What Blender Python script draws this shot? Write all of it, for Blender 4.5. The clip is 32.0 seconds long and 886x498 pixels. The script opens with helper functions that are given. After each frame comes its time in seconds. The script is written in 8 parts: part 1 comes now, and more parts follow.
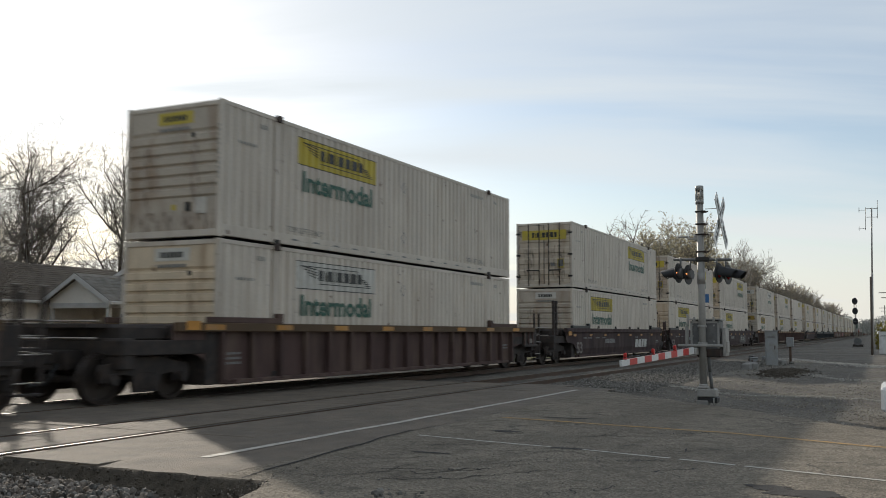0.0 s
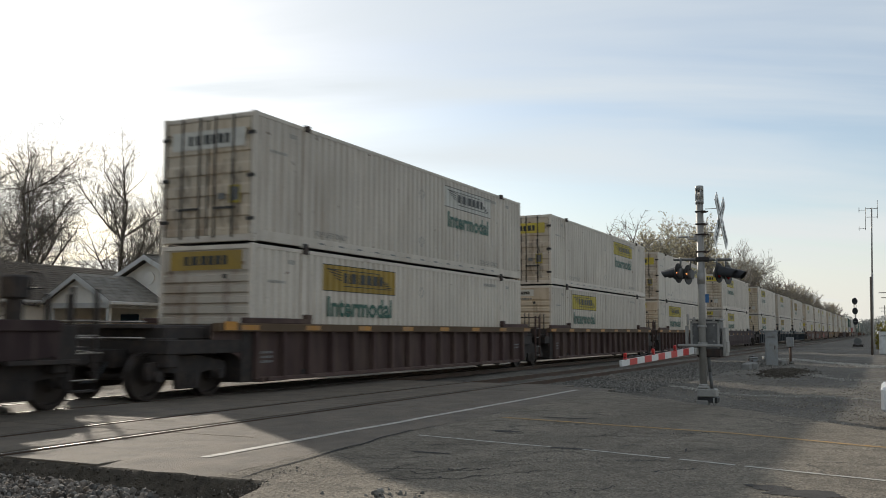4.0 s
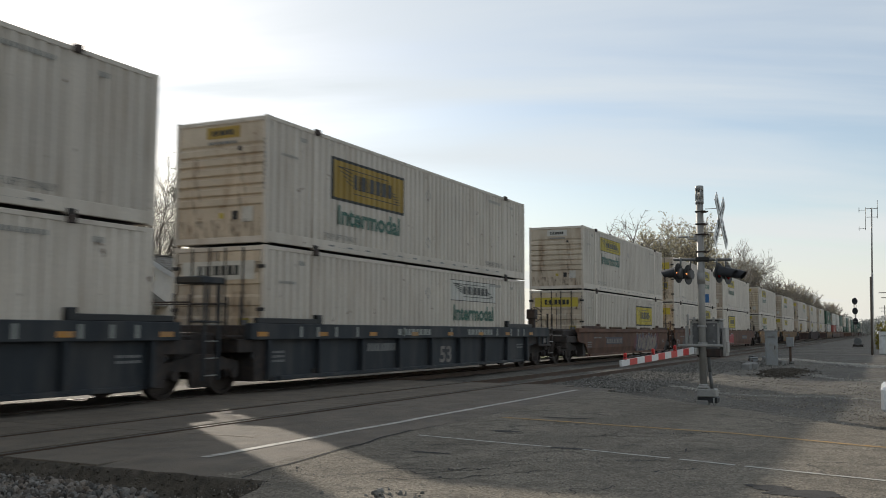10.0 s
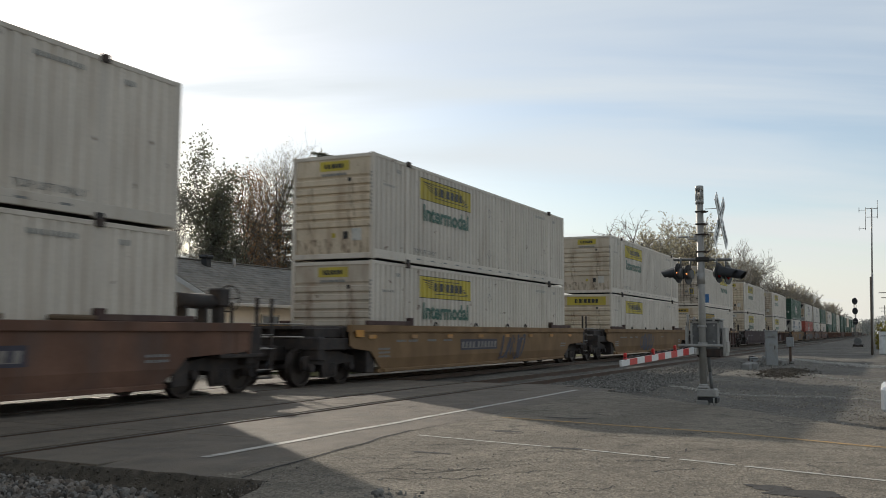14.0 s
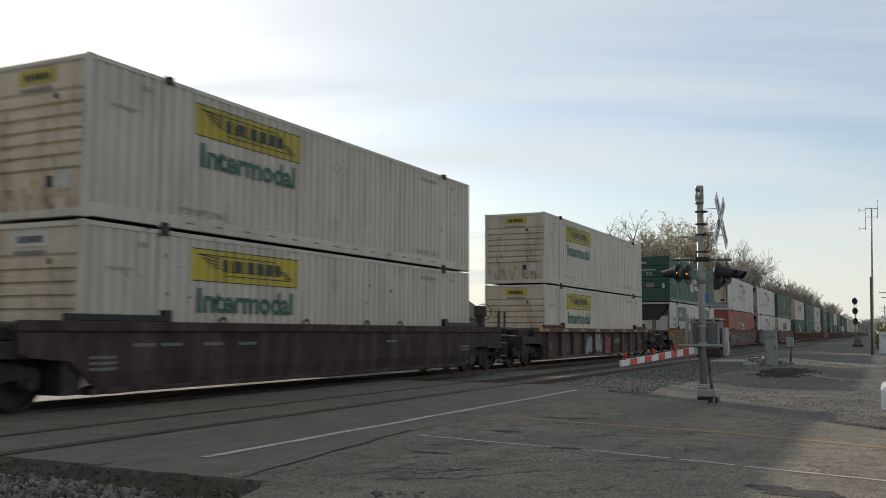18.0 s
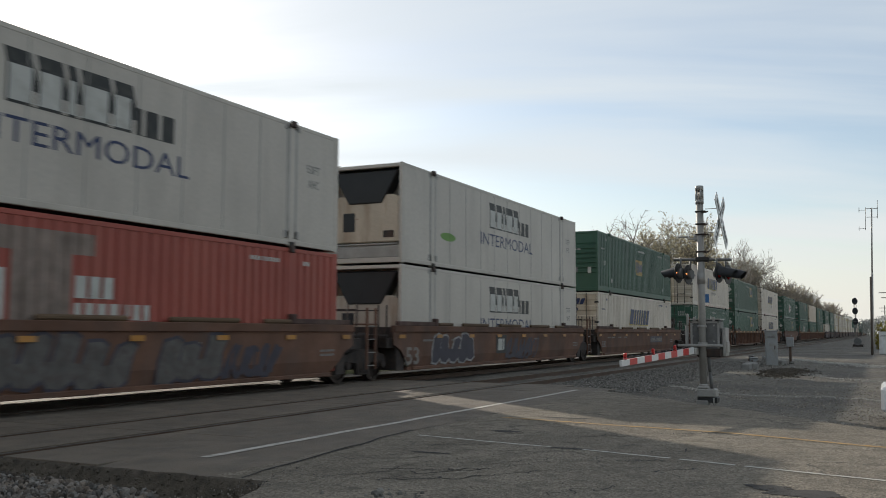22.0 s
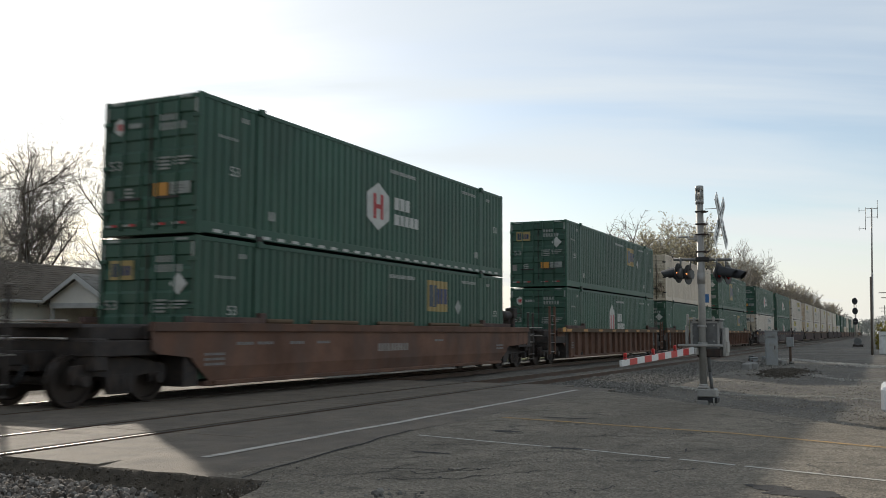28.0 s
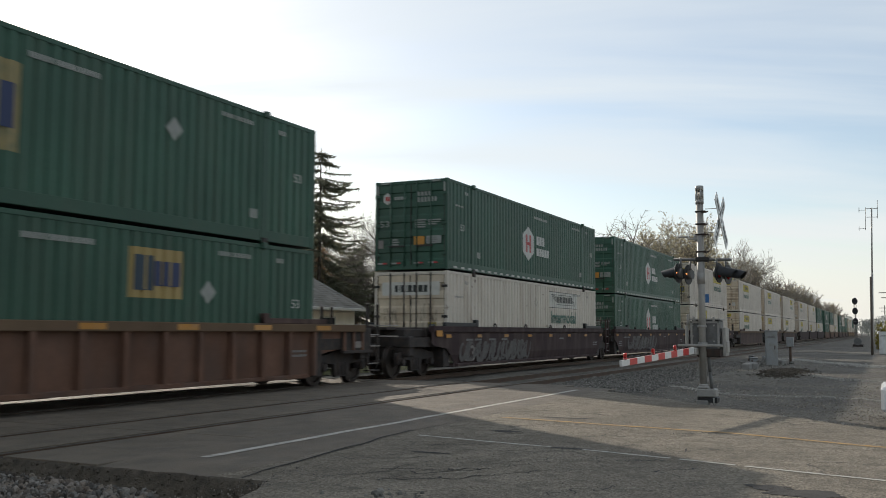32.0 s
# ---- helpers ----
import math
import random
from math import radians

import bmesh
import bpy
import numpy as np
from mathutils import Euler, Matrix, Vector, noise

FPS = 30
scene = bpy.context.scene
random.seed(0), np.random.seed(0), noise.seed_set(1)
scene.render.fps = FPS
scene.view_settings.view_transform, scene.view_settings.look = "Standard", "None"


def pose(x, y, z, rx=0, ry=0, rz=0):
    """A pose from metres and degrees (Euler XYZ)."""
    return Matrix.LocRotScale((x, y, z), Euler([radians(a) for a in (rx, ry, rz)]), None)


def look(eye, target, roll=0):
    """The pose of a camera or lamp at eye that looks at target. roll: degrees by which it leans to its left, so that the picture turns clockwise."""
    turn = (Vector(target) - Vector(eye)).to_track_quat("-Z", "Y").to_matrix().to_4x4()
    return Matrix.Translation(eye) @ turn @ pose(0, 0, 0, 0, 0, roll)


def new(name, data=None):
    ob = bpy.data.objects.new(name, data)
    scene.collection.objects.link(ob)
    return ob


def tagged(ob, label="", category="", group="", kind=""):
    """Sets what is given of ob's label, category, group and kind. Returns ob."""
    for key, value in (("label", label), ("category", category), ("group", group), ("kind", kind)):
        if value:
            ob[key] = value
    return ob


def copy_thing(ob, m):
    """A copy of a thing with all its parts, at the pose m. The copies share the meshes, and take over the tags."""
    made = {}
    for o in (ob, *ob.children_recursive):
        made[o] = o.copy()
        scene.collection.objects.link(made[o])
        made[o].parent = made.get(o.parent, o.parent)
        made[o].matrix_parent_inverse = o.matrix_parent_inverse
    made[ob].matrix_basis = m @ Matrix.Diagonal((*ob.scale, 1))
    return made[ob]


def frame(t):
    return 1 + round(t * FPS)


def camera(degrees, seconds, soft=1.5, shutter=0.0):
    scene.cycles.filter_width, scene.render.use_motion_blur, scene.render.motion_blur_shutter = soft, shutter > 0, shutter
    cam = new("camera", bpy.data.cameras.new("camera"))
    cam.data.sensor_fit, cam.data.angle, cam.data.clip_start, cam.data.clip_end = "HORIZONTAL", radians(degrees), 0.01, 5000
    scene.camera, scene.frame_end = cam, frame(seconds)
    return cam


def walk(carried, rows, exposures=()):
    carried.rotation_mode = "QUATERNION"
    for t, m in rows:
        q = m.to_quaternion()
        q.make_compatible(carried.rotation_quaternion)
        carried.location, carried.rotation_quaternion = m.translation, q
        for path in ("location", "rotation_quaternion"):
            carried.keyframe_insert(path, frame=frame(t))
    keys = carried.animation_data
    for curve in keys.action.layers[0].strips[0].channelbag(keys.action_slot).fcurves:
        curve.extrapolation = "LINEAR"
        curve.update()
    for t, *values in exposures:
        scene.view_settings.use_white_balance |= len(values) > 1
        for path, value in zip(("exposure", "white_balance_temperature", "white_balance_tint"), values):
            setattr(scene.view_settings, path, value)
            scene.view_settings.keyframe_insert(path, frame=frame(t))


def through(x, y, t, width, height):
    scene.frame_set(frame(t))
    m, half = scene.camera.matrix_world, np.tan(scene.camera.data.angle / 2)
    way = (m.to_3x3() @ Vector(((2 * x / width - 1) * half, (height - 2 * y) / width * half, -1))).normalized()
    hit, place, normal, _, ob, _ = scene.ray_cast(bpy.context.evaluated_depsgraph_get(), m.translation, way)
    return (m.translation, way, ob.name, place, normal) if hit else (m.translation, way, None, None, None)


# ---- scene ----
# The still camera beside the level crossing, 1.34 m above the rails.
EYE = Vector((0.0, 0.0, 1.337))
YAW, PITCH = radians(64.3), radians(5.108)
WAY = Vector((math.sin(YAW) * math.cos(PITCH), math.cos(YAW) * math.cos(PITCH), math.sin(PITCH)))
cam = camera(51.24, 32.0, soft=0.9, shutter=0.22)
STAND = look(EYE, EYE + WAY, 0.19)
EXPOSURE = 0.05
walk(cam, [(0, STAND), (32, STAND)], exposures=[(0, EXPOSURE), (18, EXPOSURE - 0.02), (22, EXPOSURE + 0.03), (27, EXPOSURE + 0.08), (32, EXPOSURE + 0.12)])

# ---- world and sun: low, hazy, behind the train ----
SUN_AZ, SUN_EL = radians(38.8), radians(23.0)
world = bpy.data.worlds.new("sky")
scene.world = world
world.use_nodes = True
wn, wl = world.node_tree.nodes, world.node_tree.links
wn.clear()


def wnode(kind, **inputs):
    nd = wn.new(kind)
    for k, val in inputs.items():
        nd.inputs[k.replace("_", " ")].default_value = val
    return nd


sky = wn.new("ShaderNodeTexSky")
sky.sky_type = "NISHITA"
sky.sun_disc = False
sky.sun_elevation, sky.sun_rotation = SUN_EL, SUN_AZ
sky.air_density, sky.dust_density, sky.ozone_density = 1.0, 0.7, 1.0
tc = wn.new("ShaderNodeTexCoord")
sep = wn.new("ShaderNodeSeparateXYZ")
wl.new(tc.outputs["Generated"], sep.inputs[0])
lift = wn.new("ShaderNodeMath")
lift.operation, lift.inputs[1].default_value = "ADD", 0.16
wl.new(sep.outputs["Z"], lift.inputs[0])
plane = []
for axis in "XY":
    d = wn.new("ShaderNodeMath")
    d.operation = "DIVIDE"
    wl.new(sep.outputs[axis], d.inputs[0])
    wl.new(lift.outputs[0], d.inputs[1])
    plane.append(d)
comb = wn.new("ShaderNodeCombineXYZ")
wl.new(plane[0].outputs[0], comb.inputs[0])
wl.new(plane[1].outputs[0], comb.inputs[1])
mp = wn.new("ShaderNodeMapping")
mp.inputs["Scale"].default_value = (0.42, 1.75, 1.0)
turn_map = wn.new("ShaderNodeMapping")
turn_map.inputs["Rotation"].default_value = (0, 0, radians(66))
wl.new(comb.outputs[0], turn_map.inputs[0])
wl.new(turn_map.outputs[0], mp.inputs[0])
cl = wnode("ShaderNodeTexNoise", Scale=0.95, Detail=6.0, Roughness=0.5, Distortion=0.35)
wl.new(mp.outputs[0], cl.inputs["Vector"])
ramp = wn.new("ShaderNodeValToRGB")
ramp.color_ramp.elements[0].position, ramp.color_ramp.elements[1].position = 0.40, 0.62
ramp.color_ramp.elements[0].color = (0.2, 0.2, 0.2, 1)
wl.new(cl.outputs["Fac"], ramp.inputs[0])
bw = wn.new("ShaderNodeRGBToBW")
wl.new(sky.outputs[0], bw.inputs[0])
pale = wn.new("ShaderNodeMix")
pale.data_type = "RGBA"
pale.inputs["Factor"].default_value = 0.12
pale.inputs[6].default_value = (6.55, 7.13, 7.5, 1)
wl.new(bw.outputs[0], pale.inputs[7])
mixc = wn.new("ShaderNodeMix")
mixc.data_type = "RGBA"
amt = wn.new("ShaderNodeMath")
amt.operation, amt.inputs[1].default_value = "MULTIPLY", 0.95
low = wn.new("ShaderNodeMapRange")
low.inputs["From Min"].default_value, low.inputs["From Max"].default_value = 0.0, 0.2
low.inputs["To Min"].default_value, low.inputs["To Max"].default_value = 0.9, 0.0
low.interpolation_type = "SMOOTHSTEP"
wl.new(sep.outputs["Z"], low.inputs["Value"])
top_of = wn.new("ShaderNodeMath")
top_of.operation = "MAXIMUM"
wl.new(ramp.outputs[0], top_of.inputs[0])
wl.new(low.outputs[0], top_of.inputs[1])
wl.new(top_of.outputs[0], amt.inputs[0])
wl.new(amt.outputs[0], mixc.inputs[0])
wl.new(sky.outputs[0], mixc.inputs[6])
haze = wn.new("ShaderNodeMix")
haze.data_type = "RGBA"
haze.inputs[7].default_value = (7.15, 7.1, 6.75, 1)
wl.new(low.outputs[0], haze.inputs[0])
wl.new(pale.outputs[2], haze.inputs[6])
wl.new(haze.outputs[2], mixc.inputs[7])
bg = wnode("ShaderNodeBackground", Strength=0.11)
wl.new(mixc.outputs[2], bg.inputs[0])
wo = wn.new("ShaderNodeOutputWorld")
wl.new(bg.outputs[0], wo.inputs[0])

sun_data = bpy.data.lights.new("sun", "SUN")
sun_data.energy, sun_data.angle, sun_data.color = 3.3, radians(0.7), (1.0, 0.91, 0.78)
sun = new("sun", sun_data)
to_sun = Vector((math.sin(SUN_AZ) * math.cos(SUN_EL), math.cos(SUN_AZ) * math.cos(SUN_EL), math.sin(SUN_EL)))
sun.matrix_world = look(to_sun * 60, (0, 0, 0))


# ---- materials ----
def mat(name, col, rough=0.6, metal=0.0, var=0.18, scale=1.5, fine=30.0, bump=0.0, dirt=None, amount=0.5, streak=None, lo=0.45, hi=0.75, rnd=0.0, spec=0.4, emit=0.0, world_space=False, island=0.0, spots=None, other=None, tint=None):
    m = bpy.data.materials.new(name)
    m.use_nodes = True
    n, l = m.node_tree.nodes, m.node_tree.links
    b = n["Principled BSDF"]
    b.inputs["Roughness"].default_value, b.inputs["Metallic"].default_value = rough, metal
    b.inputs["Specular IOR Level"].default_value = spec
    if world_space:
        co = n.new("ShaderNodeNewGeometry").outputs["Position"]
    else:
        co = n.new("ShaderNodeTexCoord").outputs["Object"]
        if rnd:
            # every object gets its own piece of the pattern
            off = n.new("ShaderNodeVectorMath")
            off.operation = "MULTIPLY_ADD"
            off.inputs[1].default_value = (43.0, 17.0, 29.0)
            l.new(n.new("ShaderNodeObjectInfo").outputs["Random"], off.inputs[0])
            l.new(co, off.inputs[2])
            co = off.outputs[0]
    def noise_tex(s, detail=4.0, vec=None):
        t = n.new("ShaderNodeTexNoise")
        t.inputs["Scale"].default_value, t.inputs["Detail"].default_value = s, detail
        l.new(vec or co, t.inputs["Vector"])
        return t.outputs["Fac"]
    def mix(f, a, c, kind="MIX"):
        x = n.new("ShaderNodeMix")
        x.data_type, x.blend_type = "RGBA", kind
        for sock, v in ((x.inputs[0], f), (x.inputs[6], a), (x.inputs[7], c)):
            if isinstance(v, (tuple, list)):
                sock.default_value = (*v[:3], 1)
            elif isinstance(v, (int, float)):
                sock.default_value = v
            else:
                l.new(v, sock)
        return x.outputs[2]
    def ramp_of(f, a, c):
        r = n.new("ShaderNodeMapRange")
        r.inputs["From Min"].default_value, r.inputs["From Max"].default_value = a, c
        l.new(f, r.inputs["Value"])
        return r.outputs[0]
    big, small = noise_tex(scale), noise_tex(fine, 3.0)
    k = mix(ramp_of(big, 0.3, 0.7), [c * (1 - var) for c in col], [min(1, c * (1 + var)) for c in col])
    if other:
        # some objects carry a second tone of the paint
        k = mix(n.new("ShaderNodeObjectInfo").outputs["Random"], k, mix(ramp_of(big, 0.3, 0.7), [c * (1 - var) for c in other], [c * (1 + var) for c in other]))
    k = mix(ramp_of(small, 0.3, 0.7), k, [min(1, c * 1.05) for c in col]) if var == 0 else mix(mix(ramp_of(small, 0.25, 0.75), (0.05,) * 3, (0.35,) * 3), k, [c * 0.6 for c in col])
    if dirt:
        vec = None
        if streak:
            mpn = n.new("ShaderNodeMapping")
            mpn.inputs["Scale"].default_value = streak
            l.new(co, mpn.inputs[0])
            vec = mpn.outputs[0]
        f = ramp_of(noise_tex(1.0 if streak else scale * 2.3, 5.0, vec), lo, hi)
        mu = n.new("ShaderNodeMath")
        mu.operation, mu.inputs[1].default_value, mu.use_clamp = "MULTIPLY", amount, True
        l.new(f, mu.inputs[0])
        k = mix(mu.outputs[0], k, dirt)
    if spots:
        sp = ramp_of(noise_tex(3.1, 2.0), 0.69, 0.74)
        sp2 = ramp_of(noise_tex(9.0, 2.0), 0.45, 0.6)
        mu2 = n.new("ShaderNodeMath")
        mu2.operation, mu2.use_clamp = "MULTIPLY", True
        l.new(sp, mu2.inputs[0])
        l.new(sp2, mu2.inputs[1])
        k = mix(mu2.outputs[0], k, spots)
    if island:
        isl = n.new("ShaderNodeMapRange")
        isl.inputs["To Min"].default_value, isl.inputs["To Max"].default_value = 1 - island, 1 + island
        l.new(n.new("ShaderNodeNewGeometry").outputs["Random Per Island"], isl.inputs["Value"])
        if tint:
            # every stone leans to the second colour by its own share
            rough_no = n.new("ShaderNodeMath")
            rough_no.operation, rough_no.inputs[1].default_value = "MULTIPLY", 37.0
            part_of = n.new("ShaderNodeMath")
            part_of.operation = "FRACT"
            l.new(n.new("ShaderNodeNewGeometry").outputs["Random Per Island"], rough_no.inputs[0])
            l.new(rough_no.outputs[0], part_of.inputs[0])
            k = mix(part_of.outputs[0], k, tint)
        k = mix(1.0, k, isl.outputs[0], "MULTIPLY")
    if rnd:
        oi = n.new("ShaderNodeObjectInfo").outputs["Random"]
        mr = n.new("ShaderNodeMapRange")
        mr.inputs["To Min"].default_value, mr.inputs["To Max"].default_value = 1 - rnd, 1 + rnd
        l.new(oi, mr.inputs["Value"])
        k = mix(1.0, k, mr.outputs[0], "MULTIPLY")
    l.new(k, b.inputs["Base Color"])
    if bump:
        bp = n.new("ShaderNodeBump")
        bp.inputs["Strength"].default_value, bp.inputs["Distance"].default_value = min(1.0, bump), 0.02
        l.new(small, bp.inputs["Height"])
        l.new(bp.outputs[0], b.inputs["Normal"])
    if emit:
        b.inputs["Emission Color"].default_value = (*col, 1)
        b.inputs["Emission Strength"].default_value = emit
    return m


RUST = (0.13, 0.055, 0.028)
GRIME = (0.22, 0.19, 0.15)
M = {
    "white_paint": mat("white_paint", (0.585, 0.52, 0.435), 0.5, var=0.1, scale=0.6, fine=18, dirt=(0.33, 0.26, 0.19), amount=0.65, streak=(2.6, 2.6, 0.35), lo=0.48, hi=0.8, rnd=0.08, spots=(0.11, 0.06, 0.04)),
    "cream_paint": mat("cream_paint", (0.49, 0.43, 0.355), 0.55, other=(0.59, 0.475, 0.325), var=0.12, scale=1.3, fine=22, dirt=(0.25, 0.16, 0.09), amount=0.75, streak=(2.2, 2.2, 0.5), lo=0.5, hi=0.76, rnd=0.1, spots=(0.13, 0.065, 0.035)),
    "reefer_white": mat("reefer_white", (0.50, 0.46, 0.40), 0.45, var=0.08, scale=0.5, fine=12, dirt=(0.30, 0.27, 0.23), amount=0.5, streak=(1.5, 1.5, 0.4), lo=0.5, hi=0.8, rnd=0.04),
    "plain_tan": mat("plain_tan", (0.605, 0.505, 0.39), 0.5, var=0.08, scale=0.6, fine=18, dirt=(0.33, 0.24, 0.15), amount=0.5, streak=(2.6, 2.6, 0.35), lo=0.52, hi=0.8),
    "green_paint": mat("green_paint", (0.030, 0.085, 0.054), 0.5, var=0.2, scale=0.5, fine=15, dirt=(0.055, 0.078, 0.052), amount=0.5, streak=(2.0, 2.0, 0.3), lo=0.45, hi=0.8, rnd=0.12),
    "orange_paint": mat("orange_paint", (0.335, 0.075, 0.052), 0.5, var=0.15, scale=0.6, fine=15, dirt=(0.30, 0.09, 0.06), amount=0.6, streak=(2.0, 2.0, 0.3), lo=0.45, hi=0.8),
    "grey_patch": mat("grey_patch", (0.23, 0.18, 0.15), 0.7, var=0.3, scale=3),
    "gasket": mat("gasket", (0.035, 0.033, 0.03), 0.7, dirt=RUST, amount=0.4),
    "yellow_sign": mat("yellow_sign", (0.49, 0.385, 0.045), 0.55, var=0.1, scale=1.2, dirt=(0.33, 0.26, 0.1), amount=0.5, streak=(3, 3, 0.6), rnd=0.12),
    "tan_panel": mat("tan_panel", (0.345, 0.25, 0.09), 0.55, var=0.12, scale=1.2, dirt=(0.3, 0.22, 0.1), amount=0.5, streak=(3, 3, 0.6)),
    "mark_dim": mat("mark_dim", (0.30, 0.31, 0.28), 0.55, var=0.15, dirt=(0.1, 0.13, 0.1), amount=0.5),
    "gold_sign": mat("gold_sign", (0.36, 0.235, 0.04), 0.6, var=0.15, scale=1.2, dirt=(0.22, 0.16, 0.06), amount=0.5, streak=(3, 3, 0.6), rnd=0.1),
    "white_sign": mat("white_sign", (0.58, 0.56, 0.50), 0.5, var=0.08, dirt=GRIME, amount=0.3),
    "sign_black": mat("sign_black", (0.02, 0.022, 0.02), 0.5, var=0.1, dirt=(0.12, 0.11, 0.09), amount=0.4),
    "sign_green": mat("sign_green", (0.016, 0.092, 0.06), 0.5, var=0.1, dirt=(0.2, 0.27, 0.22), amount=0.4),
    "sign_blue": mat("sign_blue", (0.022, 0.036, 0.10), 0.5, var=0.1),
    "sign_navy": mat("sign_navy", (0.016, 0.038, 0.062), 0.45, var=0.12, scale=1),
    "sign_sky": mat("sign_sky", (0.05, 0.15, 0.33), 0.5, var=0.1),
    "sign_red": mat("sign_red", (0.42, 0.03, 0.03), 0.5, var=0.12),
    "mark_grey": mat("mark_grey", (0.20, 0.20, 0.19), 0.6, var=0.15),
    "mark_white": mat("mark_white", (0.50, 0.50, 0.46), 0.5, var=0.12, dirt=GRIME, amount=0.5),
    "mark_orange": mat("mark_orange", (0.55, 0.25, 0.04), 0.5, var=0.12),
    "tan_sign": mat("tan_sign", (0.30, 0.24, 0.11), 0.6, var=0.15, dirt=(0.08, 0.12, 0.08), amount=0.6),
    "eco_green": mat("eco_green", (0.12, 0.27, 0.04), 0.5),
    "car_maroon": mat("car_maroon", (0.05, 0.031, 0.031), 0.75, spec=0.2, var=0.25, scale=0.8, fine=25, dirt=(0.12, 0.09, 0.075), amount=0.6, streak=(2.5, 2.5, 0.6), rnd=0.1),
    "car_brown": mat("car_brown", (0.084, 0.053, 0.047), 0.75, spec=0.2, var=0.25, scale=0.8, fine=25, dirt=(0.16, 0.115, 0.085), amount=0.6, streak=(2.5, 2.5, 0.6), rnd=0.12),
    "car_oxide": mat("car_oxide", (0.148, 0.080, 0.054), 0.75, spec=0.2, var=0.35, scale=1.1, fine=14, dirt=(0.10, 0.072, 0.06), amount=0.75, streak=(1.6, 1.6, 0.7), rnd=0.12),
    "chord_brown": mat("chord_brown", (0.13, 0.088, 0.054), 0.75, spec=0.2, var=0.25, scale=0.8, fine=25, dirt=(0.12, 0.075, 0.048), amount=0.7, streak=(1.6, 1.6, 0.7), rnd=0.12),
    "car_tan": mat("car_tan", (0.215, 0.133, 0.068), 0.75, spec=0.2, var=0.25, scale=0.8, fine=25, dirt=(0.15, 0.09, 0.05), amount=0.7, streak=(1.6, 1.6, 0.7), rnd=0.12),
    "car_slate": mat("car_slate", (0.021, 0.026, 0.031), 0.65, var=0.2, scale=0.8, fine=25, dirt=(0.10, 0.09, 0.08), amount=0.5, streak=(2.5, 2.5, 0.6)),
    "running_gear": mat("running_gear", (0.038, 0.032, 0.029), 0.7, spec=0.3, var=0.3, scale=3, fine=40, dirt=(0.085, 0.055, 0.04), amount=0.5),
    "wheel_steel": mat("wheel_steel", (0.06, 0.05, 0.044), 0.45, 0.6, spec=0.2, var=0.3, dirt=(0.05, 0.028, 0.018), amount=0.4),
    "rung_steel": mat("rung_steel", (0.36, 0.33, 0.30), 0.34, 0.85, var=0.2, dirt=(0.14, 0.09, 0.06), amount=0.5),
    "reflector": mat("reflector", (0.46, 0.21, 0.035), 0.5, var=0.1, dirt=GRIME, amount=0.5, rnd=0.15),
    "graffiti_white": mat("graffiti_white", (0.34, 0.33, 0.32), 0.6, var=0.2, scale=3, dirt=(0.15, 0.13, 0.13), amount=0.6),
    "graffiti_faint": mat("graffiti_faint", (0.105, 0.098, 0.09), 0.65, var=0.3, scale=3, dirt=(0.07, 0.05, 0.045), amount=0.8),
    "graffiti_grey": mat("graffiti_grey", (0.21, 0.19, 0.17), 0.65, var=0.25, scale=3, dirt=(0.10, 0.08, 0.07), amount=0.7),
    "mark_faint": mat("mark_faint", (0.25, 0.225, 0.20), 0.65, var=0.2, dirt=(0.1, 0.07, 0.06), amount=0.6),
    "mark_soft": mat("mark_soft", (0.31, 0.30, 0.27), 0.6, var=0.15),
    "graffiti_purple": mat("graffiti_purple", (0.115, 0.098, 0.125), 0.65, var=0.25, scale=3, dirt=(0.06, 0.05, 0.055), amount=0.6),
    "graffiti_tan": mat("graffiti_tan", (0.25, 0.205, 0.165), 0.65, var=0.25, scale=3, dirt=(0.12, 0.09, 0.075), amount=0.6),
    "graffiti_mint": mat("graffiti_mint", (0.15, 0.18, 0.155), 0.65, var=0.3, scale=3, dirt=(0.06, 0.05, 0.045), amount=0.8),
    "graffiti_wine": mat("graffiti_wine", (0.15, 0.035, 0.04), 0.65, var=0.3, scale=3, dirt=(0.1, 0.05, 0.045), amount=0.7),
    "grey_siding": mat("grey_siding", (0.30, 0.31, 0.31), 0.7, var=0.1, scale=1.5, fine=20, dirt=(0.2, 0.2, 0.19), amount=0.4, streak=(2, 2, 0.5)),
    "graffiti_red": mat("graffiti_red", (0.36, 0.045, 0.045), 0.6, var=0.2, scale=3),
    "graffiti_dark": mat("graffiti_dark", (0.05, 0.045, 0.06), 0.6, var=0.2, scale=3),
    "rail_steel": mat("rail_steel", (0.11, 0.075, 0.055), 0.6, 0.5, var=0.25, scale=2, dirt=RUST, amount=0.5),
    "rail_head": mat("rail_head", (0.13, 0.115, 0.10), 0.5, 0.7, var=0.1),
    "tie_wood": mat("tie_wood", (0.075, 0.058, 0.045), 0.9, var=0.3, scale=4, fine=40, bump=0.5, rnd=0.25),
    "concrete_panel": mat("concrete_panel", (0.172, 0.140, 0.106), 0.8, var=0.2, scale=1.2, fine=75, bump=0.8, dirt=(0.092, 0.082, 0.07), amount=0.7, rnd=0.05, world_space=True),
    "line_white": mat("line_white", (0.50, 0.465, 0.405), 0.7, var=0.12, scale=4, fine=35, dirt=(0.17, 0.15, 0.125), amount=0.8, lo=0.5, hi=0.68, world_space=True),
    "line_yellow": mat("line_yellow", (0.40, 0.235, 0.075), 0.8, var=0.15, scale=4, fine=35, dirt=(0.20, 0.16, 0.11), amount=0.85, lo=0.42, hi=0.66, world_space=True),
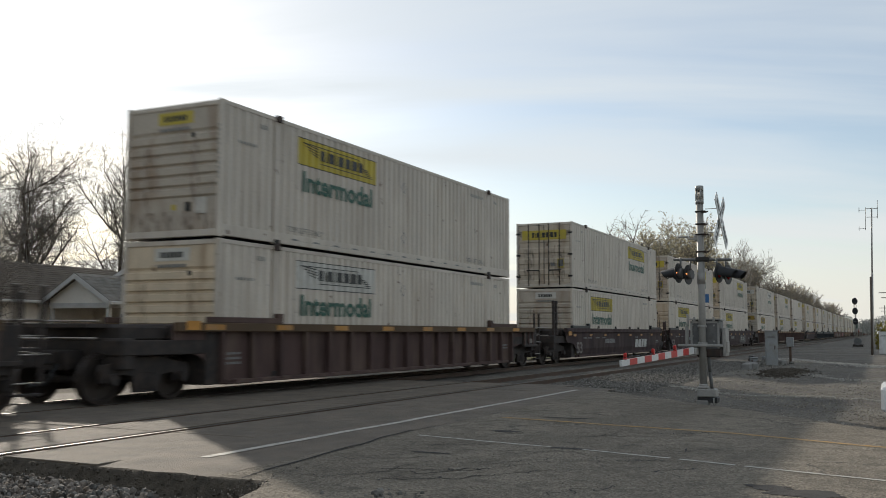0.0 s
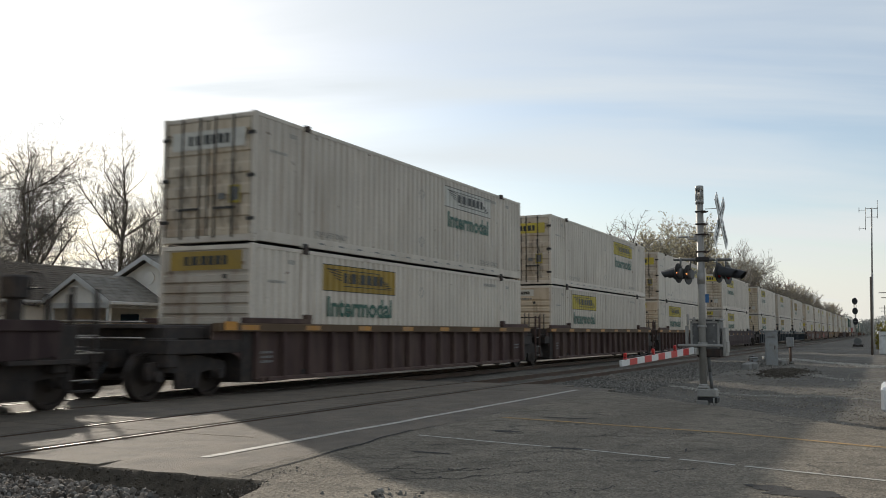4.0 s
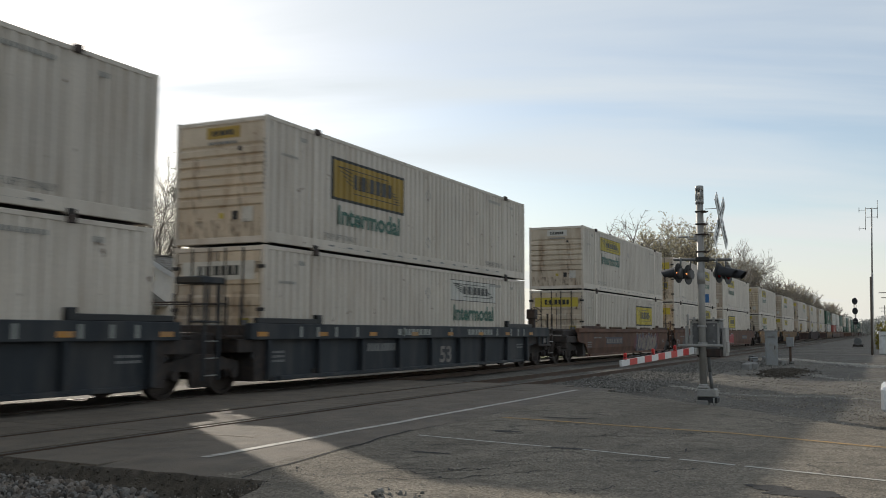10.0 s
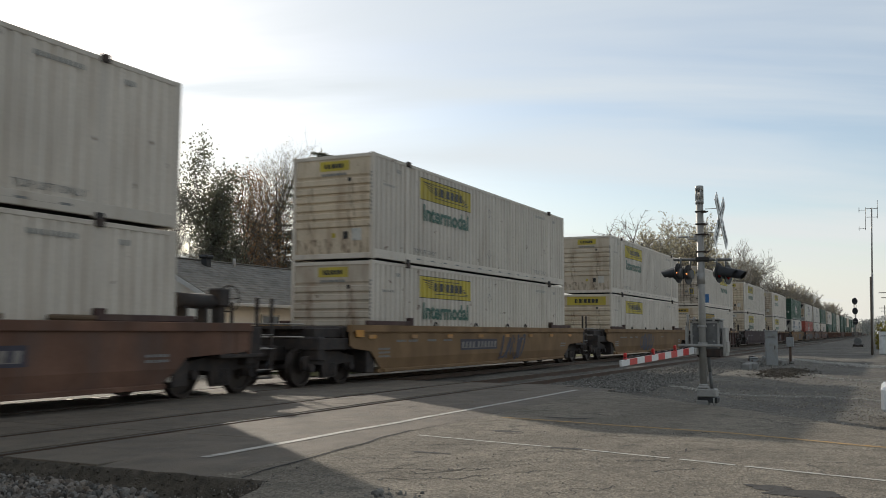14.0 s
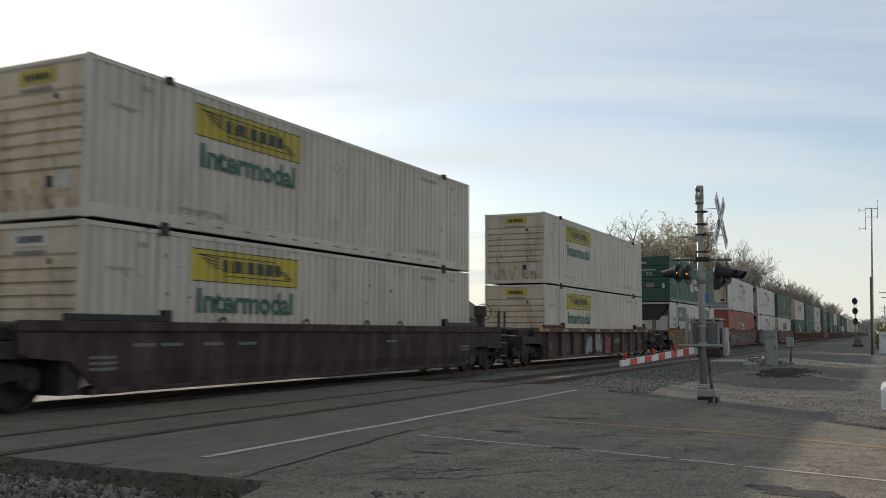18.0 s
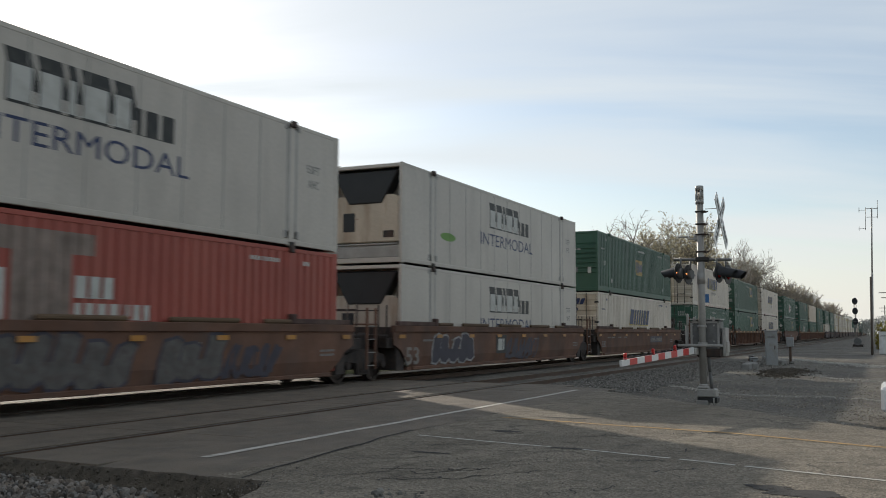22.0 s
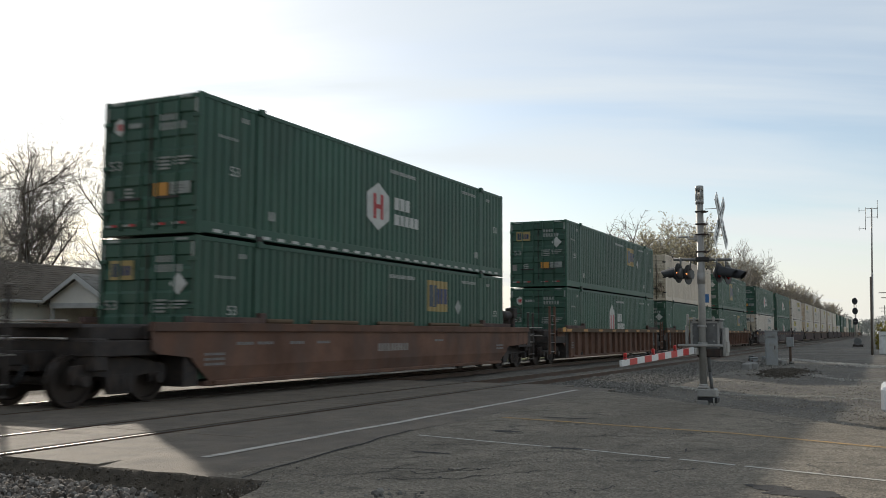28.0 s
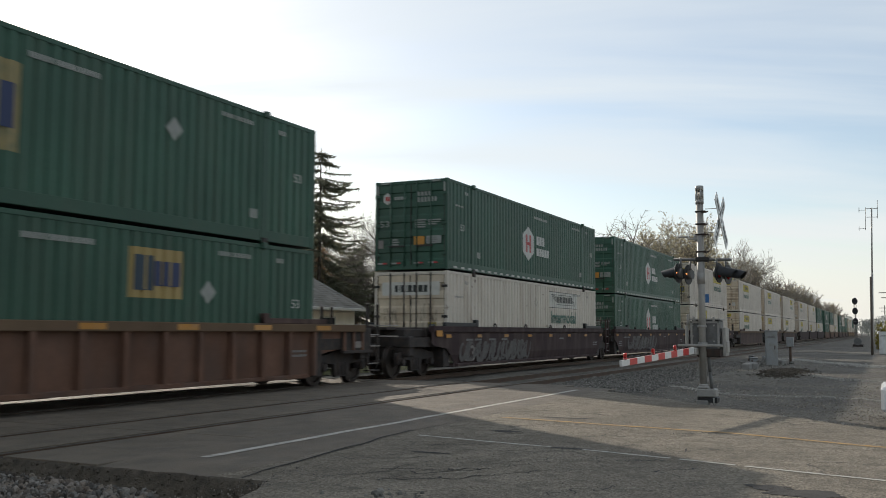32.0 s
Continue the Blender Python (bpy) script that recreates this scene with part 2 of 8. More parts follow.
    "stone": mat("stone", (0.175, 0.163, 0.143), 0.85, var=0.25, scale=9, fine=40, bump=0.3, world_space=True, island=0.45),
    "ballast_stone": mat("ballast_stone", (0.155, 0.145, 0.13), 0.85, var=0.25, scale=14, fine=60, bump=0.4, world_space=True, island=0.65, tint=(0.125, 0.097, 0.074)),
    "lot_stone": mat("lot_stone", (0.26, 0.23, 0.188), 0.85, var=0.25, scale=9, fine=40, bump=0.3, world_space=True, island=0.4),
    "old_roof": mat("old_roof", (0.15, 0.125, 0.10), 0.95, spec=0.1, var=0.25, scale=2, fine=22, bump=0.5, dirt=(0.09, 0.08, 0.07), amount=0.5),
    "soil": mat("soil", (0.085, 0.07, 0.052), 0.95, var=0.45, scale=9, fine=60, bump=0.9, dirt=(0.045, 0.036, 0.027), amount=0.7, world_space=True),
    "seal": mat("seal", (0.028, 0.026, 0.024), 0.85, var=0.3, scale=5, fine=40, dirt=(0.075, 0.068, 0.058), amount=0.5, world_space=True),
    "machine_grey": mat("machine_grey", (0.15, 0.15, 0.145), 0.55, 0.2, var=0.2, scale=4, fine=30, dirt=(0.07, 0.06, 0.05), amount=0.5),
    "galvanised": mat("galvanised", (0.34, 0.33, 0.305), 0.5, 0.2, var=0.15, scale=2, fine=30, dirt=(0.22, 0.2, 0.18), amount=0.5),
    "grey_cabinet": mat("grey_cabinet", (0.30, 0.305, 0.30), 0.5, 0.2, var=0.12, scale=2, dirt=(0.2, 0.17, 0.13), amount=0.5),
    "mount_concrete": mat("mount_concrete", (0.26, 0.25, 0.23), 0.9, var=0.2, scale=4, fine=50, bump=0.4),
    "black_paint": mat("black_paint", (0.018, 0.019, 0.02), 0.5, var=0.15),
    "arm_white": mat("arm_white", (0.72, 0.72, 0.70), 0.4, var=0.06, dirt=GRIME, amount=0.4),
    "arm_red": mat("arm_red", (0.55, 0.035, 0.03), 0.35, var=0.08),
    "red_lens": mat("red_lens", (0.35, 0.02, 0.02), 0.15),
    "lamp_lit": mat("lamp_lit", (1.0, 0.36, 0.10), 0.3, emit=1.6),
    "siding": mat("siding", (0.84, 0.79, 0.70), 0.65, var=0.08, scale=1.5, fine=25, dirt=(0.62, 0.57, 0.49), amount=0.4, streak=(2, 2, 0.5)),
    "trim_white": mat("trim_white", (0.56, 0.55, 0.52), 0.5, var=0.06, dirt=GRIME, amount=0.25),
    "shingle": mat("shingle", (0.185, 0.175, 0.155), 0.95, spec=0.1, var=0.25, scale=2, fine=22, bump=0.5, dirt=(0.11, 0.10, 0.085), amount=0.6, rnd=0.2),
    "bark": mat("bark", (0.12, 0.098, 0.08), 0.9, var=0.3, scale=3, fine=25, bump=0.5),
    "twig": mat("twig", (0.19, 0.165, 0.14), 0.9, var=0.2, scale=2),
    # twigs of the far woods: distance haze is put into this paler grey
    "hazed_twig": mat("hazed_twig", (0.34, 0.34, 0.31), 0.95, var=0.2, scale=0.1, fine=1.0),
    "car_white": mat("car_white", (0.74, 0.74, 0.73), 0.25, var=0.03, spec=0.5),
    "rubber": mat("rubber", (0.02, 0.02, 0.02), 0.8, var=0.2),
    "chrome": mat("chrome", (0.6, 0.6, 0.6), 0.15, 1.0, var=0.05),
}


def glass_mat():
    m = bpy.data.materials.new("window_glass")
    m.use_nodes = True
    b = m.node_tree.nodes["Principled BSDF"]
    b.inputs["Base Color"].default_value = (0.03, 0.035, 0.04, 1)
    b.inputs["Roughness"].default_value = 0.05
    return m


M["glass"] = glass_mat()


def leaf_mat(name, col, through=0.45):
    """A thin leaf that lets part of the light through."""
    m = mat(name, col, 0.8, var=0.35, scale=2, fine=8)
    n, l = m.node_tree.nodes, m.node_tree.links
    b = n["Principled BSDF"]
    tr = n.new("ShaderNodeBsdfTranslucent")
    l.new(b.inputs["Base Color"].links[0].from_socket, tr.inputs["Color"])
    mx = n.new("ShaderNodeMixShader")
    mx.inputs[0].default_value = through
    l.new(b.outputs[0], mx.inputs[1])
    l.new(tr.outputs[0], mx.inputs[2])
    l.new(mx.outputs[0], n["Material Output"].inputs["Surface"])
    return m


M["bud"] = leaf_mat("bud", (0.54, 0.47, 0.29), 0.55)
M["rust_leaf"] = leaf_mat("rust_leaf", (0.36, 0.21, 0.11), 0.5)
M["hedge_leaf"] = leaf_mat("hedge_leaf", (0.04, 0.07, 0.025), 0.35)
M["yellow_leaf"] = leaf_mat("yellow_leaf", (0.28, 0.24, 0.06), 0.5)
M["needle"] = leaf_mat("needle", (0.20, 0.20, 0.145), 0.6)


def wash_mat(name, col):
    """Streaky rust or grime: opaque only where the streaks are."""
    m = bpy.data.materials.new(name)
    m.use_nodes = True
    n, l = m.node_tree.nodes, m.node_tree.links
    b = n["Principled BSDF"]
    b.inputs["Base Color"].default_value = (*col, 1)
    b.inputs["Roughness"].default_value = 0.8
    co = n.new("ShaderNodeTexCoord").outputs["Object"]
    mpn = n.new("ShaderNodeMapping")
    mpn.inputs["Scale"].default_value = (11, 2.4, 1)
    l.new(co, mpn.inputs[0])
    t = n.new("ShaderNodeTexNoise")
    t.inputs["Scale"].default_value, t.inputs["Detail"].default_value = 1.0, 5
    l.new(mpn.outputs[0], t.inputs["Vector"])
    r = n.new("ShaderNodeMapRange")
    r.inputs["From Min"].default_value, r.inputs["From Max"].default_value, r.inputs["To Max"].default_value = 0.42, 0.66, 0.85
    l.new(t.outputs["Fac"], r.inputs["Value"])
    t2 = n.new("ShaderNodeTexNoise")
    t2.inputs["Scale"].default_value, t2.inputs["Detail"].default_value = 3.5, 4
    l.new(co, t2.inputs["Vector"])
    r2 = n.new("ShaderNodeMapRange")
    r2.inputs["From Min"].default_value, r2.inputs["From Max"].default_value = 0.38, 0.62
    l.new(t2.outputs["Fac"], r2.inputs["Value"])
    both = n.new("ShaderNodeMath")
    both.operation = "MULTIPLY"
    l.new(r.outputs[0], both.inputs[0])
    l.new(r2.outputs[0], both.inputs[1])
    l.new(both.outputs[0], b.inputs["Alpha"])
    return m


M["rust_wash"] = wash_mat("rust_wash", (0.12, 0.055, 0.03))
M["grime_wash"] = wash_mat("grime_wash", (0.10, 0.085, 0.07))


def ground_mat(name, a, b_, c, s_big, s_small, bumpy, voro):
    """Loose ground: two-scale colour, crushed-stone cells and relief, at world size."""
    m = bpy.data.materials.new(name)
    m.use_nodes = True
    n, l = m.node_tree.nodes, m.node_tree.links
    b = n["Principled BSDF"]
    b.inputs["Roughness"].default_value = 0.92
    b.inputs["Specular IOR Level"].default_value = 0.25
    co = n.new("ShaderNodeNewGeometry").outputs["Position"]
    big = n.new("ShaderNodeTexNoise")
    big.inputs["Scale"].default_value, big.inputs["Detail"].default_value = s_big, 6
    l.new(co, big.inputs["Vector"])
    vo = n.new("ShaderNodeTexVoronoi")
    vo.inputs["Scale"].default_value = s_small
    l.new(co, vo.inputs["Vector"])
    r = n.new("ShaderNodeValToRGB")
    e = r.color_ramp.elements
    e[0].position, e[0].color, e[1].position, e[1].color = 0.34, (*a, 1), 0.68, (*b_, 1)
    l.new(big.outputs["Fac"], r.inputs[0])
    hs = n.new("ShaderNodeSeparateColor")
    l.new(vo.outputs["Color"], hs.inputs[0])
    sc = n.new("ShaderNodeMapRange")
    sc.inputs["To Min"].default_value, sc.inputs["To Max"].default_value = 1 - voro, 1 + voro
    l.new(hs.outputs[0], sc.inputs["Value"])
    x = n.new("ShaderNodeMix")
    x.data_type, x.blend_type = "RGBA", "MULTIPLY"
    x.inputs[0].default_value = 1
    l.new(r.outputs[0], x.inputs[6])
    l.new(sc.outputs[0], x.inputs[7])
    stain = n.new("ShaderNodeTexNoise")
    stain.inputs["Scale"].default_value, stain.inputs["Detail"].default_value = s_big * 4.3, 5
    l.new(co, stain.inputs["Vector"])
    sr = n.new("ShaderNodeMapRange")
    sr.inputs["From Min"].default_value, sr.inputs["From Max"].default_value = 0.5, 0.68
    sr.inputs["To Max"].default_value = 0.6
    l.new(stain.outputs["Fac"], sr.inputs["Value"])
    y = n.new("ShaderNodeMix")
    y.data_type = "RGBA"
    y.inputs[7].default_value = (*c, 1)
    l.new(sr.outputs[0], y.inputs[0])
    l.new(x.outputs[2], y.inputs[6])
    l.new(y.outputs[2], b.inputs["Base Color"])
    bp = n.new("ShaderNodeBump")
    bp.inputs["Strength"].default_value, bp.inputs["Distance"].default_value = bumpy, 0.03
    l.new(vo.outputs["Distance"], bp.inputs["Height"])
    l.new(bp.outputs[0], b.inputs["Normal"])
    return m


def asphalt_mat():
    m = ground_mat("asphalt", (0.168, 0.144, 0.112), (0.236, 0.203, 0.157), (0.104, 0.089, 0.069), 0.7, 48.0, 0.6, 0.4)
    n, l = m.node_tree.nodes, m.node_tree.links
    b = n["Principled BSDF"]
    src = b.inputs["Base Color"].links[0].from_socket
    co = n.new("ShaderNodeNewGeometry").outputs["Position"]
    wob = n.new("ShaderNodeTexNoise")
    wob.inputs["Scale"].default_value, wob.inputs["Detail"].default_value = 1.3, 6
    l.new(co, wob.inputs["Vector"])
    add = n.new("ShaderNodeMix")
    add.data_type, add.blend_type = "RGBA", "ADD"
    add.inputs[0].default_value = 0.9
    l.new(co, add.inputs[6])
    l.new(wob.outputs["Color"], add.inputs[7])
    cr = n.new("ShaderNodeTexVoronoi")
    cr.feature = "DISTANCE_TO_EDGE"
    cr.inputs["Scale"].default_value = 0.55
    l.new(add.outputs[2], cr.inputs["Vector"])
    w = n.new("ShaderNodeMapRange")
    w.inputs["From Min"].default_value, w.inputs["From Max"].default_value = 0.002, 0.011
    w.inputs["To Min"].default_value, w.inputs["To Max"].default_value = 0.75, 0.0
    l.new(cr.outputs["Distance"], w.inputs["Value"])
    gate = n.new("ShaderNodeTexNoise")
    gate.inputs["Scale"].default_value = 0.35
    l.new(co, gate.inputs["Vector"])
    gr = n.new("ShaderNodeMapRange")
    gr.inputs["From Min"].default_value, gr.inputs["From Max"].default_value = 0.45, 0.6
    l.new(gate.outputs["Fac"], gr.inputs["Value"])
    mu = n.new("ShaderNodeMath")
    mu.operation = "MULTIPLY"
    l.new(w.outputs[0], mu.inputs[0])
    l.new(gr.outputs[0], mu.inputs[1])
    x = n.new("ShaderNodeMix")
    x.data_type = "RGBA"
    x.inputs[7].default_value = (0.03, 0.028, 0.026, 1)
    l.new(mu.outputs[0], x.inputs[0])
    l.new(src, x.inputs[6])
    # pale bits of aggregate worn bare
    pv = n.new("ShaderNodeTexVoronoi")
    pv.inputs["Scale"].default_value = 34.0
    l.new(co, pv.inputs["Vector"])
    near = n.new("ShaderNodeMapRange")
    near.inputs["From Min"].default_value, near.inputs["From Max"].default_value = 0.16, 0.26
    near.inputs["To Min"].default_value, near.inputs["To Max"].default_value = 0.8, 0.0
    l.new(pv.outputs["Distance"], near.inputs["Value"])
    pick = n.new("ShaderNodeSeparateColor")
    l.new(pv.outputs["Color"], pick.inputs[0])
    few = n.new("ShaderNodeMapRange")
    few.inputs["From Min"].default_value, few.inputs["From Max"].default_value = 0.72, 0.8
    l.new(pick.outputs[0], few.inputs["Value"])
    both = n.new("ShaderNodeMath")
    both.operation = "MULTIPLY"
    l.new(near.outputs[0], both.inputs[0])
    l.new(few.outputs[0], both.inputs[1])
    sp = n.new("ShaderNodeMix")
    sp.data_type = "RGBA"
    sp.inputs[7].default_value = (0.36, 0.325, 0.27, 1)
    l.new(both.outputs[0], sp.inputs[0])
    l.new(x.outputs[2], sp.inputs[6])
    l.new(sp.outputs[2], b.inputs["Base Color"])
    # ravelled surface: lumps a few centimetres across
    lump = n.new("ShaderNodeTexNoise")
    lump.inputs["Scale"].default_value, lump.inputs["Detail"].default_value = 16.0, 5
    l.new(co, lump.inputs["Vector"])
    bp2 = n.new("ShaderNodeBump")
    bp2.inputs["Strength"].default_value, bp2.inputs["Distance"].default_value = 0.55, 0.025
    l.new(lump.outputs["Fac"], bp2.inputs["Height"])
    l.new(b.inputs["Normal"].links[0].from_socket, bp2.inputs["Normal"])
    l.new(bp2.outputs[0], b.inputs["Normal"])
    return m


M["asphalt"] = asphalt_mat()
M["ballast"] = ground_mat("ballast", (0.12, 0.11, 0.098), (0.20, 0.185, 0.16), (0.08, 0.072, 0.062), 0.6, 16.0, 1.0, 0.55)
M["dirt_gravel"] = ground_mat("dirt_gravel", (0.095, 0.086, 0.074), (0.17, 0.154, 0.128), (0.08, 0.069, 0.056), 0.3, 24.0, 0.8, 0.4)
M["lawn"] = ground_mat("lawn", (0.07, 0.085, 0.03), (0.13, 0.12, 0.055), (0.09, 0.075, 0.04), 0.3, 30.0, 0.8, 0.4)


# ---- mesh helpers ----
def bx(bm, x0, x1, y0, y1, z0, z1):
    v = [bm.verts.new((x, y, z)) for x in (x0, x1) for y in (y0, y1) for z in (z0, z1)]
    for f in ((0, 1, 3, 2), (4, 6, 7, 5), (0, 4, 5, 1), (2, 3, 7, 6), (0, 2, 6, 4), (1, 5, 7, 3)):
        bm.faces.new([v[i] for i in f])


def tube(bm, a, b, r0, r1=None, n=10, caps=True):
    a, b = Vector(a), Vector(b)
    r1 = r0 if r1 is None else r1
    q = (b - a).to_track_quat("Z", "Y")
    rings = []
    for p_, r in ((a, r0), (b, r1)):
        rings.append([bm.verts.new(p_ + q @ Vector((r * math.cos(2 * math.pi * i / n), r * math.sin(2 * math.pi * i / n), 0))) for i in range(n)])
    for i in range(n):
        f = bm.faces.new((rings[0][i], rings[0][(i + 1) % n], rings[1][(i + 1) % n], rings[1][i]))
        f.smooth = True
    if caps:
        bm.faces.new(rings[0][::-1])
        bm.faces.new(rings[1])


def prism(bm, poly, axis, a, b):
    """A polygon drawn in the other two axes, run from a to b along axis."""
    def at(u, v, w):
        return {"x": (w, u, v), "y": (u, w, v), "z": (u, v, w)}[axis]
    r = [[bm.verts.new(at(u, v, w)) for u, v in poly] for w in (a, b)]
    k = len(poly)
    bm.faces.new(r[0])
    bm.faces.new(r[1][::-1])
    for i in range(k):
        bm.faces.new((r[0][i], r[1][i], r[1][(i + 1) % k], r[0][(i + 1) % k]))


def made(name, bm, material, bevel=0.0):
    if bevel:
        bmesh.ops.bevel(bm, geom=list(bm.edges), offset=bevel, segments=1, affect="EDGES", clamp_overlap=True)
    bmesh.ops.recalc_face_normals(bm, faces=list(bm.faces))
    me = bpy.data.meshes.new(name)
    bm.to_mesh(me)
    bm.free()
    me.materials.append(M[material])
    return me


def part(name, me, parent, m=None, label=""):
    """Links a mesh as one object under a thing or a part."""
    ob = new(name, me)
    ob.parent = parent
    if m is not None:
        ob.matrix_basis = m
    if label:
        tagged(ob, label)
    return ob


MESHES = {}


def shared(key, make):
    if key not in MESHES:
        MESHES[key] = make()
    return MESHES[key]


def boxmesh(name, material, *dims, bevel=0.0):
    def make():
        bm = bmesh.new()
        for d in dims:
            bx(bm, *d)
        return made(name, bm, material, bevel)
    return shared((name, material, dims, bevel), make)


def tubemesh(name, material, *runs, n=8):
    def make():
        bm = bmesh.new()
        for a, b, r in runs:
            tube(bm, a, b, r, n=n)
        return made(name, bm, material)
    return shared((name, material, runs, n), make)


def pydata(name, verts, faces, material, smooth=False):
    me = bpy.data.meshes.new(name)
    me.from_pydata(verts, [], faces)
    me.materials.append(M[material])
    if smooth:
        me.polygons.foreach_set("use_smooth", [True] * len(me.polygons))
    return me


def thing(name, label, category, group="", m=None, kind=""):
    ob = new(name)
    ob.empty_display_size = 0.3
    if m is not None:
        ob.matrix_basis = m
    return tagged(ob, label, category, group, kind)


def lettering(text, w, h, material, bold=0.012):
    """Flat letters of the built-in font, fitted to w x h, from the lower left corner."""
    def make():
        cu = bpy.data.curves.new("letters", "FONT")
        cu.body, cu.size, cu.offset, cu.resolution_u = text, 1.0, bold, 3
        ob = new("letters", cu)
        bpy.context.view_layer.update()
        me = bpy.data.meshes.new_from_object(ob.evaluated_get(bpy.context.evaluated_depsgraph_get()))
        bpy.data.objects.remove(ob)
        co = np.empty(len(me.vertices) * 3)
        me.vertices.foreach_get("co", co)
        co = co.reshape(-1, 3)
        lo, hi = co.min(0), co.max(0)
        co = (co - lo) / np.maximum(hi - lo, 1e-6) * np.array((w, h, 0))
        me.vertices.foreach_set("co", co.ravel())
        me.materials.clear()
        me.materials.append(M[material])
        me.update()
        return me
    return shared((text, w, h, material, bold), make)


def bars(w, h, widths, material, slant=0.0, gap=0.25):
    """Plain upright blocks in a row, as wide as the numbers say."""
    def make():
        bm = bmesh.new()
        total = sum(widths) + gap * (len(widths) - 1)
        x = 0.0
        e = min(0.012, 0.08 * h)
        last = None
        for k in widths:
            a, b = x / total * w, (x + k) / total * w
            v = [bm.verts.new(c) for c in ((a, 0, 0), (b, 0, 0), (b + slant * e, e, 0), (a + slant * e, e, 0), (b + slant * h, h, 0), (a + slant * h, h, 0))]
            bm.faces.new(v[:4])
            bm.faces.new((v[3], v[2], v[4], v[5]))
            if last:
                bm.faces.new((last[1], v[0], v[3], last[2]))
            last = v
            x += k + gap
        return made("blocks", bm, material)
    return shared(("bars", w, h, tuple(widths), material, slant, gap), make)


HL, HW, HH = 8.077, 1.2955, 2.896


def on_side(me, parent, x, z, name="marking", out=0.006, label="", y0=HW):
    return part(name, me, parent, pose(x, -y0 - out, z, 90), label)


def on_end(me, parent, y, z, name="marking", out=0.006, label=""):
    """y: the left corner as seen from in front of the end that faces -x."""
    return part(name, me, parent, pose(-HL - out, y, z, 90, 0, -90), label)


# ---- ground, road, tracks ----
def step(a, b, x):
    t = min(1.0, max(0.0, (x - a) / (b - a)))
    return t * t * (3 - 2 * t)




def road_left(y):
    """The left edge of the asphalt for a given y."""
    pts = [(-60, 0.5), (0.0, 3.2), (3.0, 4.6), (4.75, 5.9), (5.1, 7.06), (7.2, 7.06), (90, 20.0)]
    for (a, xa), (b, xb) in zip(pts, pts[1:]):
        if y <= b:
            return xa + (xb - xa) * (y - a) / (b - a)
    return pts[-1][1]


def road_right(y):
    pts = [(-60, 2.0), (-4.0, 11.6), (0.1, 14.6), (3.3, 18.3), (6.1, 21.3), (7.2, 22.3), (16.5, 23.6), (90, 46.0)]
    for (a, xa), (b, xb) in zip(pts, pts[1:]):
        if y <= b:
            return xa + (xb - xa) * (y - a) / (b - a)
    return pts[-1][1]


def verge_z(x, y):
    """The short steep bank below the paved edge."""
    k = 7.03 - x
    drop = 0.15 + 0.07 * (1 - step(5.2, 7.5, y))
    return -0.025 - drop * step(0.0, 0.2, k) - 0.03 * step(0.2, 0.8, k) + (0.04 * noise.noise((x * 4, y * 4, 0)) + 0.032 * noise.noise((x * 13, y * 13, 2))) * step(0.0, 0.08, k)


def ground_z(x, y):
    z = -0.13
    if -1 < y < 15 and x < 9:
        e = x - (road_left(y) if y < 7.2 else 6.95)
        z += (0.13 - 0.05) * step(-1.3, -0.3, e) * (1 - step(0.3, 0.9, e))
        z -= 0.24 * (1 - step(-1.3, -0.3, e)) * step(2.0, 4.5, y)
    if 4.6 < y < 11 and x < 7.3:
        z = min(z, verge_z(x, y) - 0.06)
    z -= 0.25 * step(15.5, 18.0, y)
    if x > road_right(y) - 0.5 and y < 8:
        z += 0.07 * math.exp(-((y - 5.0) / 1.6) ** 2) * step(0, 3, x - road_right(y))
        z += 0.05 * noise.noise((x * 0.5, y * 0.7, 3.1)) * step(0, 2.0, x - road_right(y))
    if abs(x) < 80 and abs(y) < 40:
        z += 0.02 * noise.noise((x * 1.7, y * 1.7, 0)) + 0.012 * noise.noise((x * 5, y * 5, 4))
    return z


def axis_steps(lo, hi, fine):
    inner = list(np.arange(lo, hi + 1e-6, fine))
    out, d, s = [], fine, hi
    while s < 3500:
        d *= 1.35
        s += d
        out.append(s)
    low, d, s = [], fine, lo
    while s > -3500:
        d *= 1.35
        s -= d
        low.append(s)
    return low[::-1] + inner + out


def grid_sheet(name, xs, ys, height, material):
    verts = [(x, y, height(x, y)) for y in ys for x in xs]
    w = len(xs)
    faces = [(j * w + i, j * w + i + 1, (j + 1) * w + i + 1, (j + 1) * w + i) for j in range(len(ys) - 1) for i in range(w - 1)]
    return pydata(name, verts, faces, material, True)


ground = tagged(new("ground", grid_sheet("ground", axis_steps(2.0, 60.0, 0.3), axis_steps(-4.0, 19.0, 0.3), ground_z, "dirt_gravel")),
                "brown dirt and gravel ground beside the tracks", "ground", kind="structure")

lawn = tagged(new("ground_lawn", grid_sheet("ground_lawn", list(np.arange(-150, 520, 5.0)), list(np.arange(19.5, 160, 4.0)),
                                            lambda x, y: -0.33 + 0.08 * noise.noise((x * 0.1, y * 0.1, 7)) + 0.15 * step(22, 30, y), "lawn")),
              "winter-worn lawn of dull green and brown grass", "lawn", kind="structure")


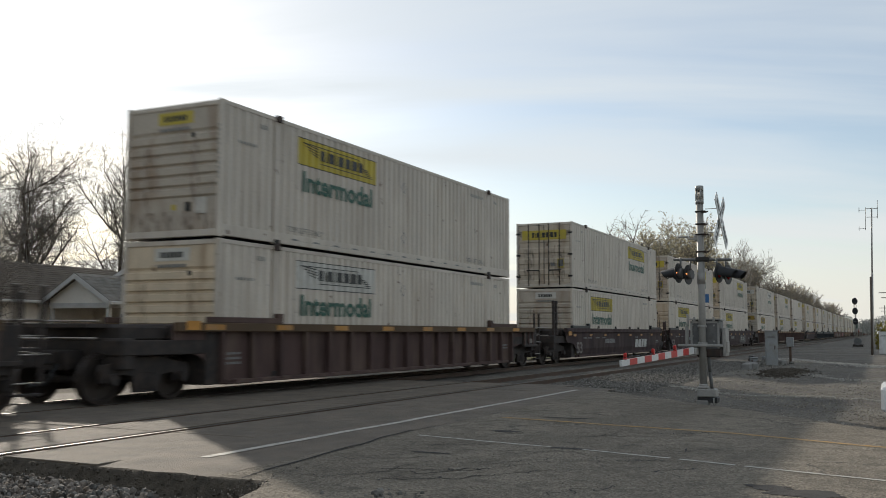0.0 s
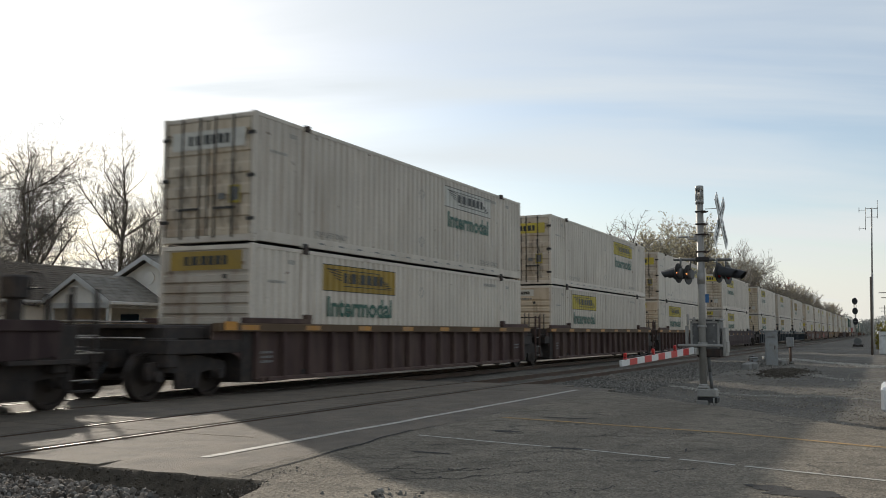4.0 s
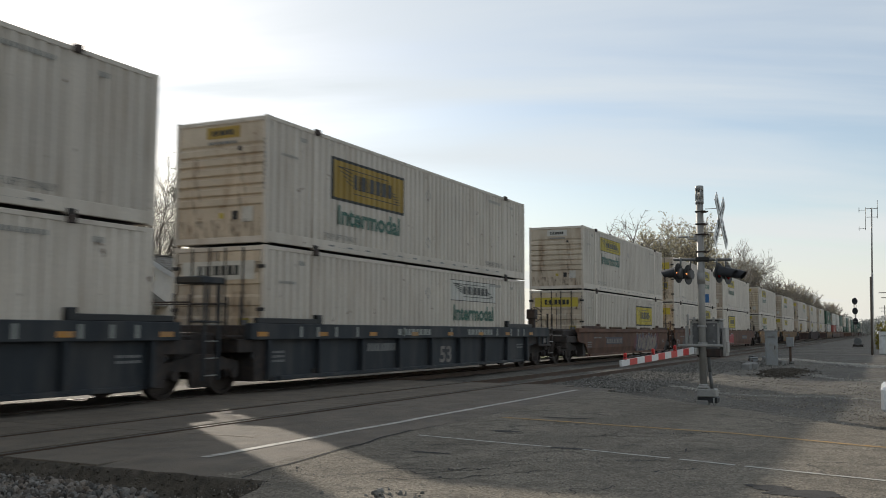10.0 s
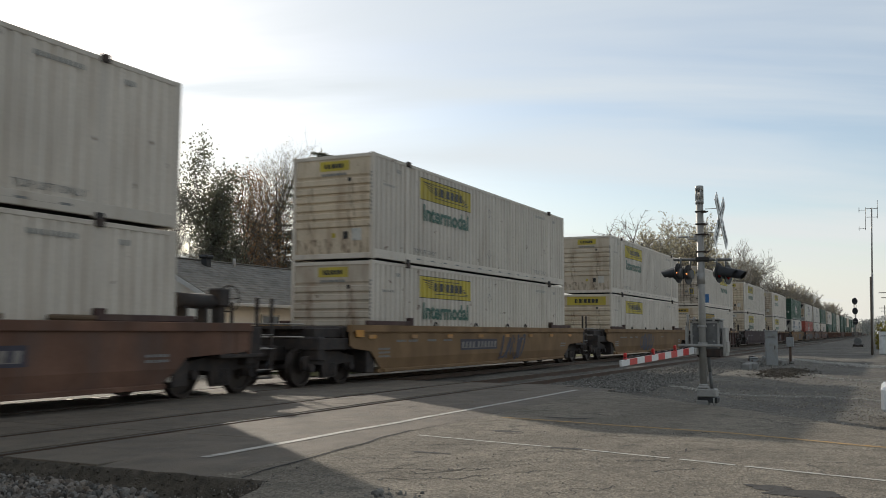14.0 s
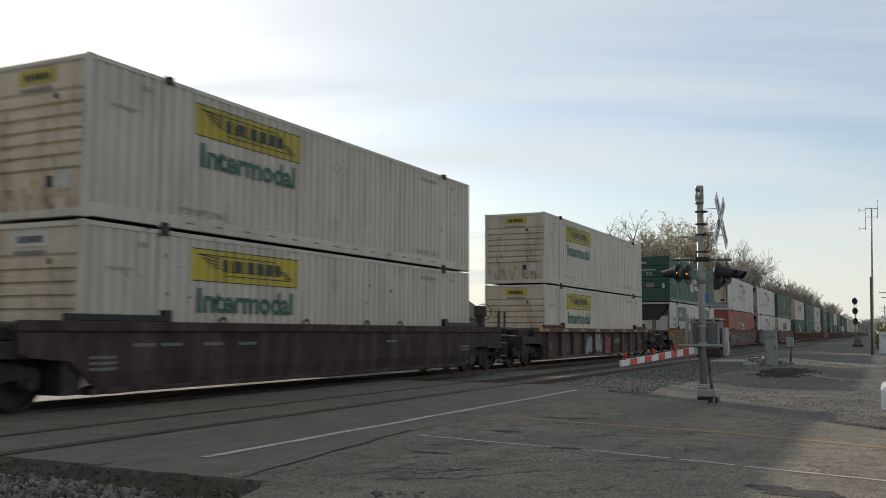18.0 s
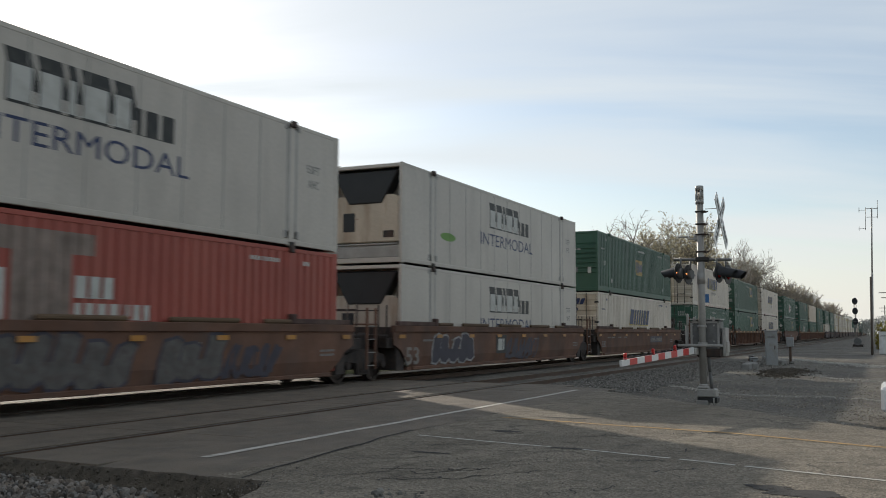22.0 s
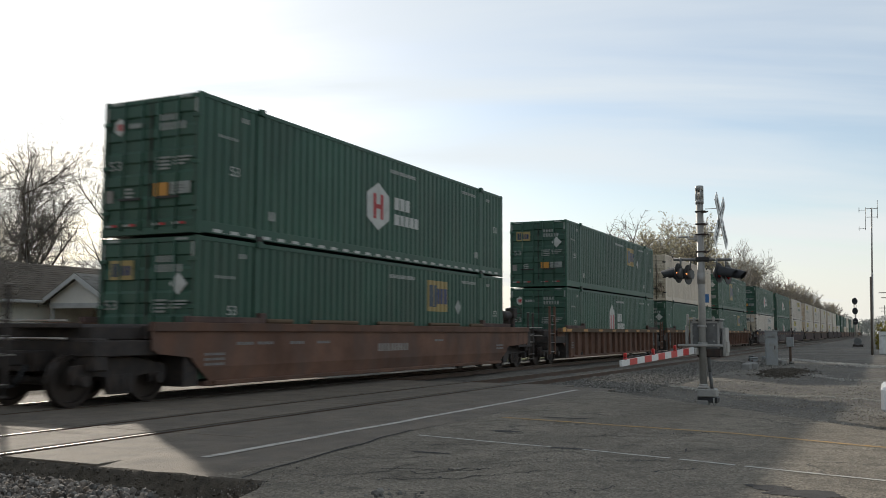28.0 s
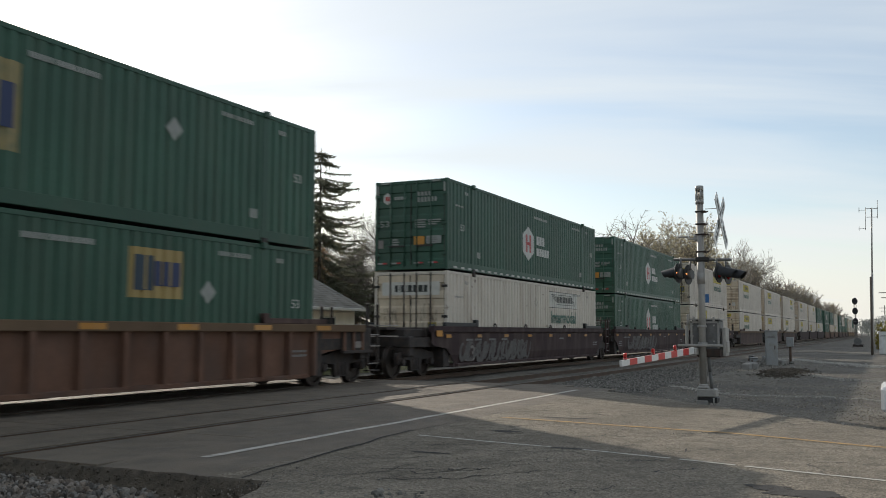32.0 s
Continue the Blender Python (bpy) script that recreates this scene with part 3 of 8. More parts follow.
def strip_sheet(name, ys, left, right, across, z, thick, material):
    """A slab between two edges, with its sides."""
    verts, faces = [], []
    for y in ys:
        for i in range(across + 1):
            x = left(y) + (right(y) - left(y)) * i / across
            verts.append((x, y, z(x, y)))
    w = across + 1
    top = len(verts)
    for j in range(len(ys) - 1):
        for i in range(across):
            faces.append((j * w + i, j * w + i + 1, (j + 1) * w + i + 1, (j + 1) * w + i))
    rim = [i for i in range(w)] + [j * w + across for j in range(1, len(ys))] + [(len(ys) - 1) * w + i for i in range(across - 1, -1, -1)] + [j * w for j in range(len(ys) - 2, 0, -1)]
    verts += [(verts[i][0], verts[i][1], verts[i][2] - thick) for i in rim]
    k = len(rim)
    for a in range(k):
        b = (a + 1) % k
        faces.append((rim[b], rim[a], top + a, top + b))
    return pydata(name, verts, faces, material)


def rough_edge(fn, amp, seed):
    return lambda y: fn(y) + amp * noise.noise((y * 2.1, seed, 0)) + amp * 0.5 * noise.noise((y * 7.0, seed, 5))


def asphalt_z(x, y):
    e = min(x - road_left(y), road_right(y) - x)
    return 0.0 + 0.006 * noise.noise((x * 0.8, y * 0.8, 2)) - 0.028 * (1 - step(0.0, 0.5, e)) - 0.002


road = tagged(new("road", strip_sheet("road", list(np.arange(-30, 7.21, 0.2)) + [7.25], rough_edge(road_left, 0.09, 3.0), rough_edge(road_right, 0.2, 8.0), 60, asphalt_z, 0.3, "asphalt")),
              "cracked grey asphalt road at the crossing", "road", kind="structure")
tagged(new("road", strip_sheet("road", list(np.arange(15.95, 90, 2.0)), road_left, road_right, 8, lambda x, y: -0.01, 0.5, "asphalt")),
                  "grey asphalt road beyond the tracks", "road", kind="structure")


def line_quad(name, pts, width, material, label, z=0.012):
    """A worn painted line along points, laid on the road."""
    verts, faces = [], []
    for i, (x, y) in enumerate(pts):
        a = Vector(pts[max(0, i - 1)])
        b = Vector(pts[min(len(pts) - 1, i + 1)])
        t = (b - a).normalized()
        nrm = Vector((-t.y, t.x))
        w = width * (0.5 + 0.06 * noise.noise((x * 6, y * 6, 1)))
        for s in (-1, 1):
            verts.append((x + nrm.x * s * w, y + nrm.y * s * w, asphalt_z(x, y) + z))
        if i:
            faces.append((2 * i - 2, 2 * i - 1, 2 * i + 1, 2 * i))
    me = pydata(name, verts, faces, material)
    return tagged(new(name, me), label, "road marking", kind="structure")


def along(a, b, n):
    return [(a[0] + (b[0] - a[0]) * i / n, a[1] + (b[1] - a[1]) * i / n) for i in range(n + 1)]


line_quad("stop_line", along((7.85, 6.57), (20.75, 6.53), 90), 0.115, "line_white", "white painted line along the tracks", 0.011)
for a, b in (((10.76, 5.53), (10.44, 3.62)), ((10.36, 3.2), (10.05, 2.15)), ((10.02, 2.05), (9.85, 1.45)), ((9.82, 1.35), (8.7, -2.6))):
    line_quad("edge_line", along(a, b, 24), 0.062, "line_white", "thin worn white line on the road", 0.005)
line_quad("centre_line", along((13.6, 5.5), (12.98, 2.13), 40) + along((12.95, 2.0), (10.9, -3.0), 40), 0.13, "line_yellow", "faded yellow centre line on the road", 0.005)

# tar-filled cracks and potholes, sunk dark strips in the asphalt
rng = random.Random(5)


def crack_run(a, b, wig, width):
    pts = []
    for i in range(25):
        t = i / 24
        x, y = a[0] + (b[0] - a[0]) * t, a[1] + (b[1] - a[1]) * t
        pts.append((x + wig * noise.noise((t * 6, a[0], 1)), y + wig * noise.noise((t * 6, a[1], 9))))
    return pts


CRACKS = [((7.1, 5.5), (10.9, 5.78), 0.12, 0.035), ((11.2, 5.85), (14.6, 5.9), 0.14, 0.022), ((9.2, 4.9), (12.2, 4.4), 0.3, 0.012), ((12.2, 5.0), (14.8, 4.0), 0.25, 0.014),
          ((7.2, 5.2), (8.4, 3.6), 0.3, 0.03), ((12.4, 3.4), (12.6, 1.2), 0.3, 0.012), ((15.2, 4.6), (16.6, 2.6), 0.3, 0.014), ((8.0, 4.4), (11.0, 1.8), 0.4, 0.012), ((7.0, 4.7), (8.9, 4.3), 0.2, 0.02)]
M["crack"] = mat("crack", (0.035, 0.032, 0.029), 0.95, var=0.3, world_space=True)
for a, b, wig, width in CRACKS:
    pts = crack_run(a, b, wig, width)
    for k in range(0, len(pts) - 4, 5):
        if rng.random() < 0.9:
            line_quad("road_crack", pts[k:k + rng.choice((5, 6))], width * rng.uniform(0.3, 0.7), "crack", "dark crack in the asphalt", 0.004)
line_quad("road_joint", crack_run((7.5, 5.5), (11.3, 5.88), 0.09, 0.03), 0.034, "crack", "open dark joint between old and new asphalt", 0.0065)
for k in range(26):
    x, y = rng.uniform(7.0, 12.6), rng.uniform(1.9, 5.3)
    way = radians(rng.uniform(-75, -15))
    ln = rng.uniform(0.35, 1.3)
    line_quad("road_crack", crack_run((x, y), (x + ln * math.cos(way), y + ln * math.sin(way)), 0.16, 0.01), rng.uniform(0.006, 0.02), "crack", "dark crack in the asphalt", 0.004)


def pothole(x, y, rx, ry, seed):
    """A ragged tar patch or shallow hole."""
    n = 22
    pts = []
    for i in range(n):
        a = 2 * math.pi * i / n
        k = 1 + 0.5 * noise.noise((math.cos(a) * 2 + seed, math.sin(a) * 2, seed)) + 0.35 * noise.noise((math.cos(a) * 6 + seed, math.sin(a) * 6, seed))
        px, py = x + rx * k * math.cos(a), y + ry * k * math.sin(a)
        pts.append((px, py, asphalt_z(px, py) + 0.004))
    me = pydata("road_patch", pts + [(x, y, asphalt_z(x, y) + 0.004)], [(i, (i + 1) % n, n) for i in range(n)], "tar")
    tagged(new("road_patch", me), "dark worn patch in the asphalt", "road patch", kind="structure")


M["tar"] = mat("tar", (0.04, 0.036, 0.032), 0.9, var=0.4, scale=5, fine=50, bump=0.4, world_space=True)
for k, (x, y, rx, ry) in enumerate(((10.39, 3.38, 0.07, 0.26), (11.77, 4.7, 0.1, 0.2), (13.45, 4.75, 0.05, 0.3), (13.3, 3.9, 0.05, 0.34), (8.6, 1.0, 0.12, 0.2), (14.0, 4.6, 0.08, 0.42), (9.3, 4.6, 0.05, 0.24), (8.4, 0.7, 0.2, 0.34))):
    pothole(x, y, rx, ry, k * 3.7)

# crossing surface: asphalt-grey panels between and beside the rails
crossing = thing("crossing_surface", "grey concrete panels between the rails of the crossing", "level crossing", kind="structure")
RAILS = (8.74, 10.245, 12.856, 14.361)
strips = [(7.25, 8.61), (8.91, 10.12), (10.38, 11.55), (11.56, 12.73), (12.99, 14.235), (14.485, 15.95)]
for y0, y1 in strips:
    n = 6
    for i in range(n):
        x0 = 7.02 + (22.75 - 7.02) * i / n
        x1 = 7.02 + (22.75 - 7.02) * (i + 1) / n
        bm = bmesh.new()
        bx(bm, x0 + 0.004, x1 - 0.004, y0, y1, -0.4, -0.006 + 0.002 * (i % 2))
        part("panel", made("panel", bm, "concrete_panel", 0.006), crossing)

# dark rubber seals along both sides of each rail, sunk a little
for y in RAILS:
    for a, b, z in ((y - 0.128, y - 0.045, -0.022), (y + 0.1, y + 0.128, -0.03)):
        part("rail_seal", boxmesh("rail_seal", "seal", (7.0, 22.75, a, b, -0.3, z), bevel=0.004), crossing, label="dark rubber strip beside the rail")

# smoother apron between the track panels and the old asphalt, with a ragged front edge
apron = strip_sheet("crossing_apron", list(np.linspace(0, 1, 25)), lambda t: 7.02, lambda t: 22.1 + 0.2 * t, 120, lambda x, t: 0.0, 0.02, "concrete_panel")
for v in apron.vertices:
    t = v.co.y
    front = 5.72 + 0.10 * noise.noise((v.co.x * 1.1, 2, 0)) + 0.05 * noise.noise((v.co.x * 4.0, 5, 0)) + 0.02 * (v.co.x - 7)
    v.co.y = front + (7.246 - front) * t
    if v.co.x < 7.03:
        v.co.x += 0.06 * noise.noise((v.co.y * 3.0, 1, 0)) + 0.035 * noise.noise((v.co.y * 11.0, 4, 0))
    v.co.z += asphalt_z(v.co.x, v.co.y) + (0.005 if t > 0.05 else 0.001)
tagged(new("pavement_apron", apron), "smooth grey paved apron beside the rails", "pavement", kind="structure")
# ballast bed
BALL = [(6.1, -0.40), (7.35, -0.19), (15.7, -0.17), (17.4, -0.5)]


def ballast_z(x, y):
    for (a, za), (b, zb) in zip(BALL, BALL[1:]):
        if y <= b:
            z = za + (zb - za) * (y - a) / (b - a)
            break
    else:
        z = BALL[-1][1]
    if 5.3 < x < 23.1:
        z -= 0.3
    if abs(x) < 90:
        z += 0.022 * noise.noise((x * 3, y * 3, 0)) + 0.02 * noise.noise((x * 9, y * 9, 3))
    return z


xs_b = list(np.arange(-60, -2, 4.0)) + list(np.arange(-2, 45, 0.16)) + list(np.arange(45, 120, 1.0)) + list(np.arange(120, 900, 20.0))
ys_b = list(np.arange(6.1, 17.41, 0.3))
bed = tagged(new("ballast_bed", grid_sheet("ballast_bed", xs_b, ys_b, ballast_z, "ballast")), "grey crushed-stone ballast under the two tracks", "ballast", kind="structure")


def stones(name, n, region, size, height, seed, label, fine=False):
    r = random.Random(seed)
    base = bmesh.new()
    bmesh.ops.create_icosphere(base, subdivisions=1, radius=1.0)
    bv = np.array([v.co[:] for v in base.verts])
    bf = [[v.index for v in f.verts] for f in base.faces]
    base.free()
    low = np.array([[1, 1, 1], [-1, 1, 1], [1, -1, 1], [-1, -1, 1], [1, 1, -1], [-1, 1, -1], [1, -1, -1], [-1, -1, -1]], float) * 0.62
    lf = [[0, 1, 3, 2], [4, 6, 7, 5], [0, 4, 5, 1], [2, 3, 7, 6], [0, 2, 6, 4], [1, 5, 7, 3]]
    verts, faces = [], []
    for i in range(n):
        x, y = region(r)
        s = size * (0.45 + 1.0 * r.random() ** 1.5)
        src, ff = (bv, bf) if fine else (low, lf)
        q = Euler((r.uniform(0, 6), r.uniform(0, 6), r.uniform(0, 6))).to_matrix()
        pts = src * np.array([r.uniform(0.7, 1.2), r.uniform(0.6, 1.1), r.uniform(0.5, 0.9)]) * s
        pts = pts * (1 + (0.16 if fine else 0.25) * np.array([[r.uniform(-1, 1)] for _ in range(len(src))]))
        pts = pts @ np.array(q).T + np.array((x, y, height(x, y) + s * 0.15))
        k = len(verts)
        verts += [tuple(p_) for p_ in pts]
        faces += [[j + k for j in f] for f in ff]
    me = pydata(name, verts, faces, "stone")
    ob = tagged(new(name, me), label, "gravel", kind="stuff")
    return ob


def near_left(r):
    y = r.uniform(5.0, 9.8)
    return r.uniform(5.4, 6.86 - 0.12 * r.random() - max(0.0, 6.3 - y) * 0.6), y


def left_z(x, y):
    return verge_z(x, y) + 0.01


stones("ballast_stones", 6200, near_left, 0.034, left_z, 1, "loose grey ballast stones beside the road", True).data.materials[0] = M["ballast_stone"]


tagged(new("ground_verge", grid_sheet("ground_verge", list(np.arange(5.4, 6.7, 0.1)) + list(np.arange(6.7, 7.031, 0.03)), list(np.arange(4.7, 10.3, 0.06)), verge_z, "soil")), "bank of dark brown soil beside the paved edge", "ground", kind="structure")


def bank(r):
    y = r.uniform(5.0, 10.0)
    return 7.02 - 0.4 * r.random() ** 0.7, y


clods = stones("soil_clods", 1500, bank, 0.02, lambda x, y: verge_z(x, y) - 0.008, 6, "small clods of dark soil on the bank")
clods.data.materials[0] = M["soil"]


def corner(r):
    k = r.random()
    return 6.2 + 1.5 * k + r.gauss(0, 0.1), 4.85 + 0.35 * k + abs(r.gauss(0, 0.16))


stones("gravel_stones", 90, corner, 0.011, lambda x, y: max(asphalt_z(x, y), -0.03), 8, "loose grit at the broken corner of the asphalt").data.materials[0] = M["ballast_stone"]


def worn_road(r):
    y = r.uniform(1.4, 5.4)
    return 6.0 + 7.5 * r.random() ** 1.3, y


stones("gravel_stones", 900, worn_road, 0.009, asphalt_z, 31, "scattered grit on the worn asphalt").data.materials[0] = M["lot_stone"]


def road_chunks(r):
    return 6.7 + r.gauss(0, 0.12), 3.75 + r.gauss(0, 0.22)


stones("asphalt_chunks", 34, road_chunks, 0.026, asphalt_z, 32, "broken chunks of asphalt and stone", True)


def shoulder(r):
    y = r.uniform(5.2, 8.6)
    x = 22.0 + 26 * r.random() ** 1.6
    return max(x, road_right(y) + 0.1), y


stones("ballast_stones", 11000, shoulder, 0.036, lambda x, y: max(ground_z(x, y), ballast_z(x, y) if y > 6.1 else -9), 2, "loose pale ballast stones on the track shoulder")


def lot(r):
    y = r.uniform(-0.5, 5.6)
    return road_right(y) - 0.25 + 12 * r.random() ** 2.2, y


stones("gravel_stones", 7000, lot, 0.013, ground_z, 3, "pale loose gravel along the road edge").data.materials[0] = M["lot_stone"]


def far_lot(r):
    y = r.uniform(-4.0, 5.4)
    return road_right(y) + 3 + 34 * r.random() ** 1.5, y


stones("gravel_stones", 8000, far_lot, 0.022, lambda x, y: ground_z(x, y) - 0.004, 4, "thin scatter of gravel over the lot").data.materials[0] = M["lot_stone"]


def windrow(pts, width):
    def pick(r):
        k = r.random() * (len(pts) - 1)
        i = int(k)
        (xa, ya), (xb, yb) = pts[i], pts[i + 1]
        return xa + (xb - xa) * (k - i) + r.gauss(0, width), ya + (yb - ya) * (k - i) + r.gauss(0, width)
    return pick


M["pale_gravel"] = mat("pale_gravel", (0.44, 0.415, 0.37), 0.9, var=0.3, scale=9, fine=40, world_space=True)
for k, (pts, width, n) in enumerate(((((24.6, 5.2), (23.3, 4.4), (22.5, 3.77), (22.45, 2.66), (22.5, 1.47), (22.0, 0.1)), 0.1, 800), (((35.6, 2.9), (33.3, 2.1), (31.3, 1.2), (30.4, 0.05)), 0.16, 420), (((53.0, 5.2), (50.5, 4.1), (48.3, 2.6), (45.6, 1.3), (43.5, 0.0)), 0.45, 1700), (((22.3, 7.1), (20.6, 5.4), (18.75, 3.55), (16.6, 1.5), (14.9, 0.2)), 0.13, 2600))):
    row = stones("gravel_stones", n, windrow(pts, width), (0.017, 0.02, 0.034, 0.02)[k], lambda x, y: ground_z(x, y) + 0.012, 11 + k, "low windrow of pale gravel across the lot" if k < 3 else "pale sandy gravel along the road edge")
    row.data.materials[0] = M["pale_gravel"]


def rail_mesh(name, x0, x1):
    bm = bmesh.new()
    prof = [(-0.07, -0.17), (0.07, -0.17), (0.07, -0.155), (0.012, -0.135), (0.012, -0.04), (0.036, -0.03), (0.036, -0.006), (-0.036, -0.006), (-0.036, -0.03), (-0.012, -0.04), (-0.012, -0.135), (-0.07, -0.155)]
    prism(bm, prof, "x", x0, x1)
    return made(name, bm, "rail_steel")


for k, (ya, yb) in enumerate(((8.74, 10.245), (12.856, 14.361))):
    track = thing("railway_track", "straight railway track on ballast, " + ("empty and shiny-railed" if k == 0 else "under the passing train"), "railway track", kind="structure")
    for y in (ya, yb):
        r = part("rail", rail_mesh("rail", -80, 900), track, pose(0, y, 0))
        bm = bmesh.new()
        bx(bm, -80, 900, -0.024, 0.024, -0.006, 0.0)
        part("rail_head", made("rail_head", bm, "rail_head"), r, label="polished steel running surface")
    tie = boxmesh("tie", "tie_wood", (-0.115, 0.115, -1.3, 1.3, -0.33, -0.165), bevel=0.01)
    spots = [x for x in np.arange(-4, 46, 0.55) if not 6.8 < x < 22.9]
    for x in spots:
        part("tie", tie, track, pose(x + rng.uniform(-0.03, 0.03), (ya + yb) / 2, 0, 0, 0, rng.uniform(-1, 1)))
    bm = bmesh.new()
    for x in np.arange(46.05, 300, 0.55):
        bx(bm, x - 0.115, x + 0.115, (ya + yb) / 2 - 1.3, (ya + yb) / 2 + 1.3, -0.33, -0.165)
    tagged(part("ties", made("ties", bm, "tie_wood"), track), kind="stuff")


# ---- containers ----
PITCH_C = 0.28
DEPTH = 0.04


def corr_points(xa, xb):
    """Break points of the trapezoid corrugation between xa and xb: x and depth (0 is the outer face)."""
    cyc = ((0.0, 0.0), (0.165, 0.0), (0.19, DEPTH), (0.25, DEPTH))
    pts = []

    def d_at(x):
        u = (x + 100 * PITCH_C) % PITCH_C
        if u < 0.165:
            return 0.0
        if u < 0.19:
            return DEPTH * (u - 0.165) / 0.025
        if u < 0.25:
            return DEPTH
        return DEPTH * (1 - (u - 0.25) / 0.03)
    pts.append((xa, d_at(xa)))
    k = math.floor(xa / PITCH_C) - 1
    while k * PITCH_C < xb:
        for u, d in cyc:
            x = k * PITCH_C + u
            if xa + 1e-4 < x < xb - 1e-4:
                pts.append((x, d))
        k += 1
    pts.append((xb, d_at(xb)))
    return pts


def corr_sheet(bm, xa, xb, z0, z1, y, out=0.0, sign=1):
    pts = corr_points(xa, xb)
    lo = [bm.verts.new((x, y - sign * out + sign * d, z0)) for x, d in pts]
    hi = [bm.verts.new((x, y - sign * out + sign * d, z1)) for x, d in pts]
    for i in range(len(pts) - 1):
        bm.faces.new((lo[i], lo[i + 1], hi[i + 1], hi[i]))


def container_body(c, paint, smooth, reefer, far=False):
    """Frame, side walls, roof and floor of one 53 ft box, under the Empty c."""
    def frame_mesh():
        bm = bmesh.new()
        e = 0.15
        for sx in (-1, 1):
            for sy in (-1, 1):
                xs = sorted((sx * HL, sx * (HL - e)))
                ys = sorted((sy * HW, sy * (HW - 0.1)))
                bx(bm, *xs, *ys, 0.0, HH - 0.012)
        for sy in (-1, 1):
            ys = sorted((sy * (HW - 0.005), sy * (HW - 0.09)))
            bx(bm, -HL + e, HL - e, *ys, HH - 0.11, HH - 0.02)
            bx(bm, -HL + e, HL - e, *ys, 0.03, 0.27 if not reefer else 0.14)
            for px in (-6.096, 6.096):
                bx(bm, px - 0.11, px + 0.11, *sorted((sy * (HW + 0.004), sy * (HW - 0.09))), 0.0, HH - 0.01)
        for sx in (-1, 1):
            xs = sorted((sx * (HL - 0.003), sx * (HL - 0.13)))
            bx(bm, *xs, -HW + 0.1, HW - 0.1, HH - 0.13, HH - 0.03)
            bx(bm, *xs, -HW + 0.1, HW - 0.1, 0.02, 0.16)
        return made("corner_frame", bm, paint, 0.008)
    part("corner_frame", shared(("frame", paint, reefer), frame_mesh), c)
    for sy in (-1, 1):
        def side():
            bm = bmesh.new()
            if smooth:
                bx(bm, -HL + 0.15, HL - 0.15, *sorted((sy * (HW - 0.012), sy * (HW - 0.05))), 0.12, HH - 0.1)
            else:
                for a, b in ((-HL + 0.14, -6.2), (-6.0, 6.0), (6.2, HL - 0.14)):
                    corr_sheet(bm, a, b, 0.26, HH - 0.1, sy * (HW - 0.012), 0.0, -sy)
            me = made("side_wall", bm, paint)
            return me
        part("side_wall", shared(("side", paint, smooth, sy), side), c)
    part("roof", boxmesh("roof", paint, (-HL + 0.1, HL - 0.1, -HW + 0.05, HW - 0.05, HH - 0.05, HH - 0.025)), c)
    part("floor", boxmesh("floor", "gasket", (-HL + 0.12, HL - 0.12, -HW + 0.08, HW - 0.08, 0.03, 0.12)), c)
    for px in () if far else (-6.096, 6.096):
        for sy in (-1,):
            part("lifting_fitting", boxmesh("lifting_fitting", "gasket" if paint != "green_paint" else paint, (-0.09, 0.09, -0.08, 0.02, -0.13, 0.012), bevel=0.01), c, pose(px, sy * (HW - 0.01), HH + 0.004, 0, 0, 180 if sy > 0 else 0))
            part("corner_foot", boxmesh("corner_foot", "gasket", (-0.09, 0.09, -0.05, 0.02, 0.0, 0.13), bevel=0.01), c, pose(px, sy * (HW - 0.004), -0.03, 0, 0, 0 if sy < 0 else 180))


def nose_end(c, paint, turn):
    """Closed end with horizontal ribs; turn 180 puts it at the far end."""
    face = "cream_paint" if paint == "white_paint" else paint

    def make():
        bm = bmesh.new()
        rows = [0.16, 0.9]
        prof = [(0.045, 0.16), (0.045, 0.86)]
        z = 0.9
        while z < 2.2:
            prof += [(0.0, z), (0.0, z + 0.13), (0.05, z + 0.16), (0.05, z + 0.2)]
            z += 0.232
        prof += [(0.02, z + 0.02), (0.02, HH - 0.12)]
        lo = [bm.verts.new((-HL + d + 0.012, -HW + 0.1, zz)) for d, zz in prof]
        hi = [bm.verts.new((-HL + d + 0.012, HW - 0.1, zz)) for d, zz in prof]
        for i in range(len(prof) - 1):
            bm.faces.new((lo[i], hi[i], hi[i + 1], lo[i + 1]))
        return made("end_wall", bm, face)
    part("end_wall", shared(("nose", face), make), c, pose(0, 0, 0, 0, 0, turn))


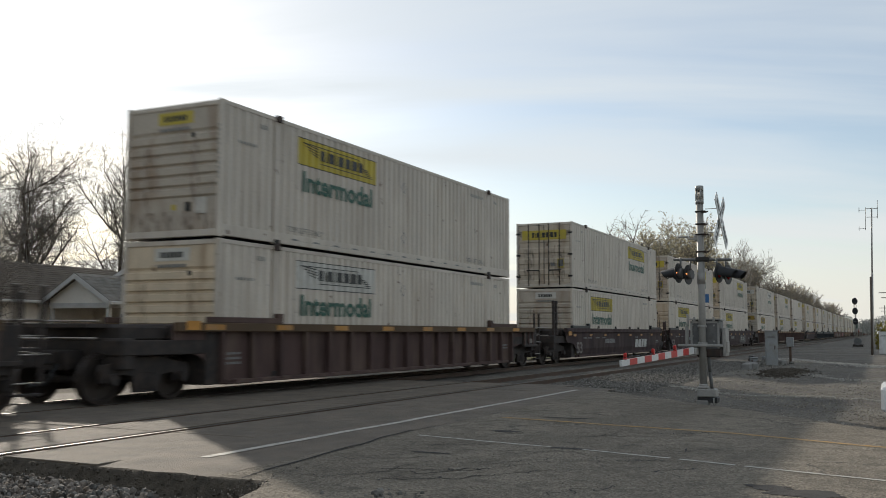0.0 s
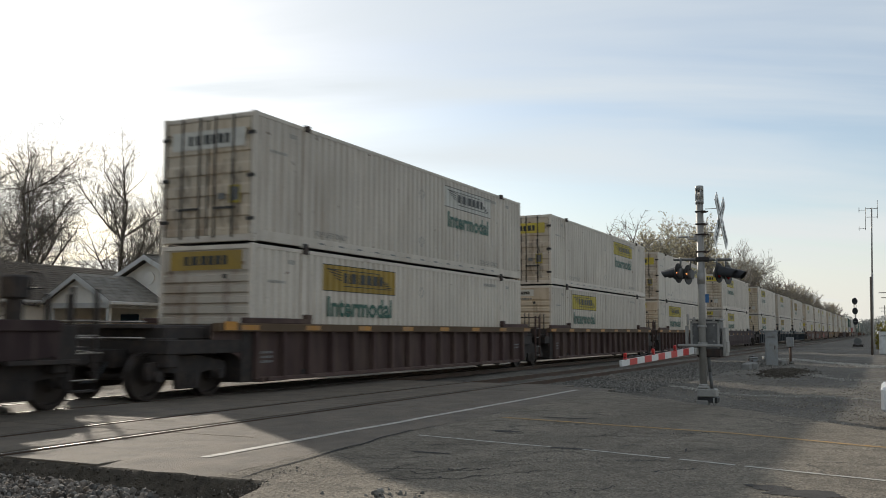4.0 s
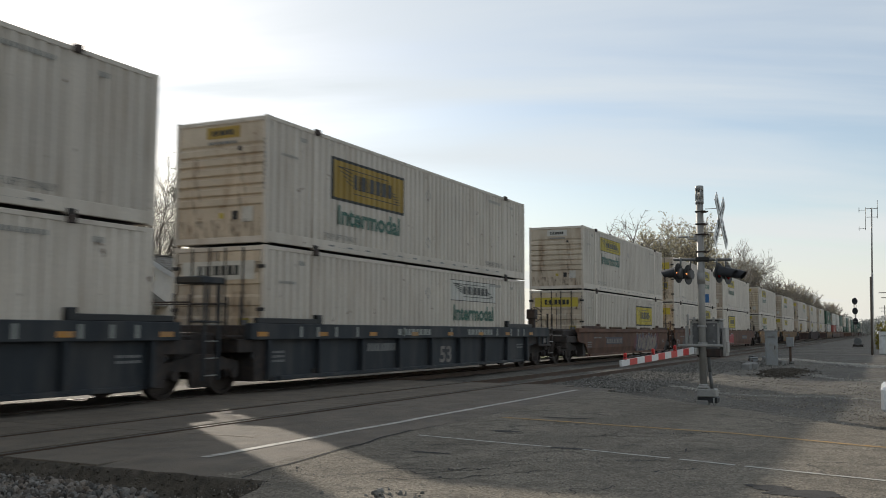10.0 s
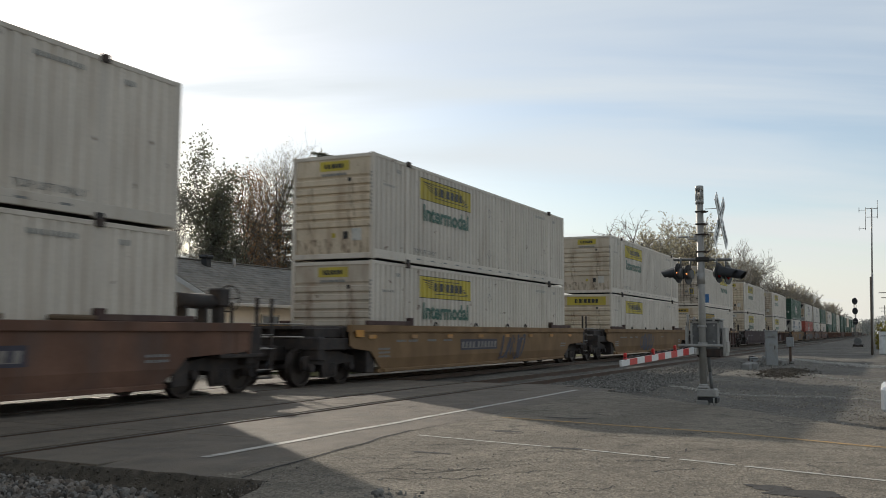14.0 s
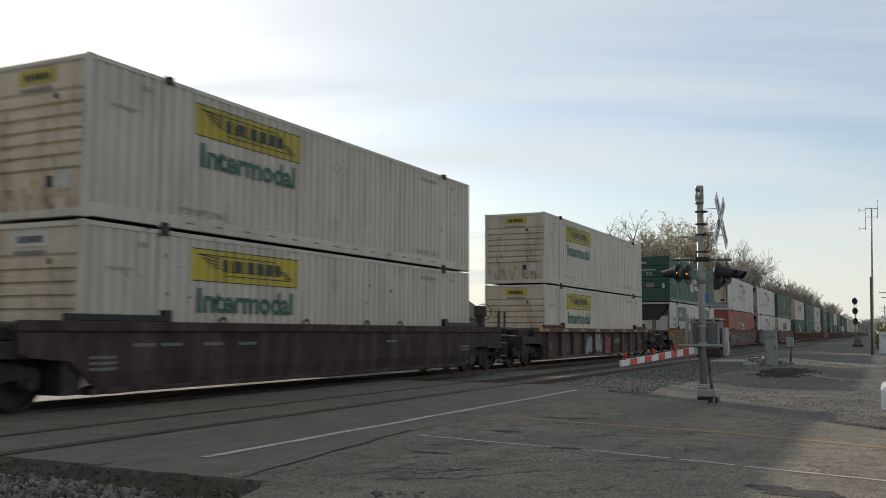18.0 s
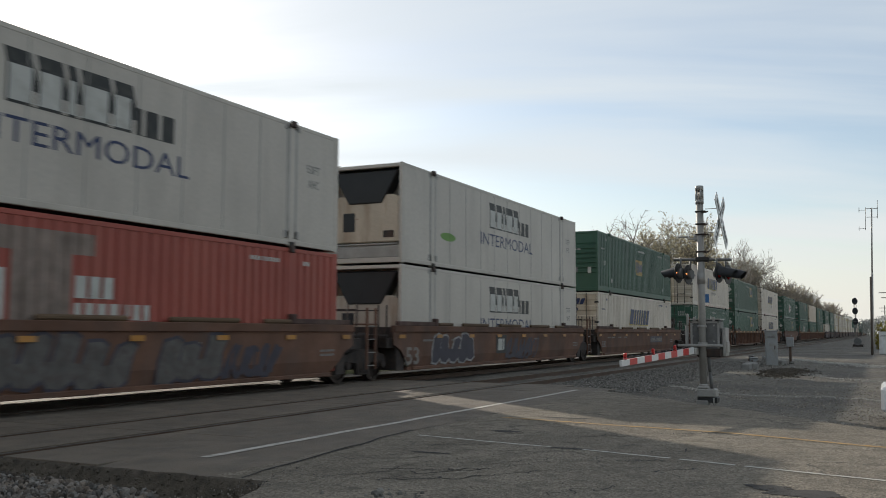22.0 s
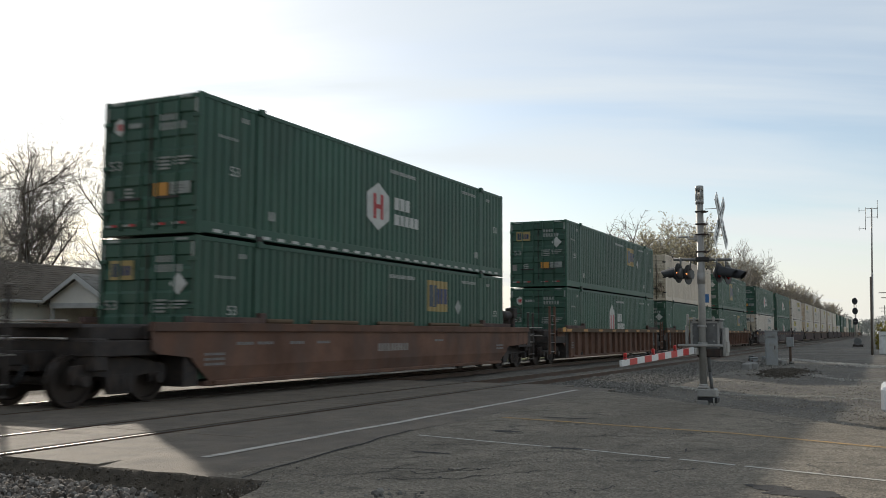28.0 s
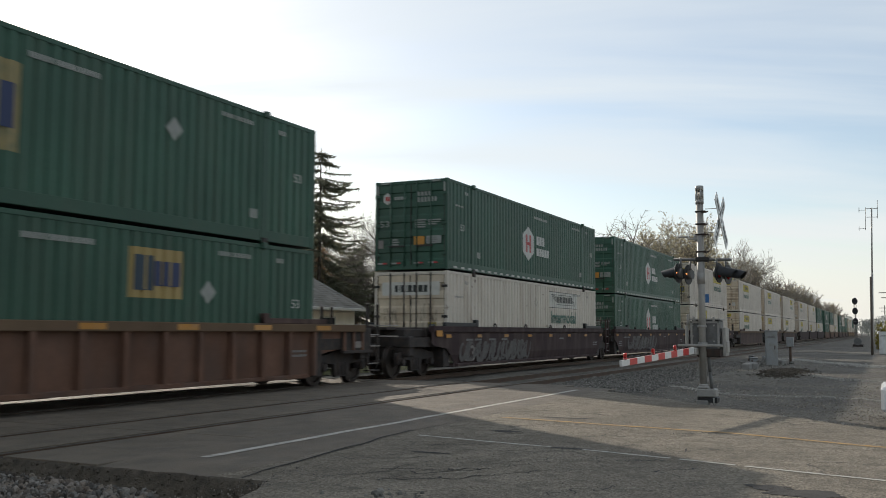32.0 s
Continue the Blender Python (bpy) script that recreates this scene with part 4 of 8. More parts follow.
def door_end(c, paint, turn, plain=False):
    face = "cream_paint" if paint == "white_paint" else paint
    turned = pose(0, 0, 0, 0, 0, turn)
    if turn:
        for s in (-1, 1):
            part("door", boxmesh("door", face, (-HL + 0.02, -HL + 0.06, *sorted((s * 0.012, s * (HW - 0.105))), 0.17, HH - 0.14), bevel=0.01), c, turned)
        return
    for s in (-1, 1):
        def make():
            bm = bmesh.new()
            prof = [(0.02, 0.17), (0.02, 0.3)]
            for i in range(5):
                z = 0.32 + i * 0.48
                prof += [(0.055, z + 0.03), (0.055, z + 0.24), (0.02, z + 0.27), (0.02, z + 0.45)]
            prof += [(0.02, HH - 0.14)]
            a, b = sorted((s * 0.012, s * (HW - 0.105)))
            lo = [bm.verts.new((-HL + d, a, zz)) for d, zz in prof]
            hi = [bm.verts.new((-HL + d, b, zz)) for d, zz in prof]
            for i in range(len(prof) - 1):
                bm.faces.new((lo[i], hi[i], hi[i + 1], lo[i + 1]))
            bx(bm, -HL + 0.056, -HL + 0.075, a, b, 0.17, HH - 0.14)
            return made("door", bm, face)
        door = part("door", shared(("door", face, s), make), c, turned)
        for y in (0.22, 0.72):
            part("locking_bar", tubemesh("locking_bar", paint if paint == "green_paint" else "galvanised" if paint != "white_paint" else "gasket", ((-HL - 0.012, 0, 0.1), (-HL - 0.012, 0, HH - 0.06), 0.022), n=6), door, pose(0, s * y, 0))
        if plain:
            continue
        part("handle", boxmesh("handle", "gasket", (-HL - 0.05, -HL - 0.02, -0.3, 0.3, 0.74, 0.79)), door, pose(0, s * 0.5, 0))
        for z in (0.5, 1.45, 2.4):
            part("hinge", boxmesh("hinge", "gasket" if paint == "white_paint" else paint if paint == "green_paint" else "galvanised", (-HL - 0.025, -HL + 0.02, -0.1, 0.1, -0.04, 0.04), bevel=0.008), door, pose(0, s * (HW - 0.09), z))
    part("gasket", boxmesh("gasket", "gasket", (-HL + 0.0, -HL + 0.03, -0.012, 0.012, 0.17, HH - 0.14), (-HL + 0.0, -HL + 0.03, -HW + 0.1, -HW + 0.112, 0.17, HH - 0.14), (-HL + 0.0, -HL + 0.03, HW - 0.112, HW - 0.1, 0.17, HH - 0.14)), c, turned)


def decal(c, x0, x1, z0, z1, material, out=0.004, label="", smooth=False, name="sign"):
    """A painted field that follows the corrugated side."""
    def make():
        bm = bmesh.new()
        if smooth:
            bm.faces.new([bm.verts.new(q) for q in ((x0, -HW + 0.012 - out, z0), (x1, -HW + 0.012 - out, z0), (x1, -HW + 0.012 - out, z1), (x0, -HW + 0.012 - out, z1))])
        else:
            corr_sheet(bm, x0, x1, z0, z1, -HW + 0.012, out, 1)
        return made(name, bm, material)
    return part(name, shared(("decal", x0, x1, z0, z1, material, out, smooth), make), c, label=label)


def carrier_sign(c, x0, look_of, far=False):
    """The carrier's sign on the side: a panel with plain dark blocks, and the word under it."""
    if look_of == "none":
        return
    w = 3.66
    if look_of in ("boxed", "goldbox"):
        z0, z1 = 1.40, 2.34
        decal(c, x0 - 0.06, x0 + w + 0.06, z0 - 0.07, z1 + 0.07, "sign_black", 0.003)
        decal(c, x0, x0 + w, z0, z1, "yellow_sign" if look_of == "boxed" else "gold_sign", 0.006, "yellow sign panel with dark border")
    else:
        z0, z1 = 1.98, 2.6
        ground_of = {"yellow": "yellow_sign", "sign_only": "yellow_sign", "faded": "yellow_sign", "gold": "gold_sign"}.get(look_of, "white_sign")
        decal(c, x0, x0 + w, z0, z1, ground_of, 0.004, "yellow sign panel" if ground_of != "white_sign" else "white sign panel with dark outline")
        decal(c, x0, x0 + w, z1, z1 + 0.02, "sign_black", 0.006)
        decal(c, x0, x0 + w, z0 - 0.02, z0, "sign_black", 0.006)
    h = z1 - z0
    on_side(bars(2.0, h * 0.4, (0.6, 0.15, 0.8, 0.15, 0.85, 0.85, 0.9, 0.7), "sign_black", gap=0.28), c, x0 + 0.95, z0 + h * 0.33, "emblem", 0.0)
    if not far:
        on_side(shared(("wing", h), lambda: wing_lines(w, h)), c, x0, z0, "stripe", 0.0, "thin black wing-like lines")
    if look_of == "goldbox":
        on_side(lettering("Intermodal", 3.25, 0.5, "sign_green", 0.03), c, x0 + 0.2, 0.72, "lettering", 0.0, "dark green lettering")
    if look_of in ("yellow", "white", "faded", "gold"):
        on_side(lettering("Intermodal", 3.25, 0.5, "sign_green", 0.03), c, x0 + 0.2, 1.33, "lettering", 0.0, "dark green lettering")


def wing_lines(w, h):
    """Thin lines round the blocks: a wing of bars on the left, steps on the right, joined by a top and a bottom line."""
    bm = bmesh.new()

    def line(x0, z0, x1, z1, t=0.02):
        d = Vector((x1 - x0, z1 - z0))
        nn = Vector((-d.y, d.x)).normalized() * t / 2
        bm.faces.new([bm.verts.new((x, z, 0)) for x, z in ((x0 - nn.x, z0 - nn.y), (x1 - nn.x, z1 - nn.y), (x1 + nn.x, z1 + nn.y), (x0 + nn.x, z0 + nn.y))])
    line(0.18, 0.84 * h, 2.75, 0.84 * h)
    line(2.75, 0.84 * h, 3.1, 0.36 * h)
    line(0.95, 0.2 * h, 3.42, 0.2 * h)
    for k in range(4):
        line(0.18 + 0.13 * k, (0.84 - 0.11 * k) * h, 0.86, (0.74 - 0.11 * k) * h, 0.022)
        line(2.98 + 0.05 * k, (0.5 - 0.075 * k) * h, 3.2 + 0.07 * k, (0.5 - 0.075 * k) * h, 0.022)
    return made("wing", bm, "sign_black")


def print_block(w, h, rows, material):
    """Lines of small print: thin bars of uneven length, one above the other, on one margin."""
    def make():
        r = random.Random(rows * 7 + int(w * 100))
        bm = bmesh.new()
        t = h / rows
        margin = []
        for i in range(rows):
            end = w * r.uniform(0.6, 1.0)
            z0, z1 = i * t, i * t + 0.55 * t
            v = [bm.verts.new(q) for q in ((0, z0, 0), (0.012, z0, 0), (end, z0, 0), (end, z1, 0), (0.012, z1, 0), (0, z1, 0))]
            bm.faces.new((v[0], v[1], v[4], v[5]))
            bm.faces.new((v[1], v[2], v[3], v[4]))
            if margin:
                bm.faces.new((margin[5], margin[4], v[1], v[0]))
            margin = v
        return made("print_block", bm, material)
    return shared(("print_block", w, h, rows, material), make)


def end_marks(c, end, sign, paint, gold=False):
    """Signs and small marks on the end that faces the crossing."""
    if paint == "white_paint":
        if end == "nose":
            if sign == "wide":
                on_end(boxmesh_flat(2.0, 0.42, "gold_sign" if gold else "yellow_sign"), c, 1.0, 2.32, "sign", -0.02, "yellow sign")
                on_end(bars(1.2, 0.2, (0.6, 0.15, 0.8, 0.15, 0.85, 0.85, 0.9, 0.7), "sign_black"), c, 0.6, 2.43, "emblem", -0.014)
            else:
                g = "white_sign" if sign == "white" else "gold_sign" if gold else "yellow_sign"
                on_end(boxmesh_flat(0.95, 0.27, g), c, 0.42, 2.44, "sign", -0.02, "small sign panel")
                on_end(bars(0.62, 0.12, (0.6, 0.15, 0.8, 0.15, 0.85, 0.85, 0.9, 0.7), "sign_black"), c, 0.27, 2.51, "emblem", -0.014)
                on_end(bars(0.8, 0.07, (0.3, 0.5, 0.4, 0.5, 0.5, 0.8, 0.5, 0.5), "mark_grey", gap=0.15), c, 0.36, 2.3, "marking", -0.014)
            for y, z, w, h in ((0.78, 0.5, 0.24, 1.5), (-0.52, 0.6, 0.26, 1.5)):
                on_end(wash(w, h, "rust_wash"), c, y, z, "rust_streak", 0.0, "brown rust streaks")
            on_end(wash(2.3, 0.42, "rust_wash"), c, 1.15, 0.15, "rust_streak", -0.03)
            on_end(boxmesh_flat(0.16, 0.2, "gasket"), c, -0.34, 0.56, "plate", -0.04)
            on_end(boxmesh_flat(0.12, 0.12, "yellow_sign"), c, 0.02, 0.6, "plate", -0.04)
            on_end(boxmesh_flat(0.3, 0.34, "white_sign"), c, -0.62, 0.5, "plate", -0.035)
            on_end(boxmesh_flat(0.1, 0.1, "gasket"), c, -0.5, 2.12, "plate", -0.004)
            on_end(boxmesh_flat(0.62, 0.1, "grey_patch"), c, -0.02, 2.1, "plate", -0.02)
            on_end(print_block(0.08, 1.2, 12, "mark_soft"), c, -1.2, 1.2, "marking", 0.0) if sign == "small" else None
        else:
            g = "white_sign" if sign == "white" else "yellow_sign"
            on_end(boxmesh_flat(2.05, 0.42, g), c, 1.02, 2.12, "sign", 0.0, "wide sign panel across the doors")
            on_end(bars(1.15, 0.22, (0.6, 0.15, 0.8, 0.15, 0.85, 0.85, 0.9, 0.7), "sign_black"), c, 0.55, 2.22, "emblem", 0.004)
            for y, z, w, h in ((0.95, 0.3, 0.5, 1.4), (-0.35, 0.25, 0.6, 1.6)):
                on_end(wash(w, h, "grime_wash"), c, y, z, "rust_streak", 0.006, "dark grime streaks")
            on_end(boxmesh_flat(0.3, 0.4, "yellow_sign"), c, -0.62, 0.86, "plate", 0.0)
            on_end(bars(0.24, 0.3, (1,), "mark_grey"), c, -0.65, 0.92, "marking", 0.004)
            on_end(boxmesh_flat(0.2, 0.14, "mark_grey"), c, -0.3, 0.96, "plate", 0.0)
    elif paint == "green_paint" and end == "doors":
        # number and data lines on the right-hand door, plates below, tape along the edges
        on_end(bars(0.46, 0.13, (0.5, 0.5, 0.5, 0.5), "mark_dim", gap=0.3), c, -0.24, 2.36, "marking", 0.0)
        on_end(bars(0.68, 0.15, (0.5, 0.5, 0.5, 0.5, 0.5, 0.5), "mark_dim", gap=0.3), c, -0.24, 2.16, "marking", 0.0)
        on_end(print_block(0.4, 0.3, 4, "mark_dim"), c, -0.16, 1.34, "marking", 0.0, "block of small print")
        on_end(print_block(0.46, 0.2, 3, "mark_dim"), c, -0.62, 1.42, "marking", 0.0)
        on_end(print_block(0.3, 0.24, 3, "mark_dim"), c, 0.66, 0.8, "marking", 0.0)
        on_end(boxmesh_flat(0.19, 0.26, "mark_faint"), c, 1.18, 0.72, "plate", 0.0)
        on_end(boxmesh_flat(0.37, 0.27, "mark_orange"), c, -0.12, 0.8, "plate", 0.0, "orange-yellow plate")
        on_end(boxmesh_flat(0.53, 0.25, "mark_dim"), c, -0.55, 0.82, "plate", 0.0, "pale plate with small print")
        on_end(print_block(0.45, 0.17, 3, "mark_grey"), c, -0.59, 0.86, "marking", 0.004)
        on_end(lettering("53", 0.34, 0.2, "mark_dim", 0.006), c, 1.12, 1.4, "lettering", 0.0)
        if sign == "hex":
            on_end(hexagon(0.17, "mark_white"), c, 0.85, 2.32, "emblem", 0.0)
            on_end(bars(0.15, 0.14, (1, 1), "sign_red"), c, 0.92, 2.25, "emblem", 0.004)
            on_end(bars(0.42, 0.1, (1, 1, 1, 1), "mark_dim"), c, 0.6, 2.27, "marking", 0.0)
        else:
            on_end(boxmesh_flat(0.64, 0.4, "tan_panel"), c, 1.0, 2.02, "sign", 0.0, "square yellow sign")
            on_end(bars(0.18, 0.28, (0.6, 0.4), "sign_navy", gap=0.1), c, 0.95, 2.08, "emblem", 0.004)
            on_end(bars(0.3, 0.2, (0.5, 0.5, 0.7), "sign_blue", gap=0.2), c, 0.73, 2.11, "emblem", 0.004)
            on_end(diamond(0.23, "mark_white"), c, -0.84, 1.92, "placard", 0.0)
        for y in (1.18, 0.68, -0.12, -0.64):
            on_end(bars(0.18, 0.05, (1,), "mark_dim"), c, y, 0.2, "reflective_tape", 0.01)
            on_end(bars(0.15, 0.05, (1,), "sign_red"), c, y - 0.18, 0.2, "reflective_tape", 0.01)
        for y in (1.1, -0.72):
            on_end(bars(0.33, 0.05, (1,), "mark_dim"), c, y, HH - 0.1, "reflective_tape", 0.002)
        for y in (1.24, -1.16):
            on_end(bars(0.06, 0.3, (1,), "mark_dim"), c, y, 2.46, "reflective_tape", 0.002)
    elif paint == "green_paint":
        on_end(hexagon(0.17, "mark_white"), c, 0.85, 2.46, "emblem", 0.0)
        on_end(bars(0.42, 0.1, (1, 1, 1, 1), "mark_white"), c, 0.6, 2.42, "marking", 0.0)
        on_end(lettering("53", 0.36, 0.2, "mark_white", 0.01), c, 0.2, 1.66, "lettering", 0.002)
        on_end(bars(0.95, 0.06, (1, 1, 1, 1, 1), "mark_white"), c, 0.5, 1.98, "marking", 0.002)
        on_end(boxmesh_flat(0.5, 0.26, "mark_grey"), c, 0.2, 0.9, "plate", 0.002)
        on_end(boxmesh_flat(0.16, 0.3, "mark_white"), c, -0.8, 0.85, "plate", 0.002)
    elif paint == "orange_paint":
        on_end(hexagon(0.24, "mark_white"), c, 0.35, 2.2, "emblem", 0.0)
        on_end(bars(0.18, 0.2, (1, 1), "mark_grey"), c, 0.44, 2.1, "emblem", 0.004)
        on_end(bars(0.7, 0.12, (1, 1, 1, 1, 1, 1), "mark_white"), c, 0.05, 2.12, "marking", 0.0)


def boxmesh_flat(w, h, material):
    def make():
        bm = bmesh.new()
        bx(bm, 0, w, 0, h, -0.004, 0.0)
        return made("plate", bm, material)
    return shared(("flat", w, h, material), make)


def wash(w, h, material):
    def make():
        bm = bmesh.new()
        bm.faces.new([bm.verts.new(q) for q in ((0, 0, 0), (w, 0, 0), (w, h, 0), (0, h, 0))])
        return made("streaks", bm, material)
    return shared(("wash", w, h, material), make)


def hexagon(r, material, tall=1.15):
    def make():
        bm = bmesh.new()
        bm.faces.new([bm.verts.new((r * math.sin(math.pi / 3 * i), tall * r * math.cos(math.pi / 3 * i), 0)) for i in range(6)])
        return made("hexagon", bm, material)
    return shared(("hex", r, material, tall), make)


def diamond(r, material):
    def make():
        bm = bmesh.new()
        bm.faces.new([bm.verts.new(q) for q in ((0, -r, 0), (r, 0, 0), (0, r, 0), (-r, 0, 0))])
        return made("diamond", bm, material)
    return shared(("dia", r, material), make)


def diamond_ring():
    bm = bmesh.new()
    o = [bm.verts.new(q) for q in ((0, -0.17, 0), (0.17, 0, 0), (0, 0.17, 0), (-0.17, 0, 0))]
    i_ = [bm.verts.new(q) for q in ((0, -0.14, 0), (0.14, 0, 0), (0, 0.14, 0), (-0.14, 0, 0))]
    for k in range(4):
        bm.faces.new((o[k], o[(k + 1) % 4], i_[(k + 1) % 4], i_[k]))
    return made("diamond_ring", bm, "mark_grey")


def small_marks(c, colour, smooth=False):
    """Unreadable number and weight marks as plain bars."""
    o = 0.0
    on_side(bars(1.05, 0.09, (1, 1, 1, 1, 0.01, 1, 1, 1, 1, 1, 1), colour, gap=0.5), c, 4.6, 2.52, "marking", o)
    on_side(bars(0.24, 0.1, (1, 1), colour, gap=0.5), c, -6.75, 2.5, "marking", o)
    on_side(bars(0.62, 0.06, (1, 1, 1, 1, 1, 1), colour, gap=0.6), c, -7.5, 2.05, "marking", o)
    on_side(bars(0.24, 0.1, (1, 1), colour, gap=0.5), c, 6.6, 2.5, "marking", o)


def white_box(left, sign_side, sign_end, smooth=False, far=False):
    nm = {"yellow": "a yellow sign", "white": "a white sign", "boxed": "a dark-framed yellow sign", "none": "no sign", "sign_only": "a yellow sign without wording", "faded": "a faded yellow sign", "gold": "a brownish gold sign", "goldbox": "a dark-framed gold sign"}[sign_side]
    label = "dirty off-white %s container with %s" % ("smooth-sided" if smooth else "corrugated", nm)
    c = thing("shipping_container", label, "container", "containers on the train")
    container_body(c, "white_paint", smooth, False, far)
    nose_end(c, "white_paint", 0 if left == "nose" else 180)
    door_end(c, "white_paint", 180 if left == "nose" else 0, far)
    end_marks(c, left, sign_end, "white_paint", sign_side in ("gold", "goldbox"))
    carrier_sign(c, (-HL + 2.78) if left == "nose" else (-HL + 9.62), sign_side, far)
    if far:
        return c
    small_marks(c, "mark_soft")
    on_side(bars(11.0, 0.04, (1,) * 13, "mark_grey", gap=2.6), c, -5.5, 0.14, "rail_slot", -0.001, "row of dark slots in the bottom rail")
    for z in (2.12, 0.7):
        on_side(shared("diamond_ring", diamond_ring), c, -0.05, z, "placard_holder", 0.0)
    on_side(lettering("TOP LIFT ONLY", 1.5, 0.13, "mark_grey", 0.0), c, -5.7, 0.33, "lettering", 0.0)
    on_side(lettering("TOP LIFT ONLY", 1.5, 0.13, "mark_grey", 0.0), c, 4.3, 0.33, "lettering", 0.0)
    return c


def slant_box():
    c = thing("shipping_container", "off-white corrugated container with a slanted blue block sign", "container", "containers on the train")
    container_body(c, "white_paint", False, False)
    nose_end(c, "white_paint", 180)
    door_end(c, "white_paint", 0)
    on_side(bars(4.15, 0.8, (0.95, 0.42, 0.42, 0.42, 0.42, 0.75, 0.65), "yellow_sign", 0.42, 0.24), c, -2.35, 1.34, "emblem", 0.0, "yellow shadow of the slanted blocks")
    on_side(bars(4.15, 0.8, (0.95, 0.42, 0.42, 0.42, 0.42, 0.75, 0.65), "sign_blue", 0.42, 0.24), c, -2.28, 1.39, "emblem", 0.004, "dark blue slanted blocks")
    on_side(lettering("INTERMODAL", 2.4, 0.22, "mark_grey", 0.0), c, -0.7, 0.96, "lettering", 0.0)
    on_end(bars(1.5, 0.28, (0.95, 0.42, 0.42, 0.42, 0.42, 0.75, 0.65), "sign_blue", 0.42, 0.24), c, 0.95, 2.3, "emblem", 0.0)
    on_end(bars(0.9, 0.12, (1, 1, 1, 1, 1, 1), "sign_blue"), c, 0.6, 2.0, "marking", 0.0)
    small_marks(c, "sign_blue")
    for k, paint in enumerate(("sign_red", "mark_white")):
        tagged(on_side(bars(11.4, 0.06, (1,) * 13, paint, gap=3.2), c, -5.7 + 0.45 * k, 0.07, "reflective_tape", 0.0), kind="stuff")
    return c


def plain_box():
    c = thing("shipping_container", "plain tan-white corrugated container with rust-streaked doors", "container", "containers on the train")
    container_body(c, "plain_tan", False, False)
    nose_end(c, "plain_tan", 180)
    door_end(c, "white_paint", 0)
    small_marks(c, "mark_grey")
    for y, z, w, h in ((-0.05, 0.3, 1.15, 1.1), (-0.35, 0.6, 0.7, 1.7), (0.95, 0.4, 0.3, 1.9), (-0.3, 0.2, 0.9, 0.7)):
        on_end(wash(w, h, "rust_wash"), c, y, z, "rust_streak", 0.012 + 0.004 * w, "dark rust stain on the doors")
    on_end(bars(0.4, 0.1, (1, 1, 1, 1), "mark_grey"), c, 0.9, 2.2, "marking", 0.0)
    on_end(bars(0.5, 0.1, (1, 1, 1, 1, 1), "mark_grey"), c, 0.9, 2.05, "marking", 0.0)
    return c


